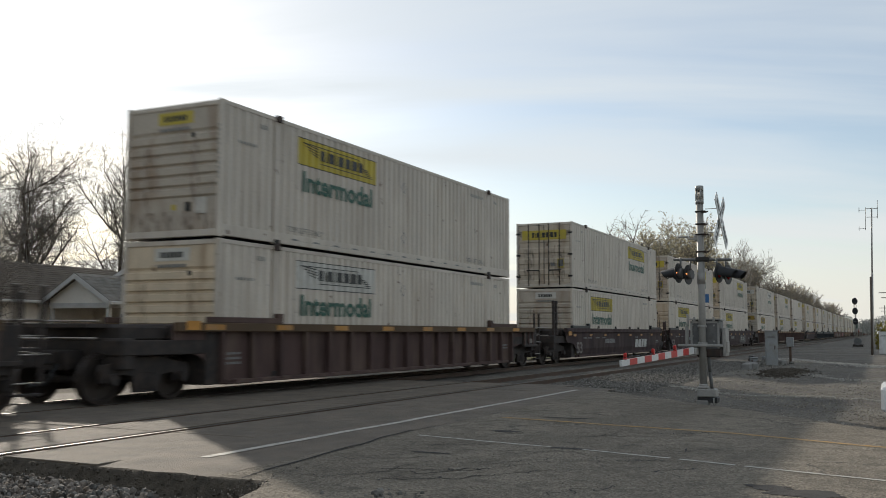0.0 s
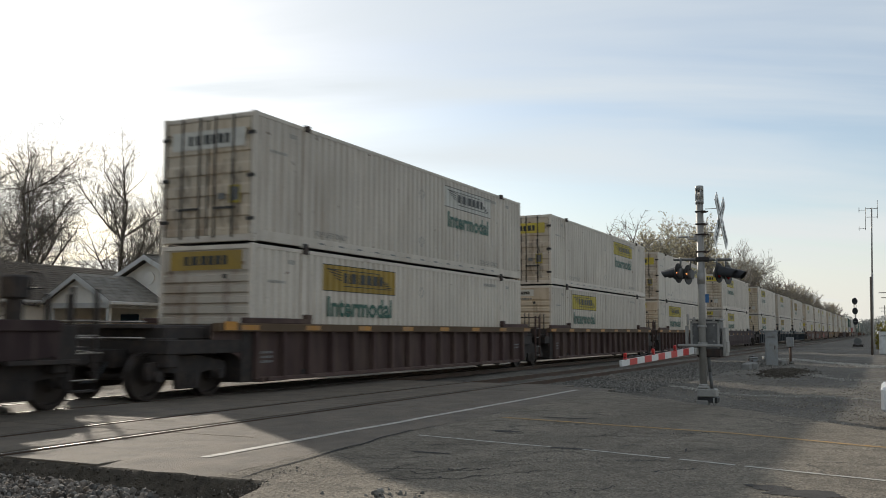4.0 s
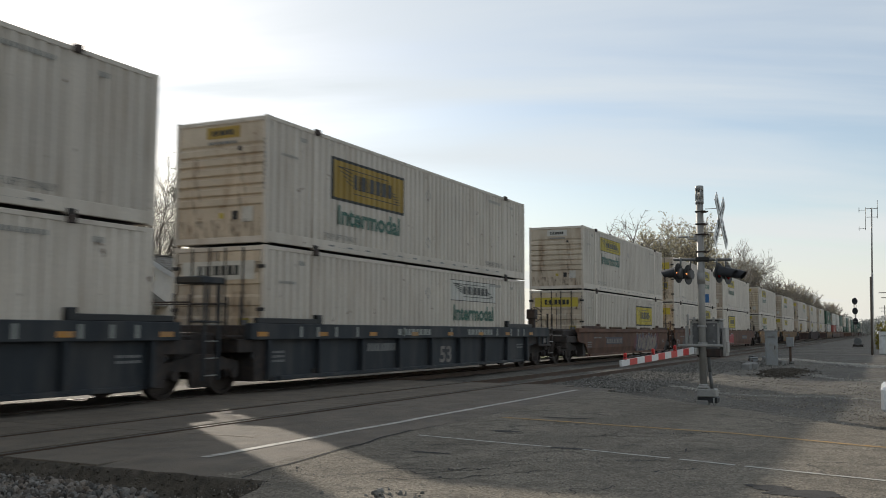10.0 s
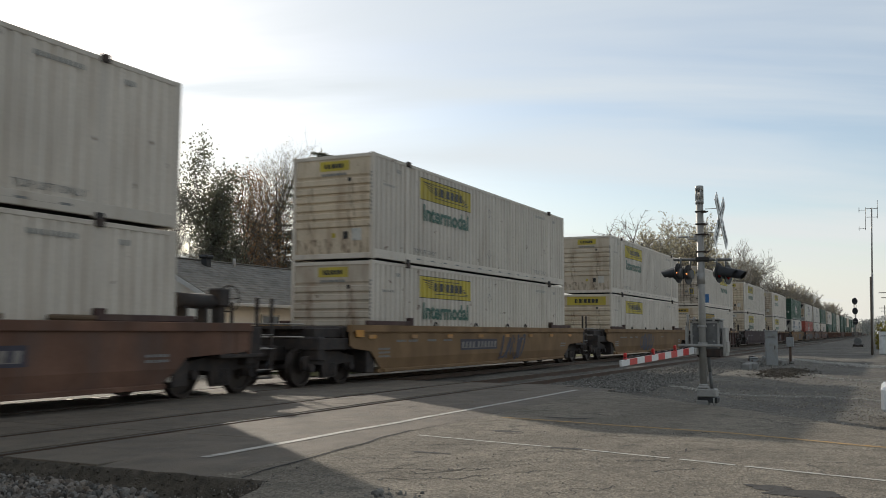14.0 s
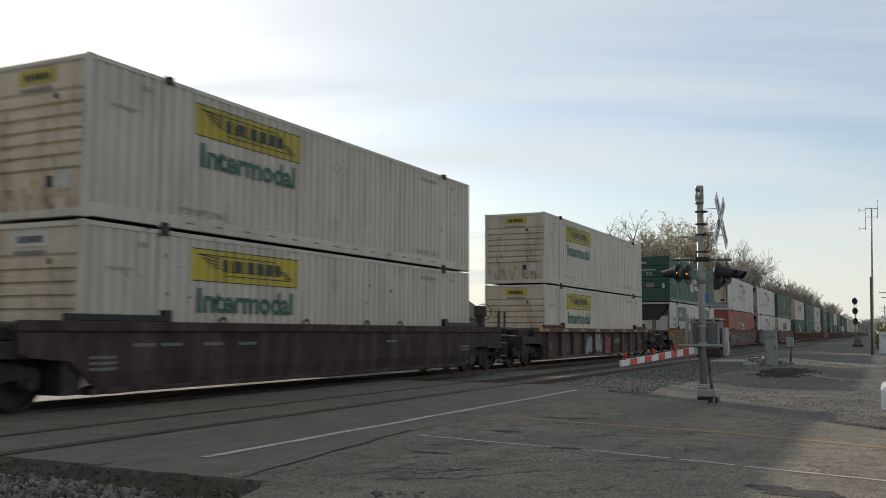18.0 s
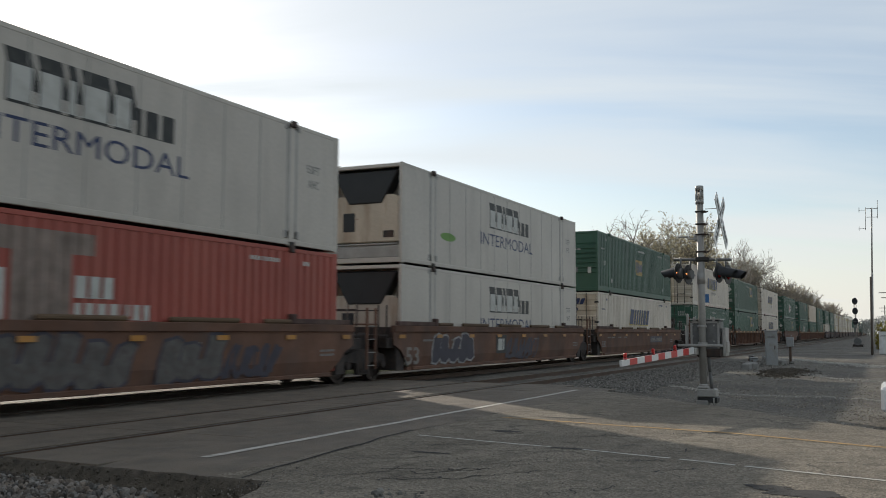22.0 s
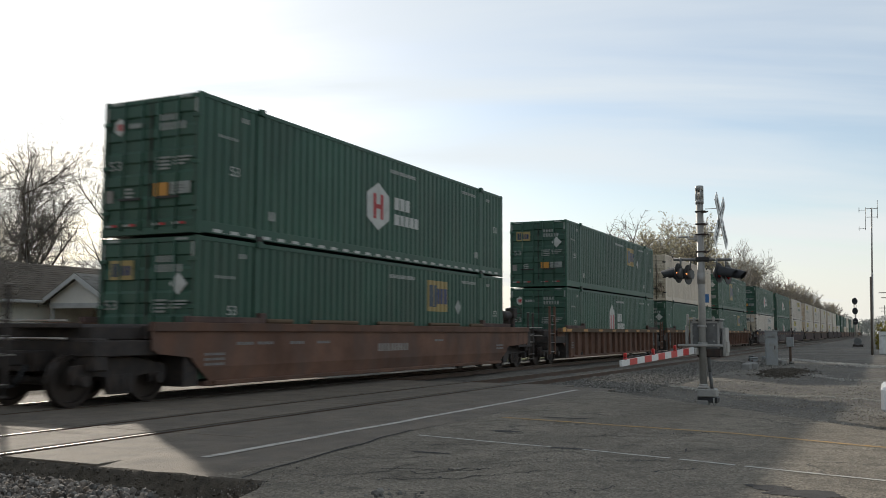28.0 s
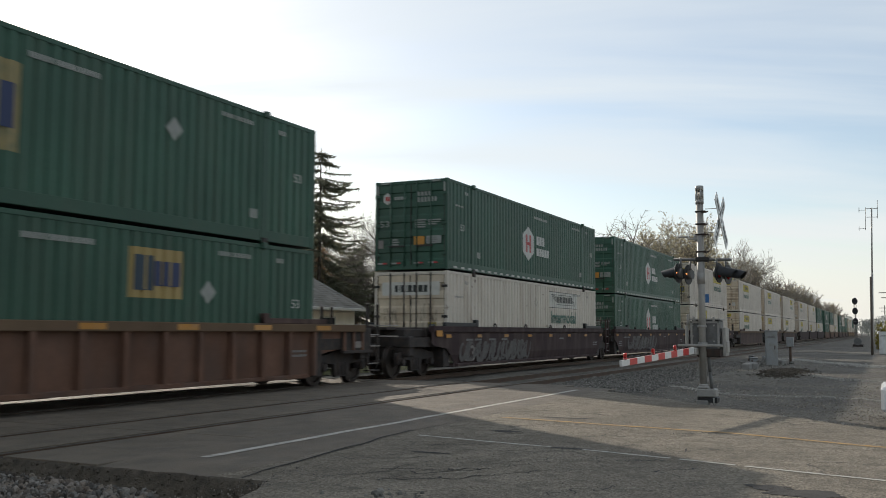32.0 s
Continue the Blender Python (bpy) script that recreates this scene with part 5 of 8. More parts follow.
def green_box(kind, left="doors", far=False):
    sign = {"hex": "a white hexagon sign", "house": "a white house-shaped sign", "square": "a square yellow sign", "middle": "a square yellow sign at its middle", "big": "a large faded yellow sign"}[kind]
    c = thing("shipping_container", "dark green corrugated container with %s" % sign, "container", "containers on the train")
    container_body(c, "green_paint", False, False, far)
    nose_end(c, "green_paint", 180 if left == "doors" else 0)
    door_end(c, "green_paint", 0 if left == "doors" else 180, far)
    if not far:
        end_marks(c, left, "hex" if kind in ("hex", "house") else "square", "green_paint")
    if kind == "hex":
        on_side(hexagon(0.7, "mark_white", 0.93), c, -0.86, 1.42, "emblem", 0.0, "white hexagon")
        for x in (-1.13, -0.75):
            on_side(bars(0.16, 0.68, (1,), "sign_red"), c, x, 1.08, "emblem", 0.004, "red bars")
        on_side(bars(0.3, 0.12, (1,), "sign_red"), c, -1.0, 1.36, "emblem", 0.004)
        on_side(bars(0.9, 0.34, (0.9, 0.9, 0.8), "mark_white", gap=0.2), c, 0.05, 1.45, "emblem", 0.0)
        on_side(bars(1.45, 0.3, (1, 0.7, 0.8, 0.8, 0.8), "mark_white", gap=0.2), c, 0.05, 1.02, "emblem", 0.0)
        tagged(on_side(bars(15.2, 0.07, (1,) * 28, "mark_white", gap=1.1), c, -7.6, 0.06, "reflective_tape", 0.0), kind="stuff")
    elif kind == "house":
        me = shared("house_sign", lambda: house_shape())
        on_side(me, c, -1.45, 1.0, "emblem", 0.0, "white house-shaped sign")
        for x in (-1.27, -0.8):
            on_side(bars(0.18, 0.7, (1,), "sign_red"), c, x, 1.12, "emblem", 0.004)
        on_side(bars(0.8, 0.4, (0.9, 0.9, 0.8), "mark_white", gap=0.2), c, 0.05, 1.5, "emblem", 0.0)
        on_side(bars(1.3, 0.34, (1, 0.7, 0.8, 0.8, 0.8), "mark_white", gap=0.2), c, 0.05, 1.08, "emblem", 0.0)
    else:
        x0, w, z0, h = {"square": (2.14, 1.45, 1.58, 0.93), "middle": (-0.75, 1.48, 1.16, 0.84), "big": (-2.0, 1.7, 0.86, 1.45)}[kind]
        decal(c, x0, x0 + w, z0, z0 + h, "tan_panel" if kind != "big" else "tan_sign", 0.004, "square yellow sign")
        on_side(bars(0.34 * w, 0.7 * h, (0.4, 0.25), "sign_navy", gap=0.1), c, x0 + 0.08 * w, z0 + 0.15 * h, "emblem", 0.0, "dark blocks")
        on_side(bars(0.48 * w, 0.5 * h, (0.5, 0.5, 0.7), "sign_blue", gap=0.2), c, x0 + 0.44 * w, z0 + 0.25 * h, "emblem", 0.0, "blue blocks")
        if kind != "middle":
            on_side(diamond(0.24, "mark_dim"), c, 4.3 if kind == "square" else 3.2, 1.75 if kind == "square" else 1.95, "placard", 0.0)
    if far:
        return c
    small_marks(c, "mark_dim")
    on_side(lettering("53", 0.3, 0.2, "mark_white", 0.0), c, -7.1, 1.3, "lettering", 0.0)
    on_side(lettering("53", 0.3, 0.2, "mark_white", 0.0), c, 7.2, 1.5, "lettering", 0.0)
    on_side(bars(0.24, 0.2, (1, 1), "mark_dim"), c, -5.75, 0.5, "marking", 0.0)
    on_side(bars(0.24, 0.2, (1, 1), "mark_dim"), c, 5.6, 0.5, "marking", 0.0)
    on_side(bars(1.5, 0.1, (1, 1, 1, 1, 0.3, 1, 1, 1, 0.3, 1, 1, 1, 1), "mark_dim"), c, -0.2, 2.45, "marking", 0.0)
    return c


def house_shape():
    bm = bmesh.new()
    bm.faces.new([bm.verts.new(q) for q in ((0, 0, 0), (0.95, 0, 0), (0.95, 0.95, 0), (0.475, 1.35, 0), (0, 0.95, 0))])
    return made("house_shape", bm, "mark_white")


def orange_box():
    c = thing("shipping_container", "faded orange-red corrugated container with grey patch", "container", "containers on the train")
    container_body(c, "orange_paint", False, False)
    nose_end(c, "orange_paint", 0)
    door_end(c, "orange_paint", 180)
    end_marks(c, "nose", "", "orange_paint")
    decal(c, -2.6, 0.3, 2.25, 2.62, "grey_patch", 0.004, "bare grey repaired patch", name="patch")
    decal(c, -1.4, -0.2, 0.3, 2.25, "grey_patch", 0.004, name="patch")
    on_side(bars(0.34, 1.05, (1,), "mark_white"), c, -1.85, 0.9, "emblem", 0.0)
    on_side(bars(0.85, 0.38, (1, 0.9, 0.9), "mark_white", gap=0.35), c, -0.12, 1.52, "emblem", 0.0)
    on_side(bars(1.75, 0.28, (0.6, 0.8, 0.8, 0.8, 0.1, 0.3, 0.7, 0.6), "mark_white", gap=0.4), c, -0.12, 1.16, "emblem", 0.0)
    small_marks(c, "mark_white")
    return c


def reefer_box(kind):
    lab = "white smooth refrigerated container with dark block sign" if kind == "cooled" else "white smooth container with navy sign panels and blue lettering"
    c = thing("refrigerated_container", lab, "container", "containers on the train")
    container_body(c, "reefer_white", True, True)
    door_end(c, "reefer_white", 180)
    # recessed cooling unit at the end facing the crossing
    x0 = -HL + 0.16
    part("front_wall", boxmesh("front_wall", "reefer_white", (x0 + 0.5, x0 + 0.56, -HW + 0.08, HW - 0.08, 0.1, HH - 0.1)), c)

    def unit():
        bm = bmesh.new()
        prism(bm, [(-1.12, 0.62), (1.12, 0.62), (1.12, 1.9), (0.95, 2.0), (-0.95, 2.0), (-1.12, 1.9)], "x", x0, x0 + 0.5)
        return made("cooling_unit", bm, "cream_paint" if kind == "cooled" else "reefer_white", 0.03)
    u = part("cooling_unit", shared(("unit", kind), unit), c, label="white cooling unit")

    def grille():
        bm = bmesh.new()
        prism(bm, [(-0.55, 1.75), (0.55, 1.75), (1.1, 2.7), (-1.1, 2.7)], "x", x0 - 0.04, x0 + 0.4)
        return made("air_grille", bm, "black_paint", 0.03)
    part("air_grille", shared("grille", grille), u, label="black air grille")
    part("window", boxmesh("window", "black_paint", (x0 - 0.012, x0 + 0.02, 0.35, 0.75, 0.95, 1.5), bevel=0.01), u)
    part("control_box", boxmesh("control_box", "gasket", (x0 - 0.02, x0 + 0.06, -0.95, -0.6, 0.75, 0.95), bevel=0.01), u)
    part("lower_sill", boxmesh("lower_sill", "galvanised", (-HL + 0.02, -HL + 0.3, -HW + 0.1, HW - 0.1, 0.16, 0.5), bevel=0.02), c)
    for z in (0.55, HH - 0.08):
        part("guard_bar", tubemesh("guard_bar", "galvanised", ((-HL + 0.05, -1.1, 0), (-HL + 0.05, 1.1, 0), 0.03), n=6), c, pose(0, 0, z))
    for px in (-6.096, 6.096):
        part("lift_post", boxmesh("lift_post", "galvanised", (px - 0.2, px + 0.2, -HW - 0.002, -HW + 0.03, 0.18, HH - 0.06), (px - 0.3, px + 0.3, -HW - 0.002, -HW + 0.03, 0.18, 0.36), (px - 0.3, px + 0.3, -HW - 0.002, -HW + 0.03, HH - 0.2, HH - 0.06), bevel=0.01), c, None, "grey steel lifting post")
    for k in range(-5, 6):
        part("seam", boxmesh("seam", "mark_soft", (k * 1.22 - 0.012, k * 1.22 + 0.012, -HW + 0.008, -HW + 0.013, 0.16, HH - 0.12)), c)
    if kind == "cooled":
        on_side(bars(2.75, 0.62, (0.8, 0.8, 0.3, 1.0, 0.7), "sign_black", -0.3, 0.14), c, -1.52, 1.9, "emblem", 0.003, "black shadow of a block sign", HW - 0.012)
        on_side(bars(2.7, 0.68, (0.8, 0.8, 0.3, 1.0, 0.7), "sign_black", 0.0, 0.16), c, -1.64, 1.64, "emblem", 0.004, "black-edged block sign", HW - 0.012)
        on_side(bars(2.6, 0.58, (0.7, 0.7, 0.22, 0.9, 0.6), "mark_white", 0.0, 0.26), c, -1.59, 1.69, "emblem", 0.006, "pale blocks with dark edges", HW - 0.012)
        on_side(bars(1.0, 0.5, (0.3, 0.7, 0.7), "sign_black", 0.0, 0.2), c, 1.16, 1.64, "emblem", 0.004, "", HW - 0.012)
        on_side(lettering("INTERMODAL", 5.05, 0.42, "sign_blue", 0.0), c, -2.44, 1.02, "lettering", 0.004, "dark blue lettering", HW - 0.012)
        bm_key = shared("eco", lambda: ellipse_mesh(0.55, 0.13, "eco_green"))
        on_side(bm_key, c, -5.0, 1.0, "emblem", 0.004, "small green oval", HW - 0.012)
        on_side(lettering("53FT", 0.55, 0.2, "mark_grey", 0.01), c, 6.7, 1.8, "lettering", 0.004, "", HW - 0.012)
        on_side(lettering("XHC", 0.45, 0.2, "mark_grey", 0.01), c, 6.75, 1.45, "lettering", 0.004, "", HW - 0.012)
    else:
        for a, b in ((-5.84, -2.97), (3.15, 5.77)):
            decal(c, a, b, 0.86, HH - 0.26, "sign_navy", 0.003, "navy panel", True)
            w = b - a
            on_side(bars(w * 0.66, 0.5, (0.7, 0.6, 0.6, 1.0), "mark_white", 0, 0.2), c, a + w * 0.16, 1.22, "emblem", 0.008, "", HW - 0.012)
            on_side(shared(("wave", w), lambda: wave_mesh(w * 0.62, 0.45, "mark_white")), c, a + w * 0.18, 1.95, "emblem", 0.008, "white running shape", HW - 0.012)
            on_side(bars(w * 0.7, 0.07, (1, 0.9, 1.1, 0.8, 1), "mark_grey"), c, a + w * 0.14, 1.06, "marking", 0.008, "", HW - 0.012)
        on_side(lettering("EXCELLENCE", 3.3, 0.38, "sign_sky", 0.02), c, -2.4, 1.55, "lettering", 0.004, "blue lettering", HW - 0.012)
        on_side(lettering("THROUGH", 1.1, 0.2, "mark_grey", 0.01), c, -1.75, 1.1, "lettering", 0.004, "", HW - 0.012)
        on_side(lettering("EXECUTION", 3.0, 0.38, "sign_navy", 0.02), c, -0.52, 1.02, "lettering", 0.004, "navy lettering", HW - 0.012)
        on_side(bars(0.9, 0.2, (1, 1, 1, 1), "mark_grey"), c, -7.2, 1.7, "marking", 0.004, "", HW - 0.012)
        on_side(bars(1.0, 0.2, (1, 1, 1, 1, 1), "mark_grey"), c, -7.2, 1.35, "marking", 0.004, "", HW - 0.012)
    return c


def ellipse_mesh(a, b, material):
    bm = bmesh.new()
    bm.faces.new([bm.verts.new((a * math.cos(t * math.pi / 10), b * math.sin(t * math.pi / 10), 0)) for t in range(20)])
    return made("oval", bm, material)


def wave_mesh(w, h, material):
    bm = bmesh.new()
    for k in range(3):
        lo, hi = [], []
        for i in range(13):
            t = i / 12
            y = h * (0.25 * k + 0.35 * math.sin(math.pi * t * (1 + 0.3 * k)))
            th = h * 0.16 * math.sin(math.pi * t) + 0.006
            lo.append(bm.verts.new((w * t, y - th, 0)))
            hi.append(bm.verts.new((w * t, y + th, 0)))
        for i in range(12):
            bm.faces.new((lo[i], lo[i + 1], hi[i + 1], hi[i]))
    return made("wave", bm, material)


# ---- well cars ----
CW = 1.46


def wheel_mesh():
    bm = bmesh.new()
    prof = [(0.0, 0.02), (0.09, 0.03), (0.1, 0.09), (0.18, 0.05), (0.36, 0.04), (0.38, 0.09), (0.455, 0.085), (0.46, -0.03), (0.485, -0.045), (0.48, -0.06), (0.38, -0.06), (0.36, -0.02), (0.1, -0.02), (0.09, -0.06), (0.0, -0.06)]
    n = 24
    rings = []
    for r, w in prof:
        rings.append([bm.verts.new((max(r, 0.001) * math.cos(2 * math.pi * i / n), -w, max(r, 0.001) * math.sin(2 * math.pi * i / n))) for i in range(n)])
    for a, b in zip(rings, rings[1:]):
        for i in range(n):
            bm.faces.new((a[i], a[(i + 1) % n], b[(i + 1) % n], b[i]))
    return made("wheel", bm, "wheel_steel")


def side_frame_mesh():
    bm = bmesh.new()
    prism(bm, [(-1.15, 0.62), (-1.1, 0.72), (-0.55, 0.78), (-0.3, 0.86), (0.3, 0.86), (0.55, 0.78), (1.1, 0.72), (1.15, 0.62), (1.12, 0.4), (0.74, 0.38), (0.7, 0.56), (0.36, 0.52), (0.3, 0.2), (-0.3, 0.2), (-0.36, 0.52), (-0.7, 0.56), (-0.74, 0.38), (-1.12, 0.4)], "y", -0.06, 0.06)
    for sx in (-0.9, 0.9):
        tube(bm, (sx, -0.16, 0.46), (sx, 0.0, 0.46), 0.11, n=10)
    for k in (-0.16, 0.0, 0.16):
        tube(bm, (k, -0.03, 0.24), (k, -0.03, 0.56), 0.065, n=8)
    return made("side_frame", bm, "running_gear", 0.012)


def truck(car, x, plain=False):
    if plain:
        def make():
            bm = bmesh.new()
            bx(bm, -0.22, 0.22, -1.05, 1.05, 0.42, 0.72)
            for sx in (-0.9, 0.9):
                for sy in (-0.8, 0.8):
                    tube(bm, (sx, sy - 0.06, 0.46), (sx, sy + 0.06, 0.46), 0.46, n=16)
            bx(bm, -1.1, 1.1, -1.08, -0.96, 0.4, 0.75)
            return made("truck", bm, "running_gear")
        part("truck", shared("plain_truck", make), car, pose(x, 0, 0), "dark two-axle railway truck")
        return
    t = part("truck", boxmesh("truck", "running_gear", (-0.22, 0.22, -1.05, 1.05, 0.42, 0.72), (-0.1, 0.1, -0.3, 0.3, 0.7, 0.86), bevel=0.03), car, pose(x, 0, 0), "dark two-axle railway truck")
    for sx in (-0.9, 0.9):
        part("axle", tubemesh("axle", "running_gear", ((0, -0.72, 0.46), (0, 0.72, 0.46), 0.08)), t, pose(sx, 0, 0))
        for sy in (-1, 1):
            part("wheel", shared("wheel", wheel_mesh), t, pose(sx, sy * 0.7525, 0.46, 0, 0, 0 if sy < 0 else 180), "steel wheel")
    for sy in (-1, 1):
        part("side_frame", shared("side_frame", side_frame_mesh), t, pose(0, sy * 1.02, 0, 0, 0, 0 if sy < 0 else 180))


def end_gear(car, s, joint, paint, brake, far_off=False, climb=False, posts=False):
    """What stands between the well and the next unit, on the side s (-1 or 1). joint: 'C' coupler, 'A' shared truck, 'a' the other half of it."""
    far = {"C": 11.0, "A": 9.55, "a": 9.3}[joint]
    q = pose(0, 0, 0, 0, 0, 0 if s > 0 else 180)
    part("end_platform", boxmesh("end_platform", "running_gear", (8.2, far - 0.35, -1.32, 1.32, 0.88, 1.16), (8.0, 8.42, -CW + 0.12, CW - 0.12, 0.26, 1.46), bevel=0.015), car, q)
    part("draft_sill", boxmesh("draft_sill", "running_gear", (8.3, far, -0.34, 0.34, 0.62, 0.98), bevel=0.02), car, q)
    if joint == "C":
        truck(car, s * 9.75, far_off)
        if far_off:
            return
        part("coupler", boxmesh("coupler", "running_gear", (10.95, 11.72, -0.11, 0.11, 0.72, 0.98), (11.45, 11.77, -0.2, 0.2, 0.68, 1.04), bevel=0.03), car, q, "rusty dark coupler")
        part("crossover_walkway", boxmesh("crossover_walkway", "running_gear", (10.45, 11.0, -0.8, 0.8, 1.38, 1.46), bevel=0.01), car, q)
        part("end_deck", boxmesh("end_deck", "running_gear", (8.4, 9.3, -1.2, 1.2, 1.16, 1.46), (9.3, 10.5, -1.1, 1.1, 1.16, 1.42), bevel=0.03), car, q)
        # framed side of the end, over the truck
        frame_ = part("end_frame", boxmesh("end_frame", "running_gear", (9.3, 10.72, 0.0, 0.06, 0.8, 1.42), bevel=0.012), car, q @ pose(0, -1.36, 0))
        for xx in (9.36, 9.8, 10.24):
            part("stiffener", boxmesh("stiffener", paint, (-0.05, 0.05, -0.05, 0.0, 0.82, 1.4), bevel=0.012), frame_, pose(xx, -0.004, 0))
        part("lower_flange", boxmesh("lower_flange", "running_gear", (9.3, 10.72, -0.06, 0.0, 0.78, 0.86), bevel=0.012), frame_)
        part("plate", boxmesh("plate", "mark_faint", (-0.17, 0.17, -0.01, 0.0, 0.0, 0.16)), frame_, pose(10.02, -0.012, 0.92), "pale stencilled plate")
        # two posts with steps between them at the corner
        for xx in (10.62, 11.15):
            part("grab_post", boxmesh("grab_post", "running_gear", (-0.035, 0.035, -0.035, 0.035, 0.45, 2.05), bevel=0.01), car, q @ pose(xx, -1.3, 0))
            part("post_cap", boxmesh("post_cap", "rung_steel", (-0.04, 0.04, -0.04, 0.04, 0.0, 0.02), bevel=0.006), car, q @ pose(xx, -1.3, 2.05))
        for z in (0.5, 0.95, 1.25, 1.5):
            part("rung", tubemesh("rung", "rung_steel", ((10.62, -1.34, 0), (11.15, -1.34, 0), 0.014), n=6), car, q @ pose(0, 0, z))
        for xx, z in ((11.22, 1.5), (11.24, 1.2)):
            part("handrail", tubemesh("handrail", "rung_steel", ((0, -1.28, 0), (0, 1.28, 0), 0.02), n=6), car, q @ pose(xx, 0, z))
        part("cut_lever", tubemesh("cut_lever", "rung_steel", ((11.3, -1.3, 0.95), (11.3, -0.1, 1.0), 0.015), n=5), car, q)
        part("end_sill", boxmesh("end_sill", "running_gear", (10.3, 10.62, -1.3, 1.3, 0.62, 1.2), bevel=0.03), car, q)
        if posts:
            for xx in (10.04, 10.36):
                part("end_post", boxmesh("end_post", "running_gear", (-0.06, 0.06, -0.05, 0.05, 1.2, 2.6), (-0.075, 0.075, -0.06, 0.06, 2.5, 2.62), bevel=0.012), car, q @ pose(xx, 1.2, 0), "tall dark steel post")
            part("post_brace", boxmesh("post_brace", "running_gear", (10.04, 10.36, 1.17, 1.23, 1.7, 1.78), (10.04, 10.36, 1.17, 1.23, 2.1, 2.16), bevel=0.008), car, q)
        if climb and paint == "car_oxide":
            ladder = part("ladder", boxmesh("ladder", paint, (10.05, 10.15, -1.46, -1.38, 0.45, 2.36), (10.66, 10.76, -1.46, -1.38, 0.45, 2.36), bevel=0.012), car, q @ pose(0, 2.84, 0), "tall brown steel ladder")
            for k in range(5):
                part("rung", tubemesh("rung", "rung_steel", ((10.15, -1.42, 0), (10.66, -1.42, 0), 0.016), n=6), ladder, pose(0, 0, 0.55 + 0.36 * k))
        part("air_hose", tubemesh("air_hose", "black_paint", ((11.2, 0.35, 0.75), (11.45, 0.35, 0.4), 0.03), ((11.45, 0.35, 0.4), (11.75, 0.3, 0.38), 0.03), n=6), car, q)
        part("step", boxmesh("step", "running_gear", (10.6, 11.15, -1.38, -1.2, 0.3, 0.33), (10.6, 10.62, -1.3, -1.27, 0.3, 0.9), (11.13, 11.15, -1.3, -1.27, 0.3, 0.9)), car, q)
    elif joint == "A":
        truck(car, s * 9.79, far_off)
        if not far_off:
            tall = 2.3 if paint == "car_slate" else 1.95
            ld = part("ladder", boxmesh("ladder", paint, (9.42, 9.48, -1.4, -1.34, 0.35, tall), (9.86, 9.92, -1.4, -1.34, 0.35, tall), (9.38, 9.96, -1.4, -1.0, 1.5, 1.54), bevel=0.01), car, q)
            for k in range(4):
                part("rung", tubemesh("rung", "galvanised", ((9.48, -1.37, 0), (9.86, -1.37, 0), 0.013), n=5), ld, pose(0, 0, 0.45 + 0.34 * k))
            if paint == "car_slate":
                part("top_platform", boxmesh("top_platform", paint, (9.3, 9.98, -1.42, -0.7, 2.28, 2.42), bevel=0.02), ld)
        part("articulated_joint", boxmesh("articulated_joint", "running_gear", (9.1, 10.4, -0.9, 0.9, 0.7, 1.3), bevel=0.05), car, q)
    if joint != "C" and not far_off:
        for y in (-1.2, 1.2):
            for xx in (8.75, 9.2):
                part("grab_post", tubemesh("grab_post", "running_gear", ((0, 0, 0.9), (0, 0, 2.05), 0.024), n=6), car, q @ pose(xx, y, 0))
        part("handrail", tubemesh("handrail", "running_gear", ((9.2, -1.2, 1.9), (9.2, 1.2, 1.9), 0.02), n=6), car, q)
        part("crossover_walkway", boxmesh("crossover_walkway", "running_gear", (8.7, 9.25, -1.25, 1.25, 1.2, 1.25), bevel=0.008), car, q)
    if brake and not far_off:
        b = part("brake_stand", boxmesh("brake_stand", "running_gear", (9.66, 9.86, -1.08, -0.82, 1.3, 2.0), (9.6, 9.92, -1.14, -0.78, 1.84, 2.22), bevel=0.03), car, q, "dark brake housing")

        def ring():
            bm = bmesh.new()
            n = 18
            c = Vector((10.1, -0.95, 2.02))
            for i in range(n):
                a0, a1 = 2 * math.pi * i / n, 2 * math.pi * (i + 1) / n
                tube(bm, c + Vector((0, 0.28 * math.cos(a0), 0.28 * math.sin(a0))), c + Vector((0, 0.28 * math.cos(a1), 0.28 * math.sin(a1))), 0.016, n=5)
            for i in range(4):
                a0 = math.pi / 2 * i
                tube(bm, c, c + Vector((0, 0.28 * math.cos(a0), 0.28 * math.sin(a0))), 0.012, n=5)
            tube(bm, c, c - Vector((0.15, 0, 0)), 0.03, n=6)
            return made("brake_wheel", bm, "running_gear")
        part("brake_wheel", shared("brake_wheel", ring), b)
        if paint == "car_oxide":
            part("air_reservoir", tubemesh("air_reservoir", "running_gear", ((8.4, -0.95, 1.94), (9.5, -0.95, 1.94), 0.155), n=16), car, q)
            for xx in (8.64, 9.26):
                part("reservoir_bracket", boxmesh("reservoir_bracket", "running_gear", (-0.04, 0.04, -1.08, -0.82, 1.1, 1.82), bevel=0.01), car, q @ pose(xx, 0, 0))


def tie_down():
    bm = bmesh.new()
    for i in range(5):
        a, b = math.pi * i / 5, math.pi * (i + 1) / 5
        tube(bm, (0.11 * math.cos(a), 0, 0.11 * math.sin(a)), (0.11 * math.cos(b), 0, 0.11 * math.sin(b)), 0.025, n=5)
    return made("tie_down", bm, "running_gear")


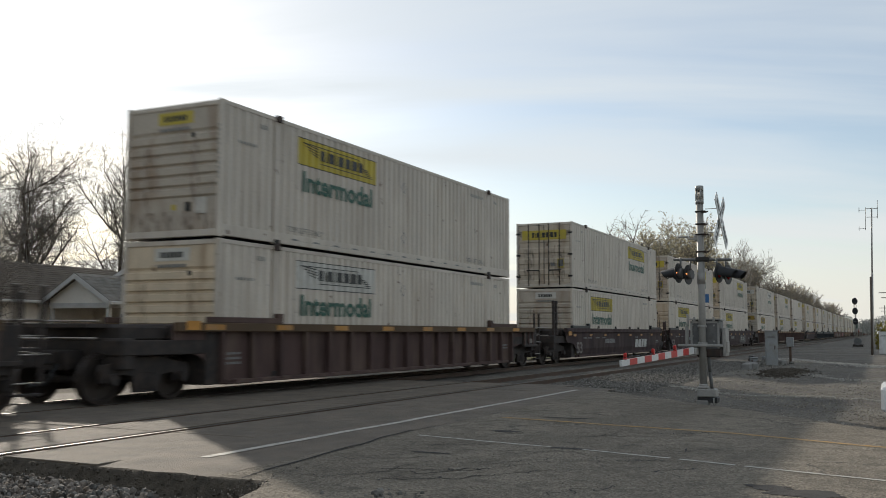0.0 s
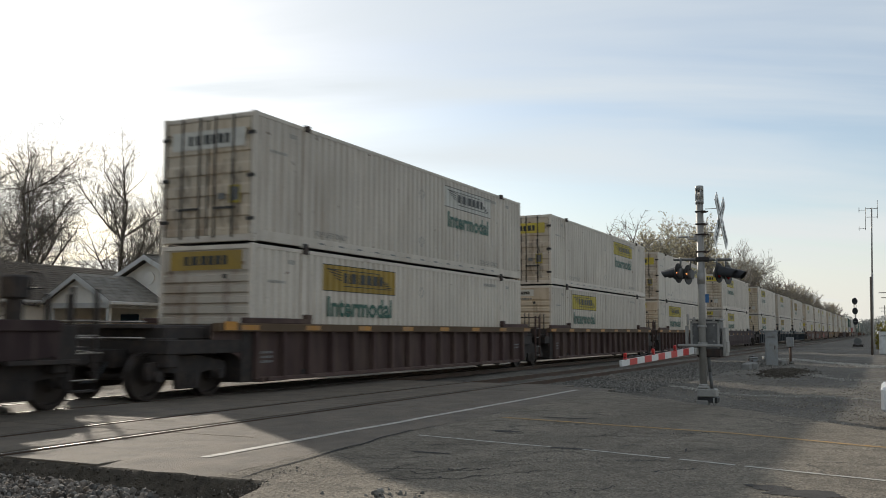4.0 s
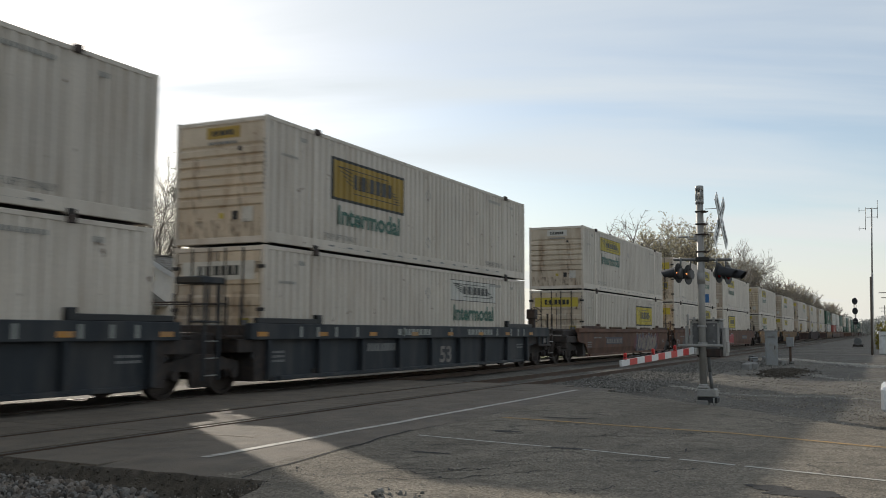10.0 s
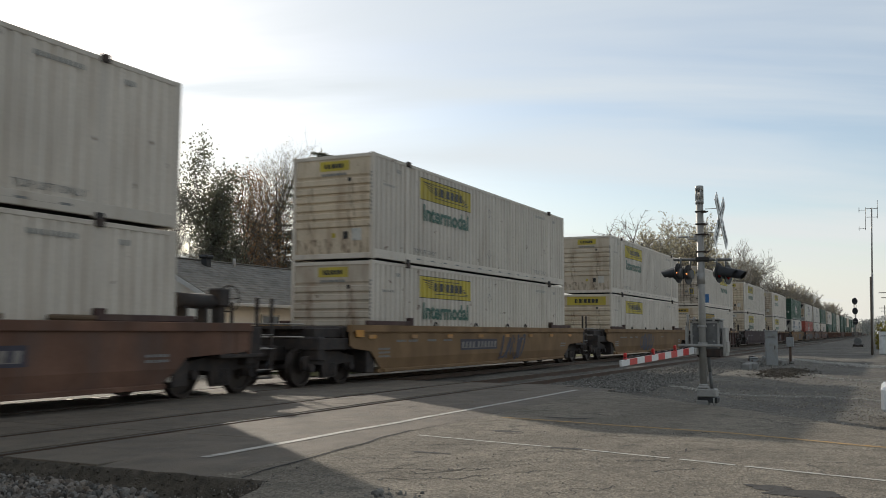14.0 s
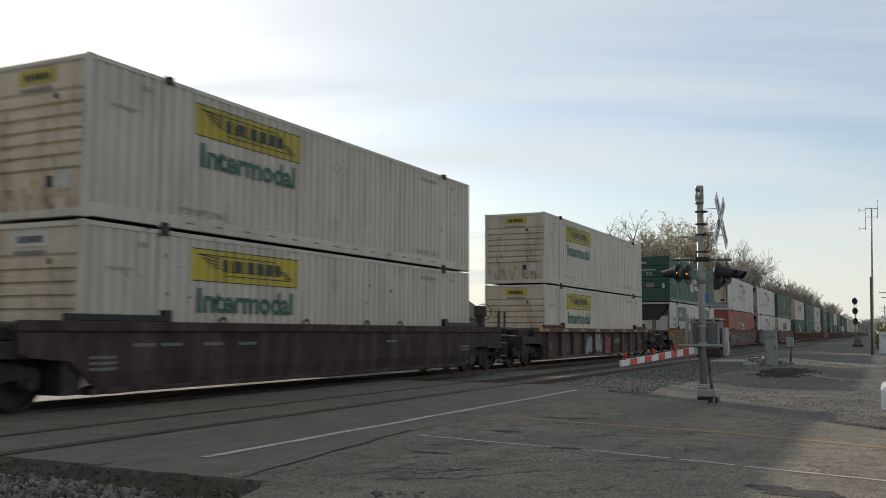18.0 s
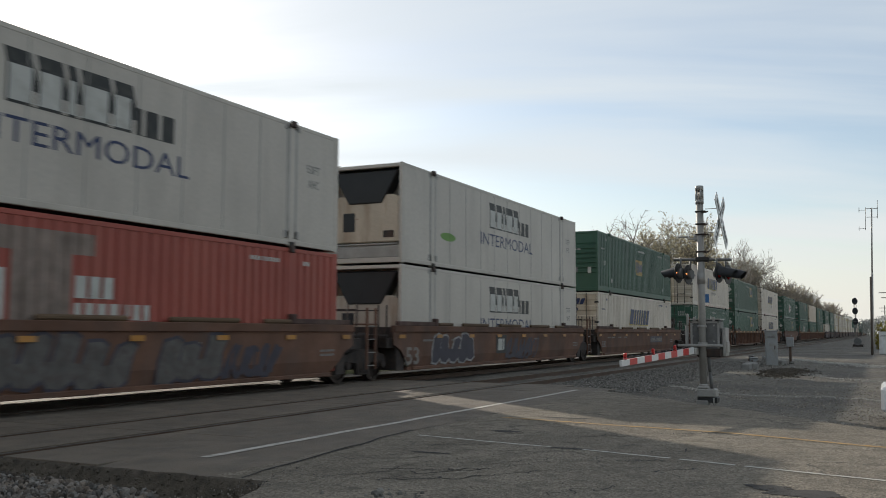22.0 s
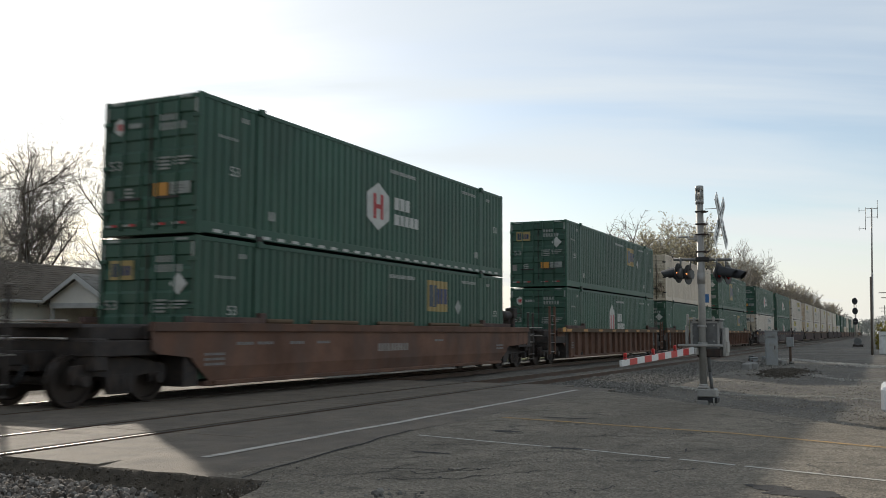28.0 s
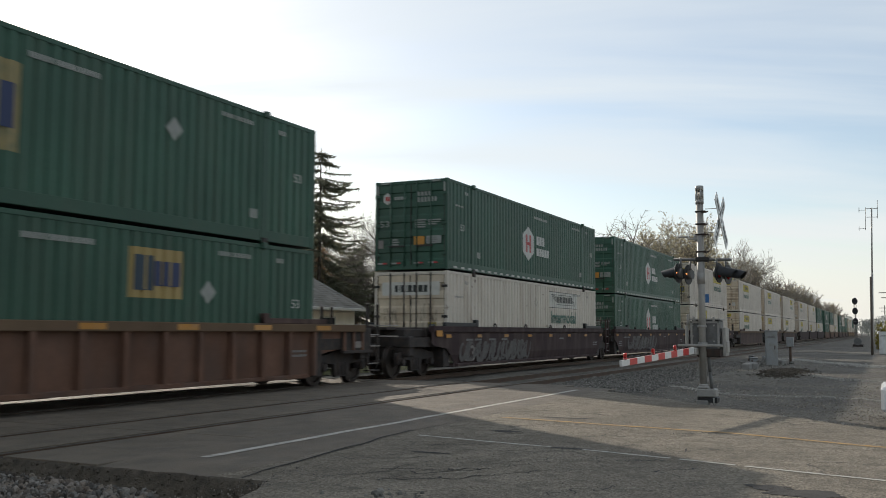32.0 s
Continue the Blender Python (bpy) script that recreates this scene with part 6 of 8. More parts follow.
def side_poly(style, jl, jr, long_end=False):
    e = {"C": 9.35, "A": 8.7, "a": 8.7}
    l, r = e[jl], 10.3 if long_end else e[jr]
    if style == "ribbed":
        lo = [(-8.05, 0.27), (8.05, 0.27)]
        left = [(-l, 1.48), (-l, 1.02), (-l + 0.35, 0.98), (-8.5, 0.8), (-8.15, 0.5)]
        right = [(8.15, 0.5), (8.5, 0.8), (r - 0.35, 0.98), (r, 1.02), (r, 1.48)]
    else:
        lo = [(-7.6, 0.27), (7.6, 0.27)]
        left = [(-l, 1.48), (-l, 0.98), (-l + 0.2, 0.9), (-8.3, 0.82)]
        right = [(8.3, 0.82), (r - 0.2, 0.9), (r, 0.98), (r, 1.48)]
    return left + lo + right


def scrawl(seed, w, h, material):
    """Spray-painted looping strokes with no readable shape."""
    def make():
        r = random.Random(seed)
        bm = bmesh.new()
        x, last, lift = 0.0, None, 0.0
        while x < w:
            n = 16
            lift = (lift + 0.0006) % 0.0054
            a, b, ph = r.uniform(0.15, 0.35) * h * 1.4, r.uniform(0.3, 0.48) * h, r.uniform(0, 6)
            turns = r.uniform(0.5, 1.1)
            th = r.uniform(0.035, 0.09)
            lo, hi = [], []
            for i in range(n):
                t = i / (n - 1)
                ang = ph + t * turns * 2 * math.pi
                cx, cy = x + a * math.cos(ang) + 0.2 * t, h * 0.5 + b * math.sin(ang * 1.15)
                nx, ny = math.cos(ang), math.sin(ang)
                k = th * (0.5 + math.sin(math.pi * t))
                lo.append(bm.verts.new((cx - nx * k, cy - ny * k, lift + 0.00003 * i)))
                hi.append(bm.verts.new((cx + nx * k, cy + ny * k, lift + 0.00003 * i)))
            for i in range(n - 1):
                bm.faces.new((lo[i], lo[i + 1], hi[i + 1], hi[i]))
            if last:
                bm.faces.new((*last, lo[0]))
            last = (lo[-1], hi[-1])
            x += r.uniform(0.22, 0.42) * h
        return made("graffiti", bm, material)
    return shared(("scrawl", seed, w, h, material), make)


def spray_block(seed, w, h, fill, rim):
    """A filled spray-painted mass of leaning shapes with a pale rim, no letters. Returns (rim mesh, fill mesh)."""
    def make(grow, material):
        r = random.Random(seed)
        bm = bmesh.new()
        n = max(3, int(w / (h * 0.55)))
        step_x = w / n
        for i in range(n):
            x0 = i * step_x
            lean = r.uniform(-0.1, 0.3) * h
            zb, zt = r.uniform(0.0, 0.12) * h, r.uniform(0.8, 1.0) * h
            wd = step_x * r.uniform(0.86, 0.98)
            cut = r.uniform(0.3, 0.7)
            pts = [(x0, zb), (x0 + wd * 0.55, zb - 0.04 * h), (x0 + wd, zb + 0.1 * h), (x0 + wd * r.uniform(0.8, 1.0) + lean * cut, zb + cut * h * 0.8), (x0 + wd + lean, zt - 0.1 * h),
                   (x0 + wd * 0.7 + lean, zt), (x0 + 0.1 * wd + lean, zt - r.uniform(0, 0.12) * h), (x0 + lean * cut - 0.05 * wd, zb + cut * h * 0.7)]
            cx, cz = sum(q[0] for q in pts) / 8, sum(q[1] for q in pts) / 8
            ring = []
            for x, z in pts:
                d = Vector((x - cx, z - cz))
                d = d + d.normalized() * grow
                ring.append(bm.verts.new((cx + d.x, cz + d.y, 0.0006 * i)))
            mid = bm.verts.new((cx, cz, 0.0006 * i))
            for k in range(8):
                bm.faces.new((ring[k], ring[(k + 1) % 8], mid))
            if i:
                bm.faces.new((mid, ring[0], before))
            before = mid
        return made("graffiti", bm, material)
    return (shared(("spray", seed, w, h, rim, "rim"), lambda: make(0.035, rim)), shared(("spray", seed, w, h, fill, "fill"), lambda: make(-0.03, fill)))


PAINT_WORDS = {"car_maroon": "dark maroon", "car_brown": "dark brown", "car_oxide": "rusty red-brown", "car_tan": "weathered yellow-brown", "car_slate": "dark blue-grey"}


def well_car(style, paint, jl, jr, marks=(), brake=False, far=False):
    """One unit of a container well car: origin at the middle of its well, on top of the rail."""
    c = thing("well_car", "%s steel well car with %s sides" % (PAINT_WORDS[paint], "ribbed" if style == "ribbed" else "smooth") + (" and graffiti" if any(k[0] in ("scrawl", "spray") for k in marks) else ""), "railway wagon", "wagons of the train")
    e = {"C": 9.35, "A": 8.7, "a": 8.7}
    # some ribbed cars carry their side over the end truck, with an arch for the wheels
    long_end = jr == "C"
    er = 10.3 if long_end else e[jr]
    for sy in (-1, 1):
        def panel():
            bm = bmesh.new()
            inset = 0.05 if style == "smooth" else 0.15
            y = sorted((sy * (CW - inset), sy * (CW - inset - 0.03)))
            poly = side_poly(style, jl, jr, long_end)
            if style == "smooth":
                # upright upper plate, and a lower plate that leans in towards the rails
                prism(bm, [q for q in poly if q[1] > 0.6 and q[0] < 0] + [(-8.08, 0.62), (8.08, 0.62)] + [q for q in poly if q[1] > 0.6 and q[0] > 0], "y", *y)
                rows = [[bm.verts.new((x, sy * (CW - inset - o), z)) for x, z, o in ((-8.08, 0.62, 0.0), (8.08, 0.62, 0.0), (7.6, 0.27, 0.07), (-7.6, 0.27, 0.07))]]
                bm.faces.new(rows[0])
            else:
                prism(bm, poly, "y", *y)
            if style == "ribbed" and sy > 0:
                for i in range(17):
                    bx(bm, -8.055 + i, -7.945 + i, CW - 0.15, CW - 0.01, 0.3, 1.37)
            return made("side_panel", bm, paint)
        part("side_panel", shared(("panel", style, paint, jl, jr, sy, long_end), panel), c)
        ys = sorted((sy * CW, sy * (CW - 0.16)))
        part("top_chord", boxmesh("top_chord", "chord_brown" if style == "ribbed" and paint in ("car_oxide", "car_brown") else paint, (-e[jl] + 0.01, er - 0.01, *ys, 1.15 if paint == "car_slate" else 1.32, 1.5), bevel=0.012), c)
        yb = sorted((sy * (CW - 0.02), sy * (CW - 0.2)))
        part("bottom_chord", boxmesh("bottom_chord", paint, (-7.6, 7.6, *yb, 0.255, 0.345), bevel=0.012), c)
        if style == "ribbed" and sy < 0 and not far:
            rib = boxmesh("rib", paint, (-0.055, 0.055, -0.14, 0.0, 0.3, 1.37), bevel=0.012)
            for x in np.linspace(-8.0, 8.0, 9 if paint == "car_slate" else 11 if ("few_ribs",) in marks else 17):
                part("rib", rib, c, pose(x, sy * (CW - 0.15), 0, 0, 0, 0 if sy < 0 else 180))
        for sx, j in ((-1, jl), (1, jr)):
            part("guide_rail", boxmesh("guide_rail", "car_brown" if paint not in ("car_maroon", "car_slate") else "black_paint", *(((-2.5, 0.0, -0.06, 0.06, 1.5, 1.62), (-0.2 if sx < 0 else -2.5, 0.0 if sx < 0 else -2.3, -0.07, 0.07, 1.5, 1.72))), bevel=0.012), c, pose(-5.95 if sx < 0 else 8.5, sy * (CW - 0.09), 0))
    for x in (-7.35, 0.0, 7.35):
        part("cross_member", boxmesh("cross_member", paint, (-0.45, 0.45, -CW + 0.1, CW - 0.1, 0.24, 0.35), bevel=0.015), c, pose(x, 0, 0))
    end_gear(c, -1, jl, paint, False, far, style == "ribbed", any(k[0] == "blocks" for k in marks))
    end_gear(c, 1, jr, paint, brake, far)
    if far:
        return c
    refl = boxmesh("reflector", "reflector", (-0.3, 0.3, -0.004, 0.0, -0.055, 0.055)) if style == "ribbed" and paint != "car_slate" else boxmesh("reflector", "reflector", (-0.18, 0.18, -0.004, 0.0, -0.05, 0.05))
    for x in () if ("bare",) in marks else np.linspace(-8.3, 8.3, 8):
        part("reflector", refl, c, pose(x, -CW - 0.002, 1.27 if paint == "car_slate" else 1.41 if style == "ribbed" else 1.2))
    part("end_plate", boxmesh("end_plate", "mark_orange", (-0.2, 0.2, -0.004, 0, -0.09, 0.09)), c, pose(-8.95, -CW - 0.004, 1.28 if style != "ribbed" else 1.44)) if jl == "C" and ("bare",) not in marks else None
    yy = CW - 0.05 if style == "smooth" else CW - 0.15
    if style == "smooth":
        for x in (-4.4, -1.4, 1.4, 3.2) if paint != "car_oxide" else ():
            part("tie_down", shared("tie_down", tie_down), c, pose(x, -CW + 0.08, 1.5), "dark tie-down ring")
        if paint == "car_oxide":
            for x, w in ((-5.4, 0.5), (-3.1, 1.05), (0.0, 1.0), (3.1, 1.05), (5.5, 0.5)):
                part("chord_tab", boxmesh("chord_tab", "chord_brown", (-w, w, -0.05, 0.05, 1.5, 1.6), bevel=0.03), c, pose(x, -CW + 0.06, 0), "worn brown lifting tab")
        for x in (-6.9, -6.2, -5.0, -3.9, 2.4):
            on_side(bars(0.55, 0.06, (1, 0.7, 1.1, 0.6), "mark_grey"), c, x, 1.05, "marking", 0.004, "", yy)
    for x, z in ((-7.9, 0.85), (-7.9, 0.75), (-7.9, 0.65), (7.2, 0.85), (7.2, 0.75)):
        if any(k[0] in ("53", "spray", "dataplate") and abs(k[1] - x) < 1.1 for k in marks):
            continue
        on_side(bars(0.6, 0.05, (1, 0.6, 1.3, 0.7), "mark_grey"), c, x, z, "marking", 0.004, "", yy)
    for k in marks:
        if k[0] == "53":
            on_side(lettering("53", 0.8, 0.5, "mark_faint", 0.02), c, k[1], 0.4, "lettering", 0.004, "white numerals", yy)
        elif k[0] == "number":
            if k[2:] == ("mark_white",):
                on_side(boxmesh_flat(3.0, 0.34, "graffiti_dark"), c, k[1] - 0.08, 0.76, "plate", 0.006, "dark field under the wagon's mark", yy)
                on_side(bars(2.8, 0.2, (1, 1, 1, 1, 0.01, 1, 1, 1, 1, 1, 1), "mark_faint", 0.15, 0.8), c, k[1], 0.82, "marking", 0.009, "", yy)
            else:
                on_side(bars(1.7, 0.2, (1, 1, 1, 1, 0.01, 1, 1, 1, 1, 1, 1), k[2] if len(k) > 2 else "mark_grey"), c, k[1], 0.82, "marking", 0.004, "", yy)
        elif k[0] == "blocks":
            on_side(bars(2.5, 0.42, (1, 1.1, 0.9, 1), "mark_white", 0.35, 0.25), c, k[1], 0.55, "emblem", 0.004, "slanted white blocks", yy)
        elif k[0] == "plate":
            on_side(boxmesh_flat(0.95, 0.62, "black_paint"), c, k[1], 0.6, "emblem", 0.006, "black plate", yy)
            on_side(bars(0.55, 0.4, (1.6, 0.5), "mark_white", 0.1), c, k[1] + 0.16, 0.7, "emblem", 0.009, "", yy)
        elif k[0] == "spray":
            rim, fill = spray_block(k[6], k[2], k[3], k[4], k[5])
            on_side(rim, c, k[1], 0.34, "graffiti", 0.004, "spray-painted pale outline", yy)
            on_side(fill, c, k[1], 0.34, "graffiti", 0.012, "spray-painted mass", yy)
        elif k[0] == "dataplate":
            on_side(boxmesh_flat(1.1, 0.8, "black_paint"), c, k[1], 0.52, "plate", 0.02, "dark data plate", yy)
            for j in range(4):
                on_side(bars(0.8 - 0.1 * (j % 2), 0.06 if j else 0.16, (1, 0.7, 1.1), "mark_grey"), c, k[1] + 0.12, 0.58 + 0.17 * j, "marking", 0.024, "", yy)
        elif k[0] == "over":
            on_side(scrawl(k[5], k[2], k[3], k[4]), c, k[1], 0.36, "graffiti", 0.018 + 0.003 * (k[5] % 2), "spray-painted strokes", yy)
        elif k[0] == "scrawl":
            on_side(scrawl(k[5], k[2], k[3], k[4]), c, k[1], 0.36, "graffiti", 0.005, "spray-painted strokes", yy)
    if paint == "car_slate":
        for x in (-6.9, -6.2, -5.4, -4.4, -1.9, 1.2, 4.9, 6.2, 6.9, 7.5):
            on_side(bars(0.1, 0.24, (1,), "mark_dim"), c, x, 1.2, "reflective_tape", 0.004, "", CW)
        for x in (-2.2, 2.5):
            on_side(bars(2.0, 0.17, (0.6, 0.9, 0.5, 0.7, 0.4, 0.6, 0.8, 0.5), "mark_dim", gap=0.2), c, x, 1.24, "marking", 0.004, "", CW)
    return c


# ---- the train: one entry a unit: joint to its left, car style, paint, marks, upper box, lower box ----
NY, NW, DY, DW, NB = ("w", "nose", "yellow", "small"), ("w", "nose", "white", "white"), ("w", "doors", "yellow", "yellow"), ("w", "doors", "white", "white"), ("w", "nose", "boxed", "small")
NYW, NYG, DB = ("w", "nose", "yellow", "white"), ("w", "nose", "yellow", "wide"), ("w", "doors", "boxed", "yellow")
NS, DS, NF = ("w", "nose", "sign_only", "wide"), ("ws", "doors", "sign_only", "yellow"), ("w", "nose", "faded", "white")
NGW = ("w", "nose", "gold", "wide")
NG, NGB = ("w", "nose", "gold", "white"), ("w", "nose", "goldbox", "small")
SW, PL, OR, PR, KL = ("slant",), ("plain",), ("orange",), ("cooled",), ("navy",)
GM, GMN, GB = ("g", "middle", "doors"), ("g", "middle", "nose"), ("g", "big", "doors")
GX, GH, GS, GXN, GSN = ("g", "hex", "doors"), ("g", "house", "doors"), ("g", "square", "doors"), ("g", "hex", "nose"), ("g", "square", "nose")
BN = (("53", -7.9), ("number", -3.4), ("blocks", 2.3))
FE = (("53", 0.75), ("number", -3.6, "mark_grey"))
R, S = "ribbed", "smooth"
BR, MA, OX, TA, SL = "car_brown", "car_maroon", "car_oxide", "car_tan", "car_slate"
TRAIN = [
    ("A", R, BR, (), NY, NY),
    ("C", R, BR, (), NY, NW),
    ("C", S, MA, BN, DY, NYW), ("A", S, MA, BN, DY, NY), ("A", S, MA, BN + (("scrawl", 1.6, 4.0, 0.8, "graffiti_faint", 4),), DY, NY),
    ("C", R, BR, (), DW, NGW), ("A", R, BR, (), DY, NYW), ("A", R, BR, (("scrawl", 3.0, 1.2, 0.8, "graffiti_faint", 6),), DS, NY),
    ("C", S, MA, (), NYG, NY),
    ("C", R, SL, FE, NY, NY), ("A", R, SL, FE, NYW, NG), ("A", R, SL, FE, NGB, DW),
    ("C", S, OX, (("bare",), ("number", -4.8, "mark_white"), ("scrawl", 0.5, 5.4, 0.95, "graffiti_wine", 15), ("spray", 0.9, 4.9, 0.98, "graffiti_purple", "graffiti_tan", 11), ("over", 0.9, 4.6, 0.5, "graffiti_dark", 16), ("over", 1.3, 4.0, 0.8, "graffiti_tan", 17)), NF, DB),
    ("A", S, OX, (("bare",), ("53", -8.0), ("spray", -5.2, 4.1, 0.98, "graffiti_grey", "graffiti_dark", 12), ("scrawl", -6.0, 0.7, 0.8, "graffiti_faint", 18), ("scrawl", 1.4, 1.4, 0.5, "graffiti_red", 19)), DY, DY),
    ("A", S, OX, (("bare",), ("spray", -7.1, 3.5, 0.98, "graffiti_red", "graffiti_white", 13), ("scrawl", -8.2, 0.9, 0.6, "graffiti_dark", 14), ("number", 1.7, "mark_white")), NY, NB),
    ("C", S, TA, (("number", -2.6, "mark_white"), ("scrawl", 0.6, 2.0, 0.9, "graffiti_dark", 21)), NY, NY),
    ("C", S, TA, (("bare",), ("scrawl", -2.4, 2.4, 0.9, "graffiti_dark", 22),), NY, NS),
    ("C", R, BR, (("few_ribs",), ("scrawl", -3.6, 4.2, 0.9, "graffiti_mint", 23), ("scrawl", 0.9, 5.0, 0.75, "graffiti_tan", 24)), DY, NGB),
    ("C", S, MA, (("bare",),), NY, NYW),
    ("C", R, BR, (("few_ribs",), ("scrawl", -6.4, 1.4, 0.6, "graffiti_faint", 25), ("spray", -2.7, 2.9, 0.95, "graffiti_white", "graffiti_dark", 26), ("spray", 0.6, 0.8, 0.8, "graffiti_red", "graffiti_white", 27), ("number", 2.0, "mark_faint"), ("scrawl", 4.2, 1.2, 0.6, "graffiti_faint", 28)), NY, NY),
    ("C", S, TA, (("number", -4.0, "mark_grey"), ("scrawl", 1.8, 3.6, 0.8, "graffiti_dark", 29)), GXN, KL),
    ("C", S, OX, (("number", -4.8, "mark_white"), ("spray", -8.1, 1.5, 0.85, "graffiti_faint", "graffiti_grey", 31), ("spray", -6.5, 1.4, 0.85, "graffiti_faint", "graffiti_grey", 32), ("spray", -2.0, 3.1, 0.98, "graffiti_faint", "graffiti_dark", 35), ("spray", 1.7, 1.9, 0.95, "graffiti_faint", "graffiti_dark", 37), ("scrawl", 3.8, 1.6, 0.7, "graffiti_dark", 36)), PR, OR),
    ("A", S, OX, (("53", -8.0), ("spray", -6.4, 3.2, 0.98, "graffiti_dark", "graffiti_white", 33), ("plate", -1.4), ("scrawl", -0.3, 3.0, 0.8, "graffiti_dark", 34)), PR, PR),
    ("A", S, OX, (("number", 1.95, "mark_white"),), GMN, SW),
    ("C", R, OX, (("dataplate", 6.9),), SW, GH),
    ("A", R, OX, (("dataplate", -8.0), ("dataplate", 6.9)), GS, GS),
    ("A", R, OX, (("dataplate", -8.0),), SW, SW),
    ("C", S, OX, (("bare",), ("number", -1.0, "mark_faint")), GX, GS),
    ("C", R, OX, (("dataplate", 7.0),), GS, GH),
    ("A", R, OX, (("dataplate", 7.0), ("dataplate", -8.0)), PL, GM),
    ("A", R, OX, (("dataplate", -8.0),), GB, GS),
    ("C", S, MA, (("53", -7.0), ("scrawl", -7.2, 6.0, 0.7, "graffiti_faint", 41)), GX, DW),
    ("A", S, MA, (("scrawl", -5.8, 6.0, 0.8, "graffiti_faint", 42),), GX, GH),
    ("A", S, MA, (), DY, NY),
    ("C", R, BR, (), NY, NY), ("A", R, BR, (), NY, NS), ("A", R, BR, (), DY, NY),
    ("C", S, MA, (), NY, NY), ("A", S, MA, (), DY, NB), ("A", S, MA, (), GS, NY),
    ("C", R, OX, (), GX, GS), ("A", R, OX, (), GS, PL), ("A", R, OX, (), NY, NY),
    ("C", R, BR, (), GX, GH), ("A", R, BR, (), SW, GS), ("A", R, BR, (), GS, GS),
    ("C", S, TA, (), NY, NY), ("A", S, TA, (), NY, NY), ("A", S, TA, (), GS, SW), ("C", R, BR, (), NY, NY), ("A", R, BR, (), GX, GS),
]
LEAD = 1
FAR = 34
# units with a hand brake at their right end
BRAKED = (4, 11, 14, 17, 18, 23, 27)
GAP = {"A": 19.5686, "C": 23.5321}
TRACK_Y = 12.313 + HW
# where the box ends of each unit stand at the start
ENDS = [14.98, 38.55, 58.17, 77.72, 101.26, 120.9, 140.49, 163.94, 187.46, 207.1, 226.65, 250.29, 269.79, 289.31, 312.96, 336.52, 360.07, 383.51, 407.05, 430.61, 454.16, 473.7, 493.3, 516.85, 536.44, 556.0, 579.55, 603.01, 622.55, 642.09, 665.67, 685.24]
X0 = ENDS[0] + HL
MOVERS = []
KEPT = {}


def box_for(spec, x, z, far=False):
    """The first box of a look is built; the next ones are copies of it."""
    m = pose(x, TRACK_Y, z)
    if far and spec[0] in ("w", "g"):
        spec = (*spec[:2], *spec[2:], "far")
    if spec in KEPT:
        return copy_thing(KEPT[spec], m)
    kind = spec[0]
    if kind in ("w", "ws"):
        ob = white_box(spec[1], spec[2], spec[3], smooth=kind == "ws", far=spec[-1] == "far")
    elif kind == "g":
        ob = green_box(spec[1], spec[2], spec[-1] == "far")
    else:
        ob = {"slant": slant_box, "plain": plain_box, "orange": orange_box}[kind]() if kind in ("slant", "plain", "orange") else reefer_box(kind)
    ob.matrix_basis = m
    KEPT[spec] = ob
    return ob


def build_train():
    x = X0
    places = []
    for i in range(LEAD):
        x -= GAP[TRAIN[LEAD - i][0]]
    for i, (joint, style, paint, marks, up, low) in enumerate(TRAIN):
        if i:
            x += GAP[joint]
        if 0 <= i - LEAD < len(ENDS):
            x = ENDS[i - LEAD] + HL
        nxt = TRAIN[i + 1][0] if i + 1 < len(TRAIN) else "C"
        jl = "C" if joint == "C" else "a"
        brake = i in BRAKED
        far = i >= FAR
        key = ("car", style, paint, jl, nxt, marks, brake, far)
        m = pose(x, TRACK_Y, 0)
        if key in KEPT:
            car = copy_thing(KEPT[key], m)
        else:
            car = KEPT[key] = well_car(style, paint, jl, nxt, marks, brake, far)
            car.matrix_basis = m
        lower = box_for(low, x, 0.36, far)
        upper = box_for(up, x, 3.278, far)
        MOVERS.extend(((car, x, 0.0), (lower, x, 0.36), (upper, x, 3.278)))


build_train()

# distance run by the train, in metres, at each second
RUN = [(0, 0.00), (1, 21.39), (2, 42.72), (3, 64.01), (4, 85.15), (4.5, 95.63), (5.5, 116.66), (6.5, 137.61), (7, 148.05), (8, 168.84), (9, 189.54), (10, 210.11), (11, 230.62), (12, 251.08), (13, 271.45), (14, 291.70), (14.5, 301.84), (15.75, 327.10), (17, 352.17), (18, 372.10), (19, 391.93), (20, 411.69), (21, 431.30), (22, 450.80), (23, 470.12), (24, 488.95), (24.5, 498.57), (25.5, 517.75), (26.5, 536.83), (27, 546.31), (28, 565.22), (29, 584.07), (30, 602.72), (31, 621.28), (32, 639.77)]


def motions():
    for ob, x, z in MOVERS:
        walk(ob, [(t, pose(x - s, TRACK_Y, z)) for t, s in RUN])


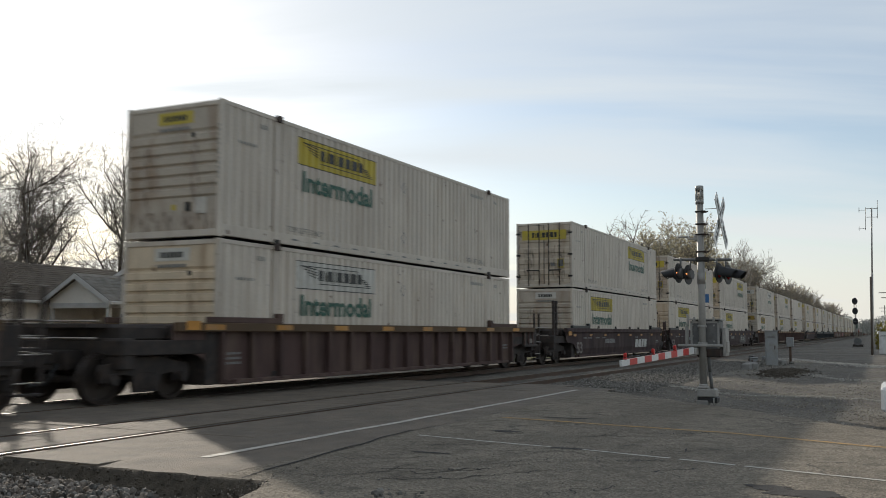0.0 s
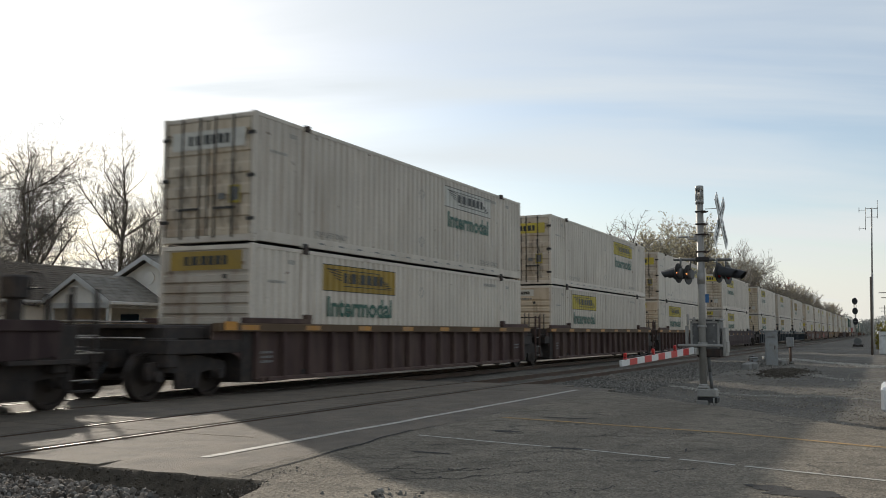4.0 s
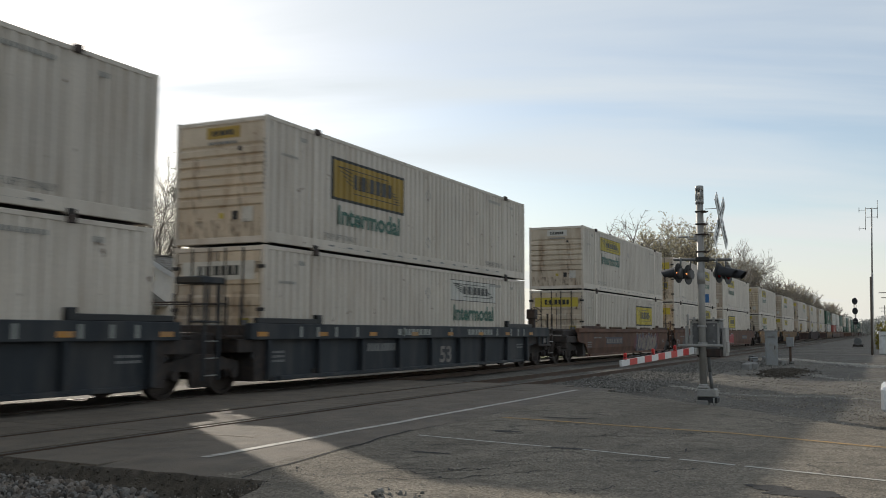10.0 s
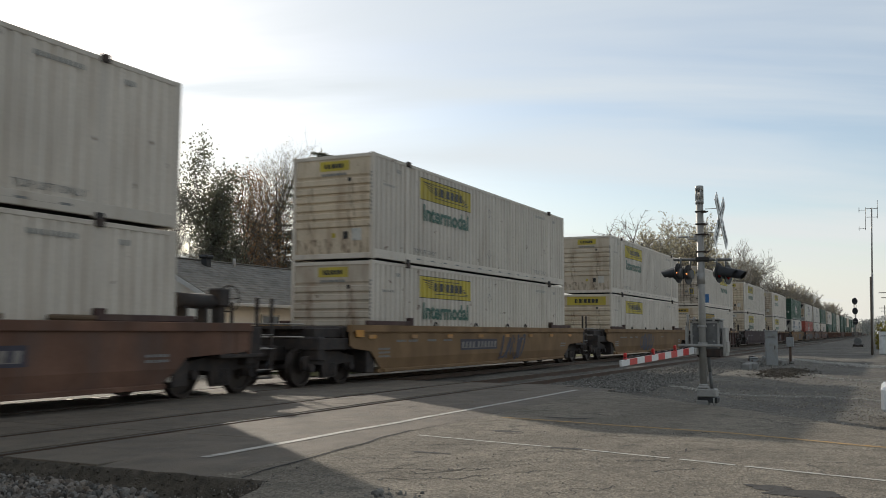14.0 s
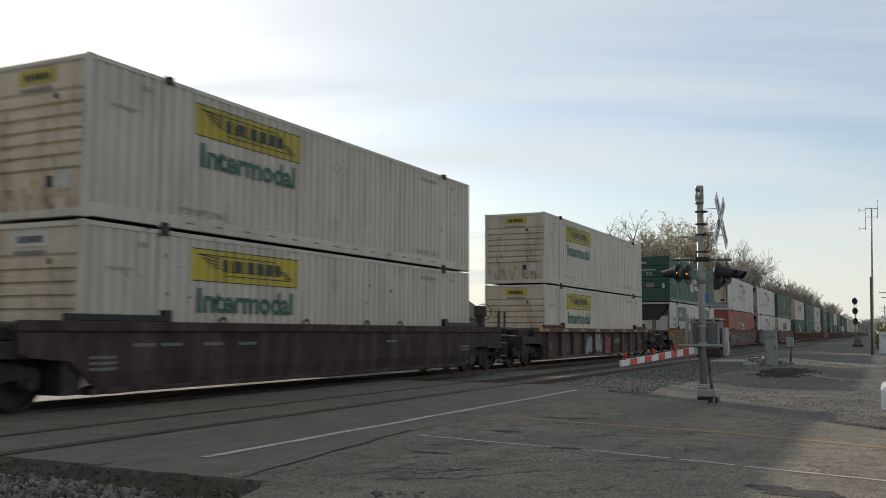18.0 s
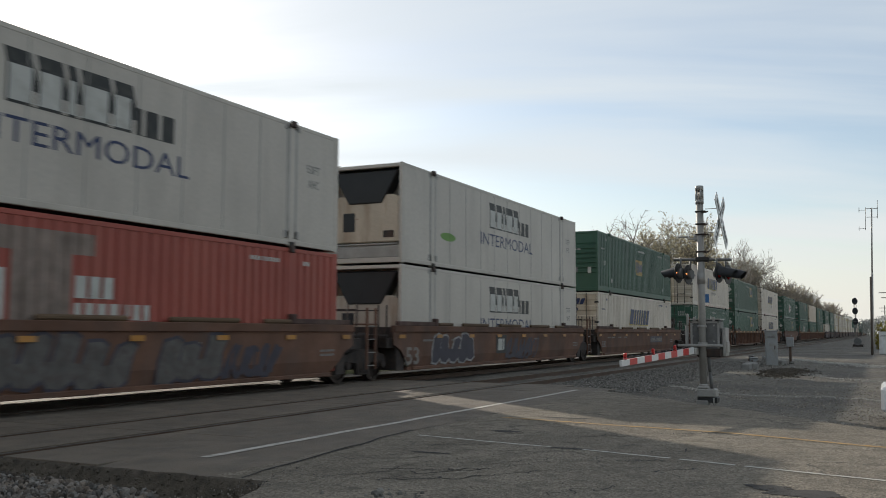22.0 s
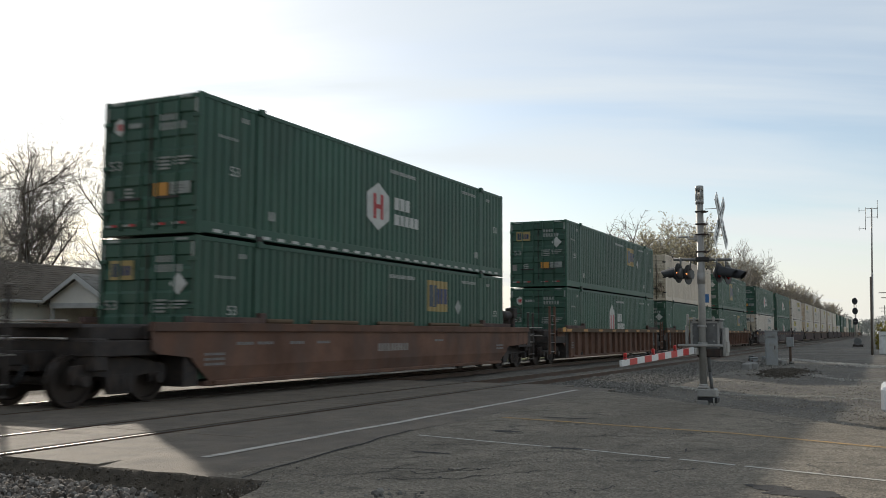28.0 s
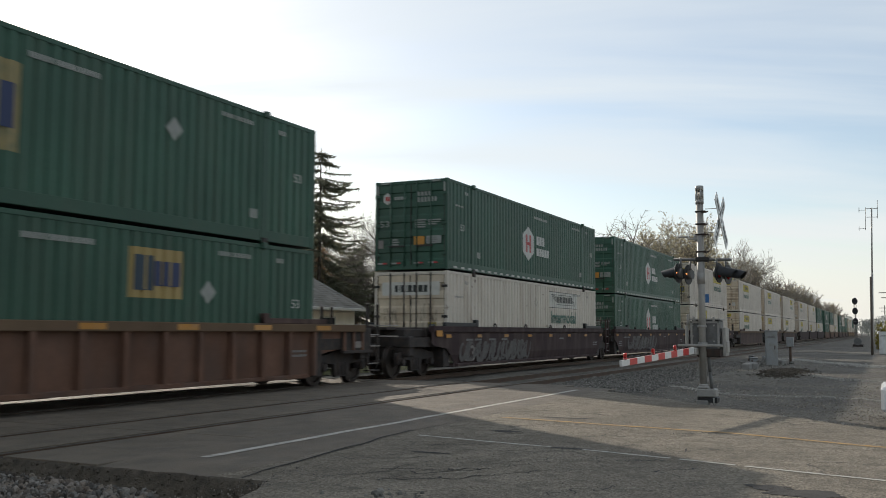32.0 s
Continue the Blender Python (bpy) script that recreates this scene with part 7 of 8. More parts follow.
# ---- crossing signal with gate ----
def crossing_signal():
    s = thing("crossing_signal", "grey railroad crossing mast with flashing lights and lowered striped gate", "crossing signal", m=pose(17.98, 3.19, -0.03))
    part("foundation", boxmesh("foundation", "mount_concrete", (-0.12, 0.12, -0.1, 0.12, -0.3, 0.1), bevel=0.02), s)
    part("base_skirt", boxmesh("base_skirt", "black_paint", (-0.1, 0.2, -0.26, 0.1, 0.06, 0.16), bevel=0.01), s, None, "black band under the base box")
    part("base_box", boxmesh("base_box", "galvanised", (-0.12, 0.22, -0.24, 0.1, 0.16, 0.31), (-0.1, 0.1, -0.1, 0.1, 0.31, 0.36), bevel=0.02), s)
    for a in (-0.1, 0.18):
        part("anchor_bolt", tubemesh("anchor_bolt", "galvanised", ((0, 0, 0.02), (0, 0, 0.15), 0.016), n=6), s, pose(a, -0.2, 0))
    part("conduit", tubemesh("conduit", "machine_grey", ((0.1, -0.14, 0.3), (0.1, -0.11, 0.62), 0.03), ((0.1, -0.11, 0.62), (0.1, -0.09, 0.95), 0.03), n=8), s, None, "weathered cable conduit")
    pole = part("pole", tubemesh("pole", "galvanised", ((0, 0, 0.3), (0, 0, 3.86), 0.068), ((0, 0, 2.28), (0, 0, 2.5), 0.074), ((0, 0, 0.34), (0, 0, 0.4), 0.085), n=20), s)

    def cap():
        bm = bmesh.new()
        tube(bm, (0, 0, 4.08), (0, 0, 4.17), 0.078, n=20)
        tube(bm, (0, 0, 3.82), (0, 0, 3.9), 0.078, n=20)
        for i in range(4):
            a = math.pi / 2 * i + 0.5
            tube(bm, (0.06 * math.cos(a), 0.06 * math.sin(a), 3.88), (0.06 * math.cos(a), 0.06 * math.sin(a), 4.1), 0.022, n=6)
        tube(bm, (0, 0, 3.9), (0, 0, 4.08), 0.02, n=8)
        return made("bell_cage", bm, "galvanised")
    part("bell_cage", cap(), pole, None, "open-sided bell housing")
    for z in (3.67, 3.43, 3.23, 2.9):
        cl = part("clamp", boxmesh("clamp", "gasket", (-0.08, 0.08, -0.12, 0.08, -0.016, 0.016), bevel=0.01), s, pose(0, 0, z))
        part("clamp_bolt", tubemesh("clamp_bolt", "gasket", ((0, -0.12, 0), (0, -0.155, 0), 0.014), n=6), cl)
    part("clamp_rod", tubemesh("clamp_rod", "galvanised", ((0, -0.1, 3.72), (0, -0.34, 3.72), 0.008), ((0, -0.1, 3.26), (0, -0.34, 3.26), 0.008), n=6), s)
    part("blue_notice", boxmesh("blue_notice", "sign_sky", (-0.03, -0.02, -0.14, -0.072, 1.93, 2.09), bevel=0.002), s, None, "small blue notice plate")
    # crossed boards, set square to the road and seen nearly edge-on
    cross = thing_part("crossbuck", s, pose(0.0, -0.38, 3.47, 0, 0, -3.5))
    for k, a in enumerate((45, -45)):
        b = part("board", boxmesh("board", "arm_white", (-0.62, 0.62, -0.008, 0.008, -0.115, 0.115), bevel=0.004), cross, pose(0, 0.018 * (k * 2 - 1), 0, 0, a, 0), "white reflective crossbuck board")
        for x0, widths in ((-0.52, (1, 0.9, 0.3, 0.8)), (0.14, (1, 1, 0.8, 0.9))):
            part("marking", bars(0.38, 0.12, widths, "sign_black", gap=0.5), b, pose(x0, -0.0095, -0.06, 90))
            part("marking", bars(0.38, 0.12, widths, "sign_black", gap=0.5), b, pose(x0 + 0.38, 0.0095, -0.06, 90, 0, 180))
    # light bars
    part("light_arm", tubemesh("light_arm", "machine_grey", ((-0.08, 0.5, 2.76), (0.08, -0.56, 2.74), 0.026), n=8), s)
    part("upper_bracket", boxmesh("upper_bracket", "galvanised", (-0.05, 0.03, 0.02, 0.12, 3.12, 3.22), (-0.03, 0.03, 0.1, 0.24, 3.14, 3.17), (-0.05, 0.05, 0.22, 0.42, 3.18, 3.21), bevel=0.008), s, None, "pale sheet-metal bracket")
    part("arm_clamp", boxmesh("arm_clamp", "gasket", (-0.09, 0.09, -0.16, 0.09, 2.71, 2.8), bevel=0.02), s)

    def head(x, y, z, facing, lit=False):
        """A lamp with round backing and hood; facing: +1 over the tracks, -1 to the near road."""
        h = part("flasher", shared("flasher_disc", flasher_disc), s, pose(x, y, z, 0, 0, -13 if facing < 0 else 167), "dark round backing of a flashing light")
        part("hood", shared("flasher_hood", flasher_hood), h)
        lens = shared(("lens", lit), lambda: lens_mesh("lamp_lit" if lit else "red_lens"))
        part("lens", lens, h, label="glowing lamp" if lit else "red lens")
        part("lamp_case", tubemesh("lamp_case", "machine_grey", ((0, 0.01, 0), (0, 0.09, 0), 0.09), n=14), h)
        part("hanger", tubemesh("hanger", "machine_grey", ((0, 0.04, 0.08), (0, 0.05, 0.28), 0.02), n=6), h)
    head(-0.08, 0.41, 2.5, 1)
    head(0.04, 0.25, 2.47, 1)
    part("indicator_lamp", tubemesh("indicator_lamp", "lamp_lit", ((-0.07, 0.262, 2.48), (-0.085, 0.264, 2.48), 0.015), n=10), s, None, "small glowing side light")
    head(-0.03, -0.34, 2.49, -1)
    head(0.06, -0.49, 2.46, -1)
    part("indicator_lamp", tubemesh("indicator_lamp", "lamp_lit", ((-0.19, 0.422, 2.5), (-0.205, 0.424, 2.5), 0.012), n=10), s, None, "small glowing side light")
    # gate mechanism behind the mast, and the arm
    mech = part("gate_mechanism", boxmesh("gate_mechanism", "machine_grey", (0.1, 0.6, -0.3, 0.24, 1.02, 1.6), bevel=0.03), s, None, "dark grey gate machine box")
    part("machine_lid", boxmesh("machine_lid", "galvanised", (0.08, 0.62, -0.32, 0.26, 1.6, 1.63), bevel=0.012), mech)
    part("door_rim", boxmesh("door_rim", "galvanised", (0.085, 0.1, 0.2, 0.24, 1.06, 1.58), (0.085, 0.1, -0.3, -0.26, 1.06, 1.58), (0.085, 0.1, -0.3, 0.24, 1.54, 1.58), bevel=0.004), mech)
    for y, z in ((0.2, 1.5), (0.2, 1.3), (0.2, 1.12), (-0.2, 1.5), (-0.2, 1.2)):
        part("bolt", tubemesh("bolt", "galvanised", ((0.07, 0, 0), (0.1, 0, 0), 0.018), n=6), mech, pose(0, y, z))
    for y in (-0.2, 0.0, 0.16):
        part("lid_clip", boxmesh("lid_clip", "galvanised", (0.06, 0.1, -0.02, 0.02, 1.58, 1.66), bevel=0.006), mech, pose(0, y, 0))
    part("lower_case", boxmesh("lower_case", "gasket", (0.02, 0.5, -0.34, 0.12, 0.9, 1.06), bevel=0.03), mech, None, "black lower casing")
    # counterweight plates on both ends of the shaft
    part("counterweight", boxmesh("counterweight", "galvanised", (0.1, 0.5, -0.41, -0.345, 0.92, 1.46), (0.16, 0.44, -0.43, -0.41, 0.98, 1.2), bevel=0.02), s, None, "pale steel counterweight plate")
    part("counterweight", boxmesh("counterweight", "galvanised", (0.1, 0.16, 0.28, 0.345, 1.12, 1.5), (0.08, 0.14, 0.27, 0.31, 1.5, 1.72), bevel=0.015), s, None, "pale steel counterweight arm")
    part("work_bar", boxmesh("work_bar", "galvanised", (-0.14, -0.06, -0.38, 0.44, 1.1, 1.145), (-0.12, 0.12, -0.34, -0.28, 1.1, 1.14), bevel=0.008), s, None, "grey cross bar clamped to the mast")
    for z in (1.14, 1.46):
        part("mast_clamp", tubemesh("mast_clamp", "galvanised", ((0, 0, 0), (0, 0, 0.04), 0.09), n=16), s, pose(0, 0, z))
    # arm: from the mast over the near lane, across the road's line
    a0, a1 = Vector((-0.3, 0.12, 1.03)), Vector((-4.0, 0.52, 0.89))
    part("arm_bracket", boxmesh("arm_bracket", "galvanised", (-0.32, 0.1, 0.06, 0.17, 0.94, 1.08), bevel=0.02), s)
    arm = thing_part("gate_arm", s, None)
    n = 11
    d = (a1 - a0) / n
    q = d.to_track_quat("X", "Z").to_matrix().to_4x4()
    ln = d.length
    for i in range(n):
        m = Matrix.Translation(a0 + d * i) @ q
        part("stripe", boxmesh("stripe", "arm_red" if i % 2 else "arm_white", (0, ln, -0.02, 0.02, -0.045 - 0.015 * (1 - i / n), 0.045 + 0.015 * (1 - i / n))), arm, m, "red stripe" if i % 2 else "white stripe")
    for i in (3.2, 6.6, 10.4):
        m = Matrix.Translation(a0 + d * i) @ q
        part("arm_lamp", boxmesh("arm_lamp", "arm_red", (-0.025, 0.025, -0.025, 0.025, 0.075, 0.15), (-0.035, 0.035, -0.03, 0.03, 0.045, 0.075), bevel=0.012), arm, m, "small red arm lamp")
    runs = []
    for i in range(9):
        p0, p1 = a0 + d * (1.5 + i), a0 + d * (2.5 + i)
        runs.append((tuple(p0 + Vector((0, 0, 0.09 - 0.02 * (i % 2)))), tuple(p1 + Vector((0, 0, 0.09 - 0.02 * ((i + 1) % 2)))), 0.008))
    part("cable", tubemesh("cable", "black_paint", *runs, n=5), arm)
    return s


def thing_part(name, parent, m):
    """A part that holds sub-parts: a small hub mesh of its own."""
    bm = bmesh.new()
    bx(bm, -0.03, 0.03, -0.03, 0.03, -0.03, 0.03)
    ob = part(name, made(name, bm, "galvanised"), parent, m)
    return ob


def flasher_disc():
    bm = bmesh.new()
    tube(bm, (0, -0.005, 0), (0, 0.01, 0), 0.19, n=28)
    return made("flasher", bm, "black_paint")


def flasher_hood():
    bm = bmesh.new()
    n = 20
    prev = None
    for i in range(n + 1):
        a = math.pi * (-0.12 + 1.24 * i / n)
        ring = [bm.verts.new((r * math.cos(a), y, r * math.sin(a) + (-0.05 if y < -0.1 else 0) + (0.0))) for r, y in ((0.135, -0.005), (0.1, -0.27 - 0.08 * math.sin(a)), (0.094, -0.27 - 0.08 * math.sin(a)), (0.128, -0.005))]
        if prev:
            for k in range(4):
                bm.faces.new((prev[k], prev[(k + 1) % 4], ring[(k + 1) % 4], ring[k]))
        prev = ring
    return made("hood", bm, "black_paint")


def lens_mesh(material):
    bm = bmesh.new()
    tube(bm, (0, -0.03, 0), (0, -0.006, 0), 0.03 if material == "lamp_lit" else 0.07, 0.045 if material == "lamp_lit" else 0.1, n=20)
    return made("lens", bm, material)


crossing_signal()


# ---- trackside cabinets, posts, signal, antenna ----
def relay_cabinet(m, w, d, h, material, label, name="relay_cabinet"):
    c = thing(name, label, "cabinet", m=m)
    part("body", boxmesh("body", material, (-w / 2, w / 2, -d / 2, d / 2, 0.08, h), bevel=0.015), c)
    part("plinth", boxmesh("plinth", "mount_concrete", (-w / 2 - 0.05, w / 2 + 0.05, -d / 2 - 0.05, d / 2 + 0.05, -0.25, 0.08)), c)
    part("roof_lip", boxmesh("roof_lip", material, (-w / 2 - 0.03, w / 2 + 0.03, -d / 2 - 0.03, d / 2 + 0.03, h, h + 0.05), bevel=0.015), c)
    dd = part("door", boxmesh("door", material, (-w / 2 - 0.012, -w / 2, -d / 2 + 0.04, d / 2 - 0.04, 0.14, h - 0.06), bevel=0.005), c)
    part("latch", boxmesh("latch", "gasket", (-w / 2 - 0.035, -w / 2 - 0.012, -0.15, -0.11, h * 0.5, h * 0.6)), dd)
    part("vent", boxmesh("vent", "gasket", *[(-w / 2 - 0.016, -w / 2 - 0.01, -d / 2 + 0.1, d / 2 - 0.1, h - 0.2 - 0.035 * i, h - 0.185 - 0.035 * i) for i in range(3)]), dd)
    return c


relay_cabinet(pose(41.8, 4.55, -0.12, 0, 0, 8), 0.55, 0.5, 1.5, "grey_cabinet", "tall grey steel relay cabinet beside the tracks")
post = thing("junction_post", "grey junction box on a short rusty post", "post", m=pose(46.3, 4.2, -0.12))
part("pipe", tubemesh("pipe", "rail_steel", ((0, 0, -0.2), (0, 0, 0.9), 0.06)), post)
part("box", boxmesh("box", "grey_cabinet", (-0.12, 0.12, -0.16, 0.16, 0.8, 1.25), bevel=0.02), post)
relay_cabinet(pose(69.2, 0.25, -0.12), 0.9, 0.75, 1.5, "arm_white", "white equipment cabinet on the gravel")

for k, (x, y) in enumerate(((37.5, 5.0), (38.4, 4.9), (39.3, 5.05), (43.4, 4.4))):
    blk = thing("concrete_block", "small pale concrete block on the gravel", "block", "blocks by the cabinet", pose(x, y, -0.14, 0, 0, 17 * k))
    part("block", boxmesh("block", "mount_concrete", (-0.3, 0.3, -0.15, 0.15, -0.1, 0.28), bevel=0.03), blk)


def track_signal(m):
    s = thing("track_signal", "tall black railway signal with three round heads", "railway signal", m=m)
    part("base", boxmesh("base", "mount_concrete", (-0.3, 0.3, -0.3, 0.3, -0.3, 0.2)), s)
    part("mast", tubemesh("mast", "galvanised", ((0, 0, 0.2), (0, 0, 6.7), 0.08), n=10), s)
    part("ladder", tubemesh("ladder", "galvanised", ((0.25, -0.2, 0.2), (0.25, -0.2, 6.4), 0.02), ((0.25, 0.2, 0.2), (0.25, 0.2, 6.4), 0.02), *[((0.25, -0.2, 0.5 + 0.4 * i), (0.25, 0.2, 0.5 + 0.4 * i), 0.012) for i in range(15)], n=5), s)
    for z in (6.4, 4.9, 3.3):
        def board():
            bm = bmesh.new()
            pts = [(0.4 * math.cos(a), 0.52 * math.sin(a)) for a in [2 * math.pi * i / 24 for i in range(24)]]
            prism(bm, pts, "x", -0.12, -0.09)
            return made("signal_head", bm, "black_paint")
        h = part("signal_head", shared("signal_board", board), s, pose(0, 0, z), "black oval signal head")
        for zz in (0.2, -0.2):
            part("hood", tubemesh("hood", "black_paint", ((-0.4, 0, zz), (-0.12, 0, zz), 0.14), n=10), h)
    part("platform", boxmesh("platform", "galvanised", (-0.5, 0.5, -0.4, 0.4, 3.3, 3.34)), s)
    return s


track_signal(pose(156.0, 4.6, -0.2))


def antenna(m):
    a = thing("antenna_mast", "slim tall antenna mast with small side arms", "antenna", m=m)
    part("mast", tubemesh("mast", "galvanised", ((0, 0, -0.2), (0, 0, 5.6), 0.075), ((0, 0, 5.6), (0, 0, 10.15), 0.05), n=8), a)
    part("side_arm", tubemesh("side_arm", "galvanised", ((0, -0.37, 10.1), (0, 0.38, 10.1), 0.022), ((0, -0.37, 9.5), (0, 0.38, 9.5), 0.018), n=6), a)
    for y, z0, z1 in ((-0.37, 9.4, 10.7), (0.38, 8.6, 10.2), (0.8, 9.85, 10.2), (0.8, 8.55, 8.85)):
        part("rod", tubemesh("rod", "galvanised", ((0, 0, 0), (0, 0, z1 - z0), 0.02), n=5), a, pose(0, y, z0))
    part("boom", tubemesh("boom", "galvanised", ((0, 0.38, 10.0), (0, 0.82, 10.0), 0.016), ((0, 0.38, 8.7), (0, 0.82, 8.7), 0.016), n=5), a)
    return a


antenna(pose(70.5, 1.06, -0.12, 1.5))
pole2 = thing("utility_pole", "plain brown wooden pole", "pole", m=pose(68.0, 1.06, -0.12, 1.0))
part("pole", tubemesh("pole", "bark", ((0, 0, -0.3), (0, 0, 5.2), 0.075), n=10), pole2)

tank = thing("storage_tank", "rusty grey barrel tank lying on low skids", "tank", m=pose(107.5, 3.0, -0.12))
part("shell", tubemesh("shell", "machine_grey", ((-0.7, 0, 0.55), (0.7, 0, 0.55), 0.38), n=16), tank)
part("skid", boxmesh("skid", "running_gear", (-0.6, -0.4, -0.5, 0.5, -0.1, 0.25), (0.4, 0.6, -0.5, 0.5, -0.1, 0.25)), tank)


# ---- parked white car at the edge of the lot ----
def parked_car(m):
    c = thing("parked_car", "white parked pickup truck on the gravel lot", "car", m=m)

    def shell():
        bm = bmesh.new()
        prism(bm, [(-0.1, 0.42), (0.0, 0.36), (5.2, 0.36), (5.25, 0.95), (3.5, 1.0), (3.3, 1.72), (1.9, 1.75), (1.25, 1.08), (0.08, 0.98), (-0.06, 0.8)], "x", -0.92, 0.92)
        return made("body", bm, "car_white", 0.05)
    part("body", shell(), c)
    part("bumper", boxmesh("bumper", "car_white", (-0.95, 0.95, -0.2, 0.02, 0.24, 0.62), bevel=0.04), c)
    part("grille", boxmesh("grille", "black_paint", (-0.5, 0.5, -0.12, -0.02, 0.62, 0.86), bevel=0.02), c)
    for s in (-1, 1):
        part("headlight", boxmesh("headlight", "chrome", (-0.2, 0.2, -0.1, 0.06, 0.64, 0.84), bevel=0.03), c, pose(s * 0.72, 0, 0))
        for y in (0.95, 4.2):
            w = part("wheel", tubemesh("wheel", "rubber", ((-0.12, 0, 0), (0.12, 0, 0), 0.37), n=24), c, pose(s * 0.84, y, 0.37))
            part("rim", tubemesh("rim", "chrome", ((-0.125, 0, 0), (0.125, 0, 0), 0.22), n=16), w)
        part("side_window", boxmesh("side_window", "glass", (-0.01, 0.01, 1.7, 3.2, 1.15, 1.65), bevel=0.004), c, pose(s * 0.925, 0, 0))
    return c


parked_car(pose(16.9, -0.05, -0.12, 0, 0, 180))


# ---- houses across the tracks: ridges along the railway, gables towards the crossing ----
def lap_gable(x, y0, y1, z0, eave, apex, rake=None):
    """Lapped boards on a wall that faces -x, clipped to its gable."""
    ym = (y0 + y1) / 2
    bm = bmesh.new()

    def edge(z):
        if z <= eave:
            return y0, y1
        k = (z - eave) / (apex - eave)
        return y0 + (ym - y0) * k, y1 + (ym - y1) * k
    z = z0
    while z < apex - 1e-6:
        zt = min(z + 0.13, apex)
        (a0, b0), (a1, b1) = edge(z), edge(zt)
        v = [bm.verts.new(q) for q in ((x - 0.022, a0, z), (x - 0.022, b0, z), (x, b1, zt), (x, a1, zt))]
        if b1 - a1 < 0.01:
            v[2].co = v[3].co = Vector((x, ym, zt))
        bm.faces.new(v)
        w = [bm.verts.new(q) for q in ((x, a0, z), (x, b0, z))]
        bm.faces.new((v[0], v[1], w[1], w[0]))
        z = zt
    bmesh.ops.remove_doubles(bm, verts=list(bm.verts), dist=0.0005)
    return made("wall", bm, "siding")


def lap_side(y, x0, x1, z0, z1):
    """Lapped boards on a wall that faces the tracks."""
    bm = bmesh.new()
    z = z0
    while z < z1 - 1e-6:
        zt = min(z + 0.13, z1)
        v = [bm.verts.new(q) for q in ((x0, y - 0.022, z), (x1, y - 0.022, z), (x1, y, zt), (x0, y, zt))]
        bm.faces.new(v)
        w = [bm.verts.new(q) for q in ((x0, y, z), (x1, y, z))]
        bm.faces.new((v[0], v[1], w[1], w[0]))
        z = zt
    bmesh.ops.remove_doubles(bm, verts=list(bm.verts), dist=0.0005)
    return made("wall", bm, "siding")


def slope(x0, x1, y_ridge, y_eave, z_ridge, z_eave, material, t=0.1):
    """One roof slope with courses of shingles, each a little proud of the next."""
    n = max(4, int(abs(y_ridge - y_eave) / 0.2))
    bm = bmesh.new()
    for i in range(n):
        a, b = i / n, (i + 1) / n
        ya, yb = y_eave + (y_ridge - y_eave) * a, y_eave + (y_ridge - y_eave) * b
        za, zb = z_eave + (z_ridge - z_eave) * a, z_eave + (z_ridge - z_eave) * b
        v = [bm.verts.new(q) for q in ((x0, ya, za + 0.016), (x1, ya, za + 0.016), (x1, yb, zb), (x0, yb, zb))]
        bm.faces.new(v)
        w = [bm.verts.new(q) for q in ((x0, ya, za), (x1, ya, za))]
        bm.faces.new((v[0], v[1], w[1], w[0]))
    # underside and the cut ends
    lo = [bm.verts.new(q) for q in ((x0, y_eave, z_eave - t), (x1, y_eave, z_eave - t), (x1, y_ridge, z_ridge - t), (x0, y_ridge, z_ridge - t))]
    bm.faces.new(lo[::-1])
    hi = [bm.verts.new(q) for q in ((x0, y_eave, z_eave), (x1, y_eave, z_eave), (x1, y_ridge, z_ridge), (x0, y_ridge, z_ridge))]
    for i in (0, 1, 3):
        j = (i + 1) % 4
        bm.faces.new((hi[i], hi[j], lo[j], lo[i]))
    bmesh.ops.remove_doubles(bm, verts=list(bm.verts), dist=0.0005)
    return made("roof", bm, material)


def rake_boards(h, x, y0, y1, ym, z_eave, z_ridge):
    for ye in (y0, y1):
        bm = bmesh.new()
        prism(bm, [(ym, z_ridge - 0.02), (ye, z_eave - 0.02), (ye, z_eave - 0.2), (ym, z_ridge - 0.2)], "x", x - 0.035, x)
        part("rake_board", made("rake_board", bm, "trim_white"), h, label="white rake board")


def house_window(h, m, w, hh):
    f = 0.07
    win = part("window", boxmesh("window_frame", "trim_white", (-w / 2 - f, w / 2 + f, -0.06, 0.0, -hh / 2 - f, -hh / 2), (-w / 2 - f, w / 2 + f, -0.06, 0.0, hh / 2, hh / 2 + f), (-w / 2 - f, -w / 2, -0.06, 0, -hh / 2, hh / 2), (w / 2, w / 2 + f, -0.06, 0, -hh / 2, hh / 2), (-w / 2, w / 2, -0.05, 0, -0.02, 0.02)), h, m, "white window frame")
    part("pane", boxmesh("pane", "glass", (-w / 2, w / 2, -0.03, -0.02, -hh / 2, hh / 2)), win)
    part("sill", boxmesh("sill", "trim_white", (-w / 2 - 0.12, w / 2 + 0.12, -0.12, 0.0, -hh / 2 - 0.12, -hh / 2 - f)), win)


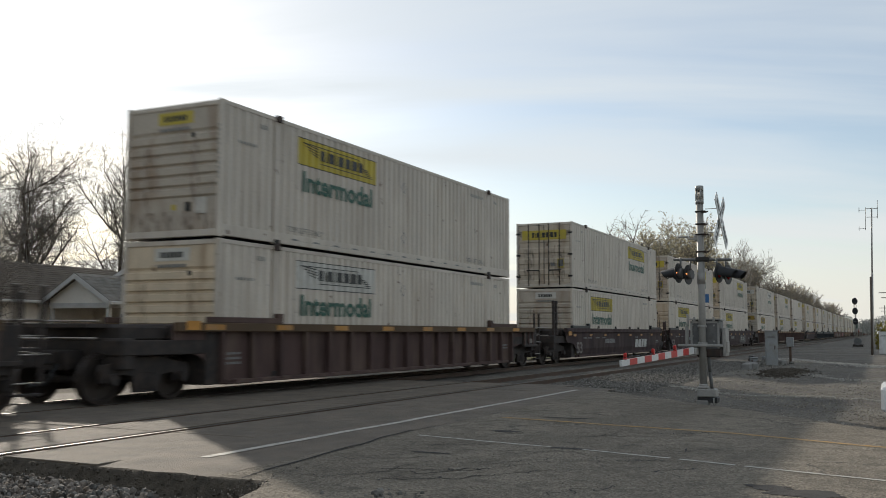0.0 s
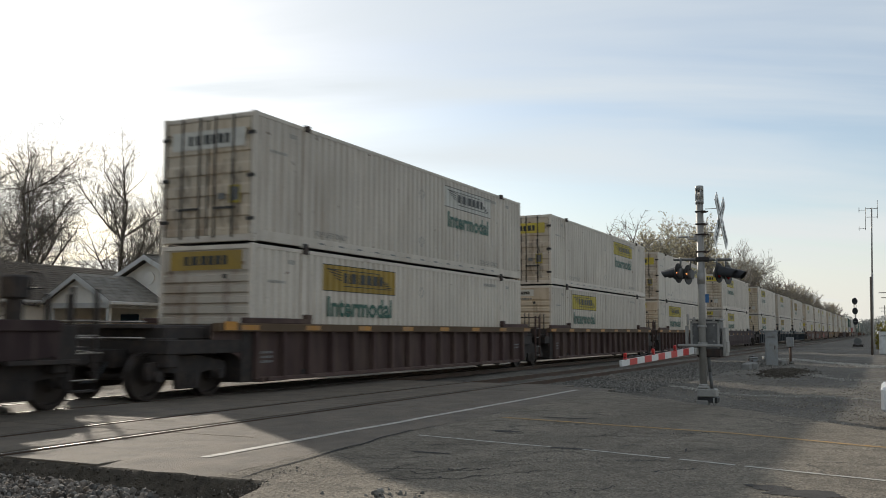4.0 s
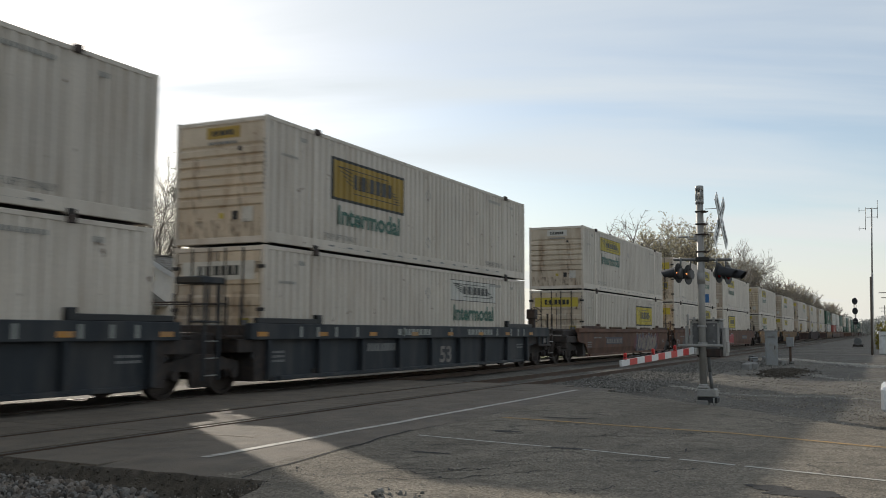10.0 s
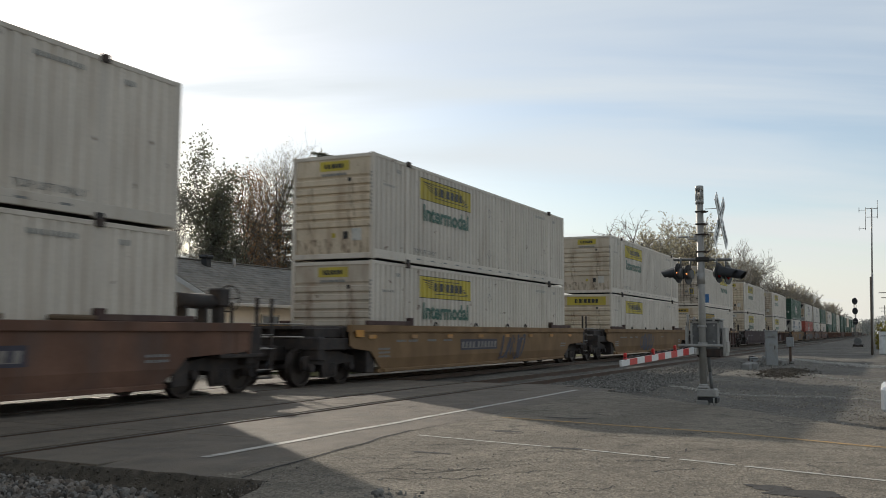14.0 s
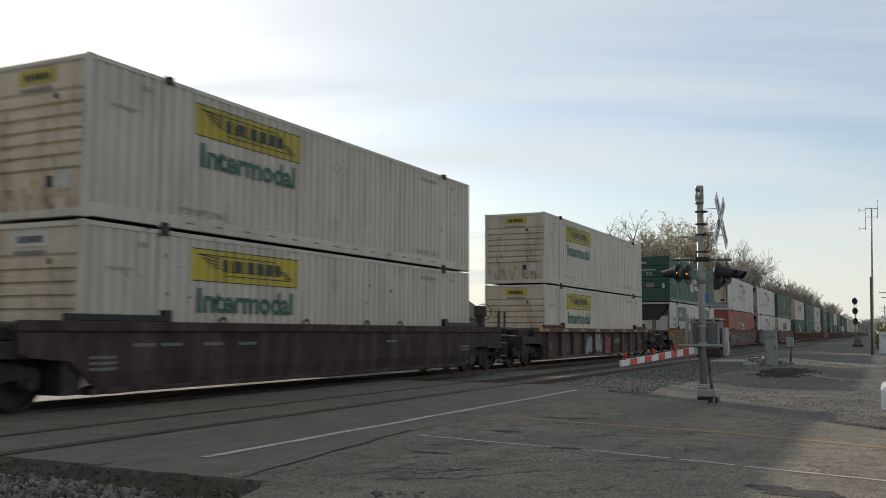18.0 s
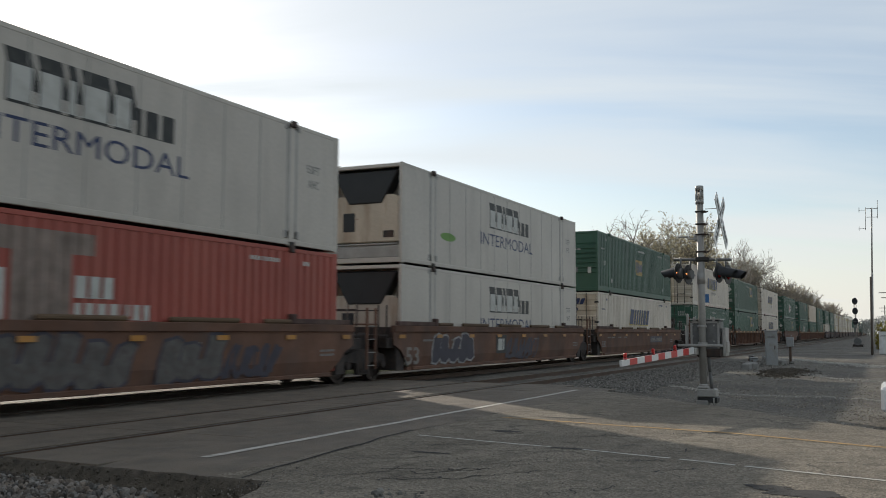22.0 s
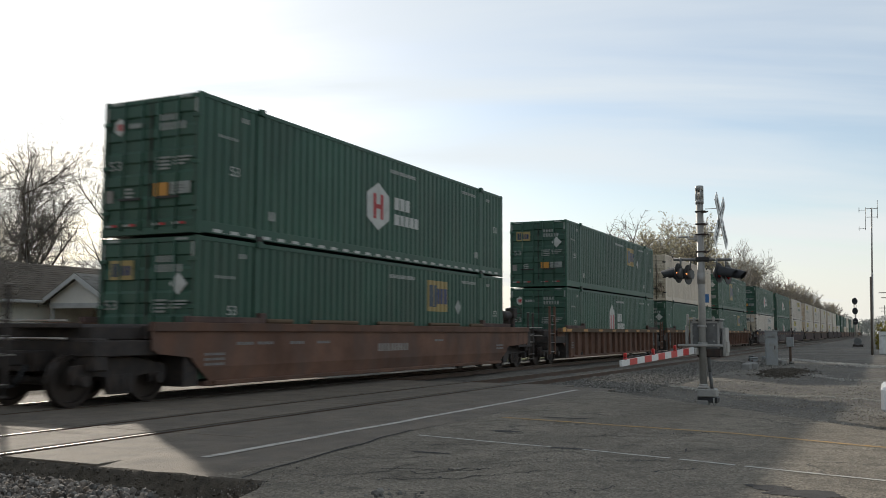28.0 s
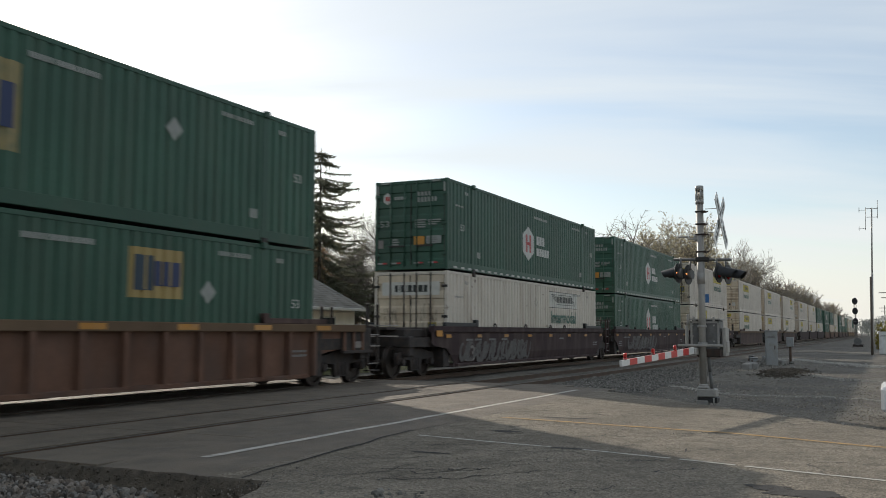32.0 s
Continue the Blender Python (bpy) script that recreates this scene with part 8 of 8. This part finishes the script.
def house():
    h = thing("house", "low cream-sided house with grey shingle roof and gabled porch", "house")
    g = -0.25
    # main part
    x0, x1, ya, ym, yb, ze, zr = 26.0, HOUSE_END, 21.27, 24.83, 28.39, 2.36, 4.16
    part("wall", lap_gable(x0 + 0.35, ya + 0.4, yb - 0.4, g, 2.44, 3.98), h)
    part("wall", lap_side(ya + 0.4, x0 + 0.35, x1 - 0.35, g, 2.44), h)
    bm = bmesh.new()
    bx(bm, x0 + 0.36, x1 - 0.36, ya + 0.41, yb - 0.41, g, 2.4)
    prism(bm, [(ya + 0.42, 2.4), (yb - 0.42, 2.4), (ym, 3.95)], "x", x1 - 0.5, x1 - 0.36)
    part("wall", made("wall", bm, "siding"), h)
    part("roof", slope(x0, x1, ym, ya, zr, ze, "shingle"), h, label="grey shingle roof slope")
    part("roof", slope(x0, x1, ym, yb, zr, ze, "shingle"), h, label="grey shingle roof slope")
    part("ridge_cap", boxmesh("ridge_cap", "shingle", (x0, x1, ym - 0.12, ym + 0.12, zr - 0.02, zr + 0.03), bevel=0.02), h)
    rake_boards(h, x0, ya, yb, ym, ze, zr)
    part("gutter", boxmesh("gutter", "trim_white", (x0 - 0.02, x1, ya - 0.12, ya - 0.01, ze - 0.14, ze - 0.01), bevel=0.02), h, label="white gutter")
    part("soffit_return", boxmesh("soffit_return", "trim_white", (x0 - 0.02, x0 + 0.35, ya, ya + 0.4, ze - 0.2, ze - 0.12)), h)
    bm = bmesh.new()
    tube(bm, (x0 + 0.29, ym, 3.3), (x0 + 0.34, ym, 3.3), 0.24, n=24)
    part("gable_vent", made("gable_vent", bm, "siding"), h, label="round louvred gable vent")
    vent = part("roof_vent", boxmesh("roof_vent", "black_paint", (28.75, 29.05, 24.2, 24.5, 3.85, 4.22), (28.68, 29.12, 24.13, 24.57, 4.2, 4.34), bevel=0.04), h, label="dark roof vent")
    part("vent_pipe", tubemesh("vent_pipe", "galvanised", ((30.9, 24.55, 3.9), (30.9, 24.55, 4.34), 0.06)), h)
    for yw, zw, w, hh in ((22.75, 1.2, 0.75, 1.1),):
        house_window(h, pose(x0 + 0.33, yw, zw, 0, 0, -90), w, hh)
    for xw in (29.5, 33.6, 37.4):
        if xw < x1 - 2:
            house_window(h, pose(xw, ya + 0.38, 1.35, 0, 0, 0), 1.0, 1.1)
    # porch with its own small gable
    px0, pya, pym, pyb, pze, pzr = 23.6, 24.0, 25.72, 27.44, 2.36, 3.35
    part("wall", lap_gable(px0 + 0.25, pya + 0.3, pyb - 0.3, 2.3, 2.45, 3.2), h)
    part("porch_roof", slope(px0, x0 + 0.36, pym, pya, pzr, pze, "shingle"), h, label="grey-green shingle porch roof")
    part("porch_roof", slope(px0, x0 + 0.36, pym, pyb, pzr, pze, "shingle"), h)
    rake_boards(h, px0, pya, pyb, pym, pze, pzr)
    part("gutter", boxmesh("gutter", "trim_white", (px0 - 0.02, x0 + 0.3, pya - 0.1, pya, pze - 0.14, pze - 0.02), bevel=0.02), h)
    part("porch_beam", boxmesh("porch_beam", "trim_white", (px0 + 0.22, px0 + 0.4, pya + 0.28, pyb - 0.28, 2.12, 2.3), (px0 + 0.4, x0 + 0.3, pya + 0.28, pya + 0.42, 2.12, 2.3)), h)
    for y in (pya + 0.36, pyb - 0.36):
        part("porch_post", boxmesh("porch_post", "trim_white", (px0 + 0.24, px0 + 0.38, y - 0.07, y + 0.07, g, 2.12), bevel=0.01), h)
    part("front_door", boxmesh("front_door", "sign_navy", (x0 + 0.3, x0 + 0.335, 25.3, 26.2, g + 0.1, 1.95), bevel=0.01), h)
    part("porch_slab", boxmesh("porch_slab", "mount_concrete", (px0 + 0.1, x0 + 0.34, pya + 0.2, pyb - 0.2, g - 0.2, g + 0.1)), h)
    return h


def brown_house():
    h = thing("house", "low house with a broad old brown shingle roof", "house")
    g = -0.25
    x0, x1, ya, ym, yb, ze, zr = 9.0, 30.2, 27.2, 30.6, 34.0, 2.42, 3.98
    part("wall", lap_side(ya + 0.4, x0 + 0.4, 25.9, g, 2.4), h)
    bm = bmesh.new()
    bx(bm, x0 + 0.4, x1 - 0.4, ya + 0.42, yb - 0.4, g, 2.4)
    part("wall", made("wall", bm, "siding"), h)
    for ye in (ya, yb):
        part("roof", slope(x0, x1, ym, ye, zr, ze, "old_roof"), h, label="brown weathered shingle slope")
    part("gutter", boxmesh("gutter", "trim_white", (x0, 23.5, ya - 0.1, ya - 0.01, ze - 0.13, ze - 0.02), bevel=0.02), h)
    house_window(h, pose(20.6, ya + 0.38, 1.3), 1.1, 1.1)
    return h


HOUSE_END = 36.2
house()
brown_house()


# ---- vegetation ----
def limbs(r, height, spread, levels, twigs, lean=0.0, trunk_r=None, clear=0.3, least=0.003):
    """Tapered tubes of a bare tree: (thick part, thin part) as vertex and face lists."""
    thick, thin = ([], []), ([], [])

    def seg(store, a, b, r0, r1, n):
        vs, fs = store
        q = (b - a).to_track_quat("Z", "Y")
        k = len(vs)
        for p_, rad in ((a, r0), (b, r1)):
            for i in range(n):
                t = 2 * math.pi * i / n
                vs.append(tuple(p_ + q @ Vector((rad * math.cos(t), rad * math.sin(t), 0))))
        for i in range(n):
            fs.append((k + i, k + (i + 1) % n, k + n + (i + 1) % n, k + n + i))

    def cone(store, a, b, r0):
        vs, fs = store
        q = (b - a).to_track_quat("Z", "Y")
        k = len(vs)
        for i in range(3):
            t = 2 * math.pi * i / 3
            vs.append(tuple(a + q @ Vector((r0 * math.cos(t), r0 * math.sin(t), 0))))
        vs.append(tuple(b))
        fs.extend(((k, k + 1, k + 3), (k + 1, k + 2, k + 3), (k + 2, k, k + 3)))

    def grow(a, way, length, rad, level):
        if level == levels:
            cone(thin, a, a + way.normalized() * length * 0.8, max(rad * 0.7, least * 1.5))
            return
        steps = 5 if level < 2 else 3 if level == 2 else 2 if level == 3 else 1
        p_, d = a.copy(), way.normalized()
        store, n = (thick, 8 if level == 0 else 5) if level < 2 else (thin, 4 if level == 2 else 3)
        for i in range(steps):
            wob = 0.08 if level == 0 else 0.13
            d = (d + Vector((r.uniform(-wob, wob), r.uniform(-wob, wob), r.uniform(-wob * 0.4, wob) + (0.07 if level else 0.0)))).normalized()
            q_ = p_ + d * (length / steps)
            r0 = rad * (1 - 0.75 * i / steps)
            r1 = rad * (1 - 0.75 * (i + 1) / steps)
            seg(store, p_, q_, max(r0, least * 1.3), max(r1, least), n)
            if level < levels and (level > 0 or (i + 1) / steps > clear):
                kids = twigs[min(level, len(twigs) - 1)]
                for _ in range(kids):
                    ax = d.cross(Vector((r.uniform(-1, 1), r.uniform(-1, 1), r.uniform(-1, 1)))).normalized()
                    ang = radians(r.uniform(30, 72)) * spread
                    nd = (Matrix.Rotation(ang, 3, ax) @ d)
                    nd.z += 0.05
                    base = p_.lerp(q_, r.random())
                    grow(base, nd, length * r.uniform(0.42, 0.68) * (1 - 0.35 * i / steps), r0 * r.uniform(0.5, 0.68), level + 1)
            p_ = q_
    grow(Vector((0, 0, 0)), Vector((lean, 0, 1)), height * 0.78, trunk_r or height * 0.016, 0)
    return thick, thin


def leaf_cards(r, pts, n, size, spread):
    vs, fs = [], []
    for _ in range(n):
        c = Vector(r.choice(pts)) + Vector((r.gauss(0, spread), r.gauss(0, spread), r.gauss(0, spread)))
        u = Vector((r.uniform(-1, 1), r.uniform(-1, 1), r.uniform(-1, 1))).normalized()
        v = u.cross(Vector((r.uniform(-1, 1), r.uniform(-1, 1), r.uniform(-1, 1)))).normalized()
        s = size * r.uniform(0.6, 1.3)
        k = len(vs)
        vs += [tuple(c - u * s), tuple(c + v * s * 0.5), tuple(c + u * s), tuple(c - v * s * 0.5)]
        fs.append((k, k + 1, k + 2, k + 3))
    return vs, fs


def bare_tree(seed, height, spread=1.0, levels=4, twigs=(2, 2, 2, 2), buds=0, label="bare leafless tree with fine twigs", clear=0.3, leaf="bud", leaf_size=0.06, trunk_r=None, least=0.003, wide=1.0):
    r = random.Random(seed)
    t = thing("tree", label, "tree", "trees behind the tracks")
    thick, thin = limbs(r, height, spread, levels, twigs, r.uniform(-0.05, 0.05), clear=clear, trunk_r=trunk_r, least=least)
    # the crown's top reaches the stated height
    k = height / max(v[2] for v in thick[0] + thin[0])
    thick, thin = (([(x * k * wide, y * k * wide, z * k) for x, y, z in vs], fs) for vs, fs in (thick, thin))
    part("trunk", pydata("trunk", *thick, "bark", True), t)
    part("crown", pydata("crown", *thin, "twig", True), t, label="crown of bare twigs")
    if buds:
        part("leaves", pydata("leaves", *leaf_cards(r, thin[0], buds, leaf_size, 0.05 if leaf == "bud" else 0.2), leaf), t, label={"bud": "sparse tan buds", "needle": "grey-green needles"}.get(leaf, "dry brown leaves"))
    return t


def spruce(seed, height, base_w, label):
    """A spruce: whorls of boughs that sag and lift at the tip, with hanging twigs along them."""
    r = random.Random(seed)
    t = thing("conifer_tree", label, "tree", "trees behind the tracks")
    bm = bmesh.new()
    tube(bm, (0, 0, -0.3), (0, 0, height * 0.99), height * 0.015, 0.02, n=8)
    part("trunk", made("trunk", bm, "bark"), t)
    bv, bf, lv, lf = [], [], [], []
    z = height * 0.08
    while z < height * 0.975:
        k = 1 - z / height
        for _ in range(6 if k > 0.15 else 4):
            a = r.uniform(0, 2 * math.pi)
            ln = (base_w * k ** 0.62 + 0.1) * r.uniform(0.62, 1.06)
            d, side = Vector((math.cos(a), math.sin(a), 0)), Vector((-math.sin(a), math.cos(a), 0))
            sag, z0 = r.uniform(0.22, 0.36) * (0.4 + k), z + r.uniform(-0.15, 0.15)
            n = max(4, int(ln * 4.5))
            prev = Vector((0, 0, z0))
            for i in range(1, n + 1):
                u = i / n
                p_ = Vector((0, 0, z0 - sag * ln * (1.5 * u - 1.05 * u ** 2.6))) + d * ln * u + side * 0.1 * noise.noise((u * 3, a, z))
                q, w = len(bv), 0.03 * (1 - u) + 0.008
                bv += [tuple(prev + Vector((0, 0, w))), tuple(prev - Vector((0, 0, w))), tuple(p_)]
                bf.append((q, q + 1, q + 2))
                for j in range(14 if u > 0.15 else 3):
                    # twigs along the bough: outwards to both sides, and hanging
                    hang = -r.uniform(0.3, 1.1) if j < 4 else r.uniform(-0.15, 0.3)
                    way = (side * r.choice((-1, 1)) * r.uniform(0.25, 1.0) + d * r.uniform(0.2, 0.8) + Vector((0, 0, hang))).normalized()
                    m = r.uniform(0.22, 0.5) * (1.1 - 0.45 * u)
                    wd = way.cross(Vector((r.uniform(-1, 1), r.uniform(-1, 1), 0.6))).normalized() * 0.046
                    b_ = prev.lerp(p_, r.random())
                    q = len(lv)
                    lv += [tuple(b_ - wd), tuple(b_ + wd), tuple(b_ + way * m)]
                    lf.append((q, q + 1, q + 2))
                prev = p_
        z += height * r.uniform(0.02, 0.034)
    part("bough", pydata("bough", bv, bf, "bark"), t)
    part("needles", pydata("needles", lv, lf, "needle"), t, label="dark green needles")
    return t


def put(ob, x, y, z=-0.4, turn=0.0, size=1.0):
    ob.matrix_basis = pose(x, y, z, 0, 0, turn) @ Matrix.Scale(size, 4)
    return ob


def again(ob, x, y, z=-0.4, turn=0.0, size=1.0):
    c = copy_thing(ob, pose(x, y, z, 0, 0, turn))
    c.scale = (size, size, size)
    return c


B1 = put(bare_tree(3, 12.7, 1.0, 5, (3, 3, 2, 2, 2), label="tall bare tree with upright limbs behind the house", wide=0.92), 35.8, 36.0)
B2 = put(bare_tree(8, 11.3, 1.15, 5, (3, 3, 2, 2, 2), label="broad bare tree with spreading twigs", wide=1.15), 29.0, 35.0)
B3 = put(bare_tree(21, 12.3, 0.8, 5, (3, 2, 3, 2, 2), label="slender bare tree behind the house", wide=0.7), 39.1, 36.0)
again(B2, 19.4, 26.6, -0.4, 130, 0.66)
again(B2, 24.5, 35.5, -0.4, 40, 0.92)
again(B1, 31.6, 38.5, -0.4, 100, 0.88)
again(B1, 25.5, 41.0, -0.4, 200, 0.8)
C1 = put(bare_tree(57, 13.7, 0.9, 4, (3, 3, 2, 2), 17000, "tall broad evergreen tree with fine grey-green needles", 0.05, "needle", 0.095, wide=0.72), 43.6, 36.6)
L3 = put(bare_tree(52, 12.4, 1.0, 4, (3, 3, 2, 2), 7000, "tree with dry rust-brown leaves behind the house", 0.1, "rust_leaf", 0.075, wide=0.8), 45.9, 35.2)
B4 = put(bare_tree(33, 15.6, 1.0, 5, (3, 3, 2, 2, 2), 1800, "tall crooked bare tree with a few dry leaves", wide=0.85), 51.1, 36.5)
C2 = put(spruce(9, 14.4, 7.4, "drooping evergreen spruce tree with layered branches"), 52.6, 34.6)
again(C1, 55.0, 41.0, -0.4, 210, 0.7)
again(L3, 49.6, 38.5, -0.4, 80, 0.62)
again(L3, 47.6, 37.6, -0.4, 190, 0.58)
again(C1, 51.6, 38.6, -0.4, 40, 0.5)
again(L3, 53.0, 37.8, -0.4, 10, 0.55)
again(L3, 55.2, 37.0, -0.4, 160, 0.66)
again(L3, 58.4, 38.0, -0.4, 300, 0.6)
again(B3, 60.0, 36.6, -0.4, 20, 0.8)
again(C2, 66.5, 40.0, -0.4, 200, 0.62)
again(B4, 62.0, 40.0, -0.4, 30, 0.7)
again(B3, 66.0, 36.0, -0.4, 150, 0.8)
again(B2, 58.0, 33.6, -0.4, 70, 0.98)
again(B1, 61.5, 34.0, -0.4, 310, 0.92)
again(B2, 68.0, 43.0, -0.4, 250, 0.8)
again(L3, 68.6, 36.0, -0.4, 45, 0.5)
again(C1, 61.0, 37.4, -0.4, 120, 0.68)


def grey_house(x0, x1, y0, y1, ze, zr):
    """A plain house with its ridge along the railway, far behind the trees."""
    h = thing("house", "small grey house with a shingle roof behind the trees", "house")
    ym = (y0 + y1) / 2

    def walls():
        bm = bmesh.new()
        prism(bm, [(y0 + 0.3, -0.6), (y1 - 0.3, -0.6), (y1 - 0.3, ze), (ym, zr - 0.12), (y0 + 0.3, ze)], "x", x0 + 0.3, x1 - 0.3)
        return made("wall", bm, "grey_siding")
    part("wall", walls(), h, label="grey lap siding")
    for ye in (y0, y1):
        part("roof", slope(x0, x1, ym, ye, zr, ze, "shingle"), h, label="grey shingle roof slope")


grey_house(70.3, 84.0, 34.8, 41.4, 2.6, 4.75)

# the open row of trees along the railway, thinner with distance
L0 = put(bare_tree(71, 12.6, 1.1, 3, (2, 2, 3), 0, "bare crooked tree with a few stout limbs along the railway", 0.2, trunk_r=0.34, least=0.012, wide=1.1), 78.3, 20.0)
L1 = put(bare_tree(41, 15.5, 1.0, 4, (3, 3, 2, 2), 6500, "budding tree with a full pale crown along the railway", 0.12, "bud", 0.11, least=0.012, wide=0.9), 105.0, 20.5)
L4 = put(bare_tree(64, 16.0, 0.95, 4, (3, 3, 2, 2), 4500, "bare tree with pale tan buds along the railway", 0.15, "bud", 0.1, least=0.012, wide=0.9), 117.2, 20.0)
L2 = put(bare_tree(47, 18.6, 0.95, 4, (3, 3, 2, 2), 1500, "round-crowned bare twiggy tree along the railway", 0.2, "bud", 0.08, least=0.014, wide=0.9), 171.1, 20.0)
L5 = put(bare_tree(49, 15.0, 0.95, 3, (4, 4, 4), 1800, "distant round-crowned bare tree along the railway", 0.15, "bud", 0.14, least=0.022, wide=0.95), 198.0, 20.0, -0.4, 0.0, 0.86)
rt = random.Random(77)
for src, x, y, size in ((L4, 84.5, 21.5, 0.72), (L1, 93.5, 21.0, 0.83), (L0, 88.0, 20.0, 0.86), (L1, 98.5, 22.0, 0.9), (L4, 110.5, 21.5, 0.92), (L1, 125.0, 22.0, 0.92), (L2, 131.0, 20.5, 0.78), (L1, 136.0, 22.0, 0.9), (L2, 142.0, 21.0, 0.86), (L2, 151.2, 20.0, 0.8), (L1, 160.0, 22.5, 0.66), (L2, 184.0, 21.0, 0.6), (L5, 191.0, 22.0, 0.7), (L5, 212.0, 20.0, 0.86), (L5, 227.6, 20.0, 0.9), (L5, 240.0, 19.5, 0.9), (L5, 250.0, 19.0, 0.9), (L5, 266.0, 18.5, 0.84), (L5, 281.0, 18.0, 0.8),
                        (L5, 387.0, 19.0, 0.93), (L5, 310.0, 17.5, 0.76), (L5, 350.0, 18.0, 0.7), (L5, 210.0, -3.6, 0.75), (L5, 235.0, -5.5, 0.7)):
    again(src, x, y, -0.4, rt.uniform(0, 360), size)
for i in range(8):
    # low brush between the trunks
    again(L4 if i < 3 else L5, 100 + i * 20 + rt.uniform(-4, 4), 22.5 + rt.uniform(-1, 2), -0.4, rt.uniform(0, 360), rt.uniform(0.4, 0.55))


def far_woods():
    """A belt of distant woodland: fine upright twigs gathered in crowns of uneven height."""
    r = random.Random(19)
    vs, fs = [], []
    for _ in range(150):
        cx, cy = r.uniform(420, 560), r.uniform(-110, 26)
        hh, w = r.uniform(5.0, 9.0), r.uniform(1.8, 3.6)
        for _ in range(130):
            a, k = r.uniform(0, 2 * math.pi), r.random() ** 0.5
            z = hh * (0.15 + 0.85 * r.random() ** 0.7)
            lim = w * math.sqrt(max(0.05, 1 - ((z / hh - 0.55) / 0.5) ** 2))
            p_ = Vector((cx + lim * k * math.cos(a), cy + lim * k * math.sin(a), z))
            d = Vector((math.cos(a) * 0.5, math.sin(a) * 0.5, r.uniform(0.3, 1.2))).normalized() * r.uniform(0.5, 1.1)
            n_ = Vector((r.uniform(-0.1, 0.1), r.uniform(0.08, 0.2), 0))
            q = len(vs)
            vs += [tuple(p_ - n_), tuple(p_ + n_), tuple(p_ + d)]
            fs.append((q, q + 1, q + 2))
        q = len(vs)
        vs += [(cx, cy - 0.15, -0.6), (cx, cy + 0.15, -0.6), (cx, cy, hh * 0.8)]
        fs.append((q, q + 1, q + 2))
    # the twig colour carries the haze of the distance
    tagged(new("far_woods", pydata("far_woods", vs, fs, "hazed_twig")), "distant belt of bare woodland with haze painted into its colour", "woods", kind="stuff")


far_woods()


def shrub(name, seed, w, d, h, n, leaf, label, m, size=0.09):
    r = random.Random(seed)
    s = thing(name, label, "bush", m=m)
    pts = []
    for _ in range(900):
        a, e, k = r.uniform(0, 2 * math.pi), r.uniform(0, 1), r.random() ** 0.4
        pts.append((w / 2 * k * math.cos(a) * math.sqrt(1 - e * e * 0.8), d / 2 * k * math.sin(a), 0.05 + h * e * k * r.uniform(0.75, 1.1)))
    runs = [((0, 0, 0), r.choice(pts), 0.015) for _ in range(40)]
    part("stems", tubemesh("stems", "bark", *runs, n=4), s)
    part("leaves", pydata("leaves", *leaf_cards(r, pts, n, size, 0.07), leaf), s)
    return s


shrub("bush", 3, 4.2, 1.4, 1.5, 6000, "hedge_leaf", "dark green clipped hedge by the house", pose(20.8, 25.9, -0.3))
shrub("bush", 5, 3.2, 3.0, 2.6, 4500, "yellow_leaf", "yellow-leaved bush beside the gravel lot", pose(92.0, -0.4, -0.2), 0.12)

def rubble(r):
    a, k = r.uniform(0, 6.28), abs(r.gauss(0, 0.55))
    return 35.4 + 3.6 * k * math.cos(a), 3.45 + 0.85 * k * math.sin(a) - 0.03 * k * math.cos(a)


heap = stones("rubble_stones", 1500, rubble, 0.042, lambda x, y: ground_z(x, y) + 0.05 * max(0.0, 1 - ((x - 35.4) / 3.6) ** 2 - ((y - 3.45) / 0.85) ** 2), 9, "dark low spread of soil and broken stone by the relay cabinet")
heap.data.materials[0] = M["soil"]


def cabinet_foot(r):
    return r.uniform(40.6, 45.5), r.gauss(4.9, 0.4)


stones("rubble_stones", 160, cabinet_foot, 0.1, ground_z, 15, "pale broken stones round the foot of the relay cabinet")


def ground_box(x, y, turn, w, h, material, label):
    """A low cast box beside the track with a lid and a pipe into the ground."""
    b = thing("ground_box", label, "junction box", "ground boxes by the track", pose(x, y, ground_z(x, y), 0, 0, turn))
    part("body", boxmesh("body", material, (-w / 2, w / 2, -w / 2, w / 2, -0.1, h), bevel=0.025), b)
    part("lid", boxmesh("lid", material, (-w / 2 - 0.02, w / 2 + 0.02, -w / 2 - 0.02, w / 2 + 0.02, h, h + 0.05), bevel=0.015), b)
    part("pipe", tubemesh("pipe", "rail_steel", ((-w / 2 - 0.05, 0.1, -0.1), (-w / 2 - 0.05, 0.1, h * 0.7), 0.035), n=8), b)


ground_box(46.0, 5.8, 12, 0.34, 0.2, "grey_cabinet", "low grey junction box on the gravel")
ground_box(47.2, 6.05, -20, 0.2, 0.28, "machine_grey", "small dark junction box on the gravel")
ground_box(46.6, 5.35, 30, 0.24, 0.24, "grey_cabinet", "low grey junction box on the gravel")

for x, y in ((205, 1.0), (260, -1.5), (330, 2.0)):
    u = thing("utility_pole", "distant wooden utility pole with cross arms", "pole", "far poles", pose(x, y - 1, -0.3))
    part("pole", tubemesh("pole", "bark", ((0, 0, -0.3), (0, 0, 10.5), 0.14), n=8), u)
    part("cross_arm", boxmesh("cross_arm", "bark", (-0.08, 0.08, -1.6, 1.6, 9.6, 9.75), (-0.08, 0.08, -1.2, 1.2, 8.6, 8.75)), u)

motions()
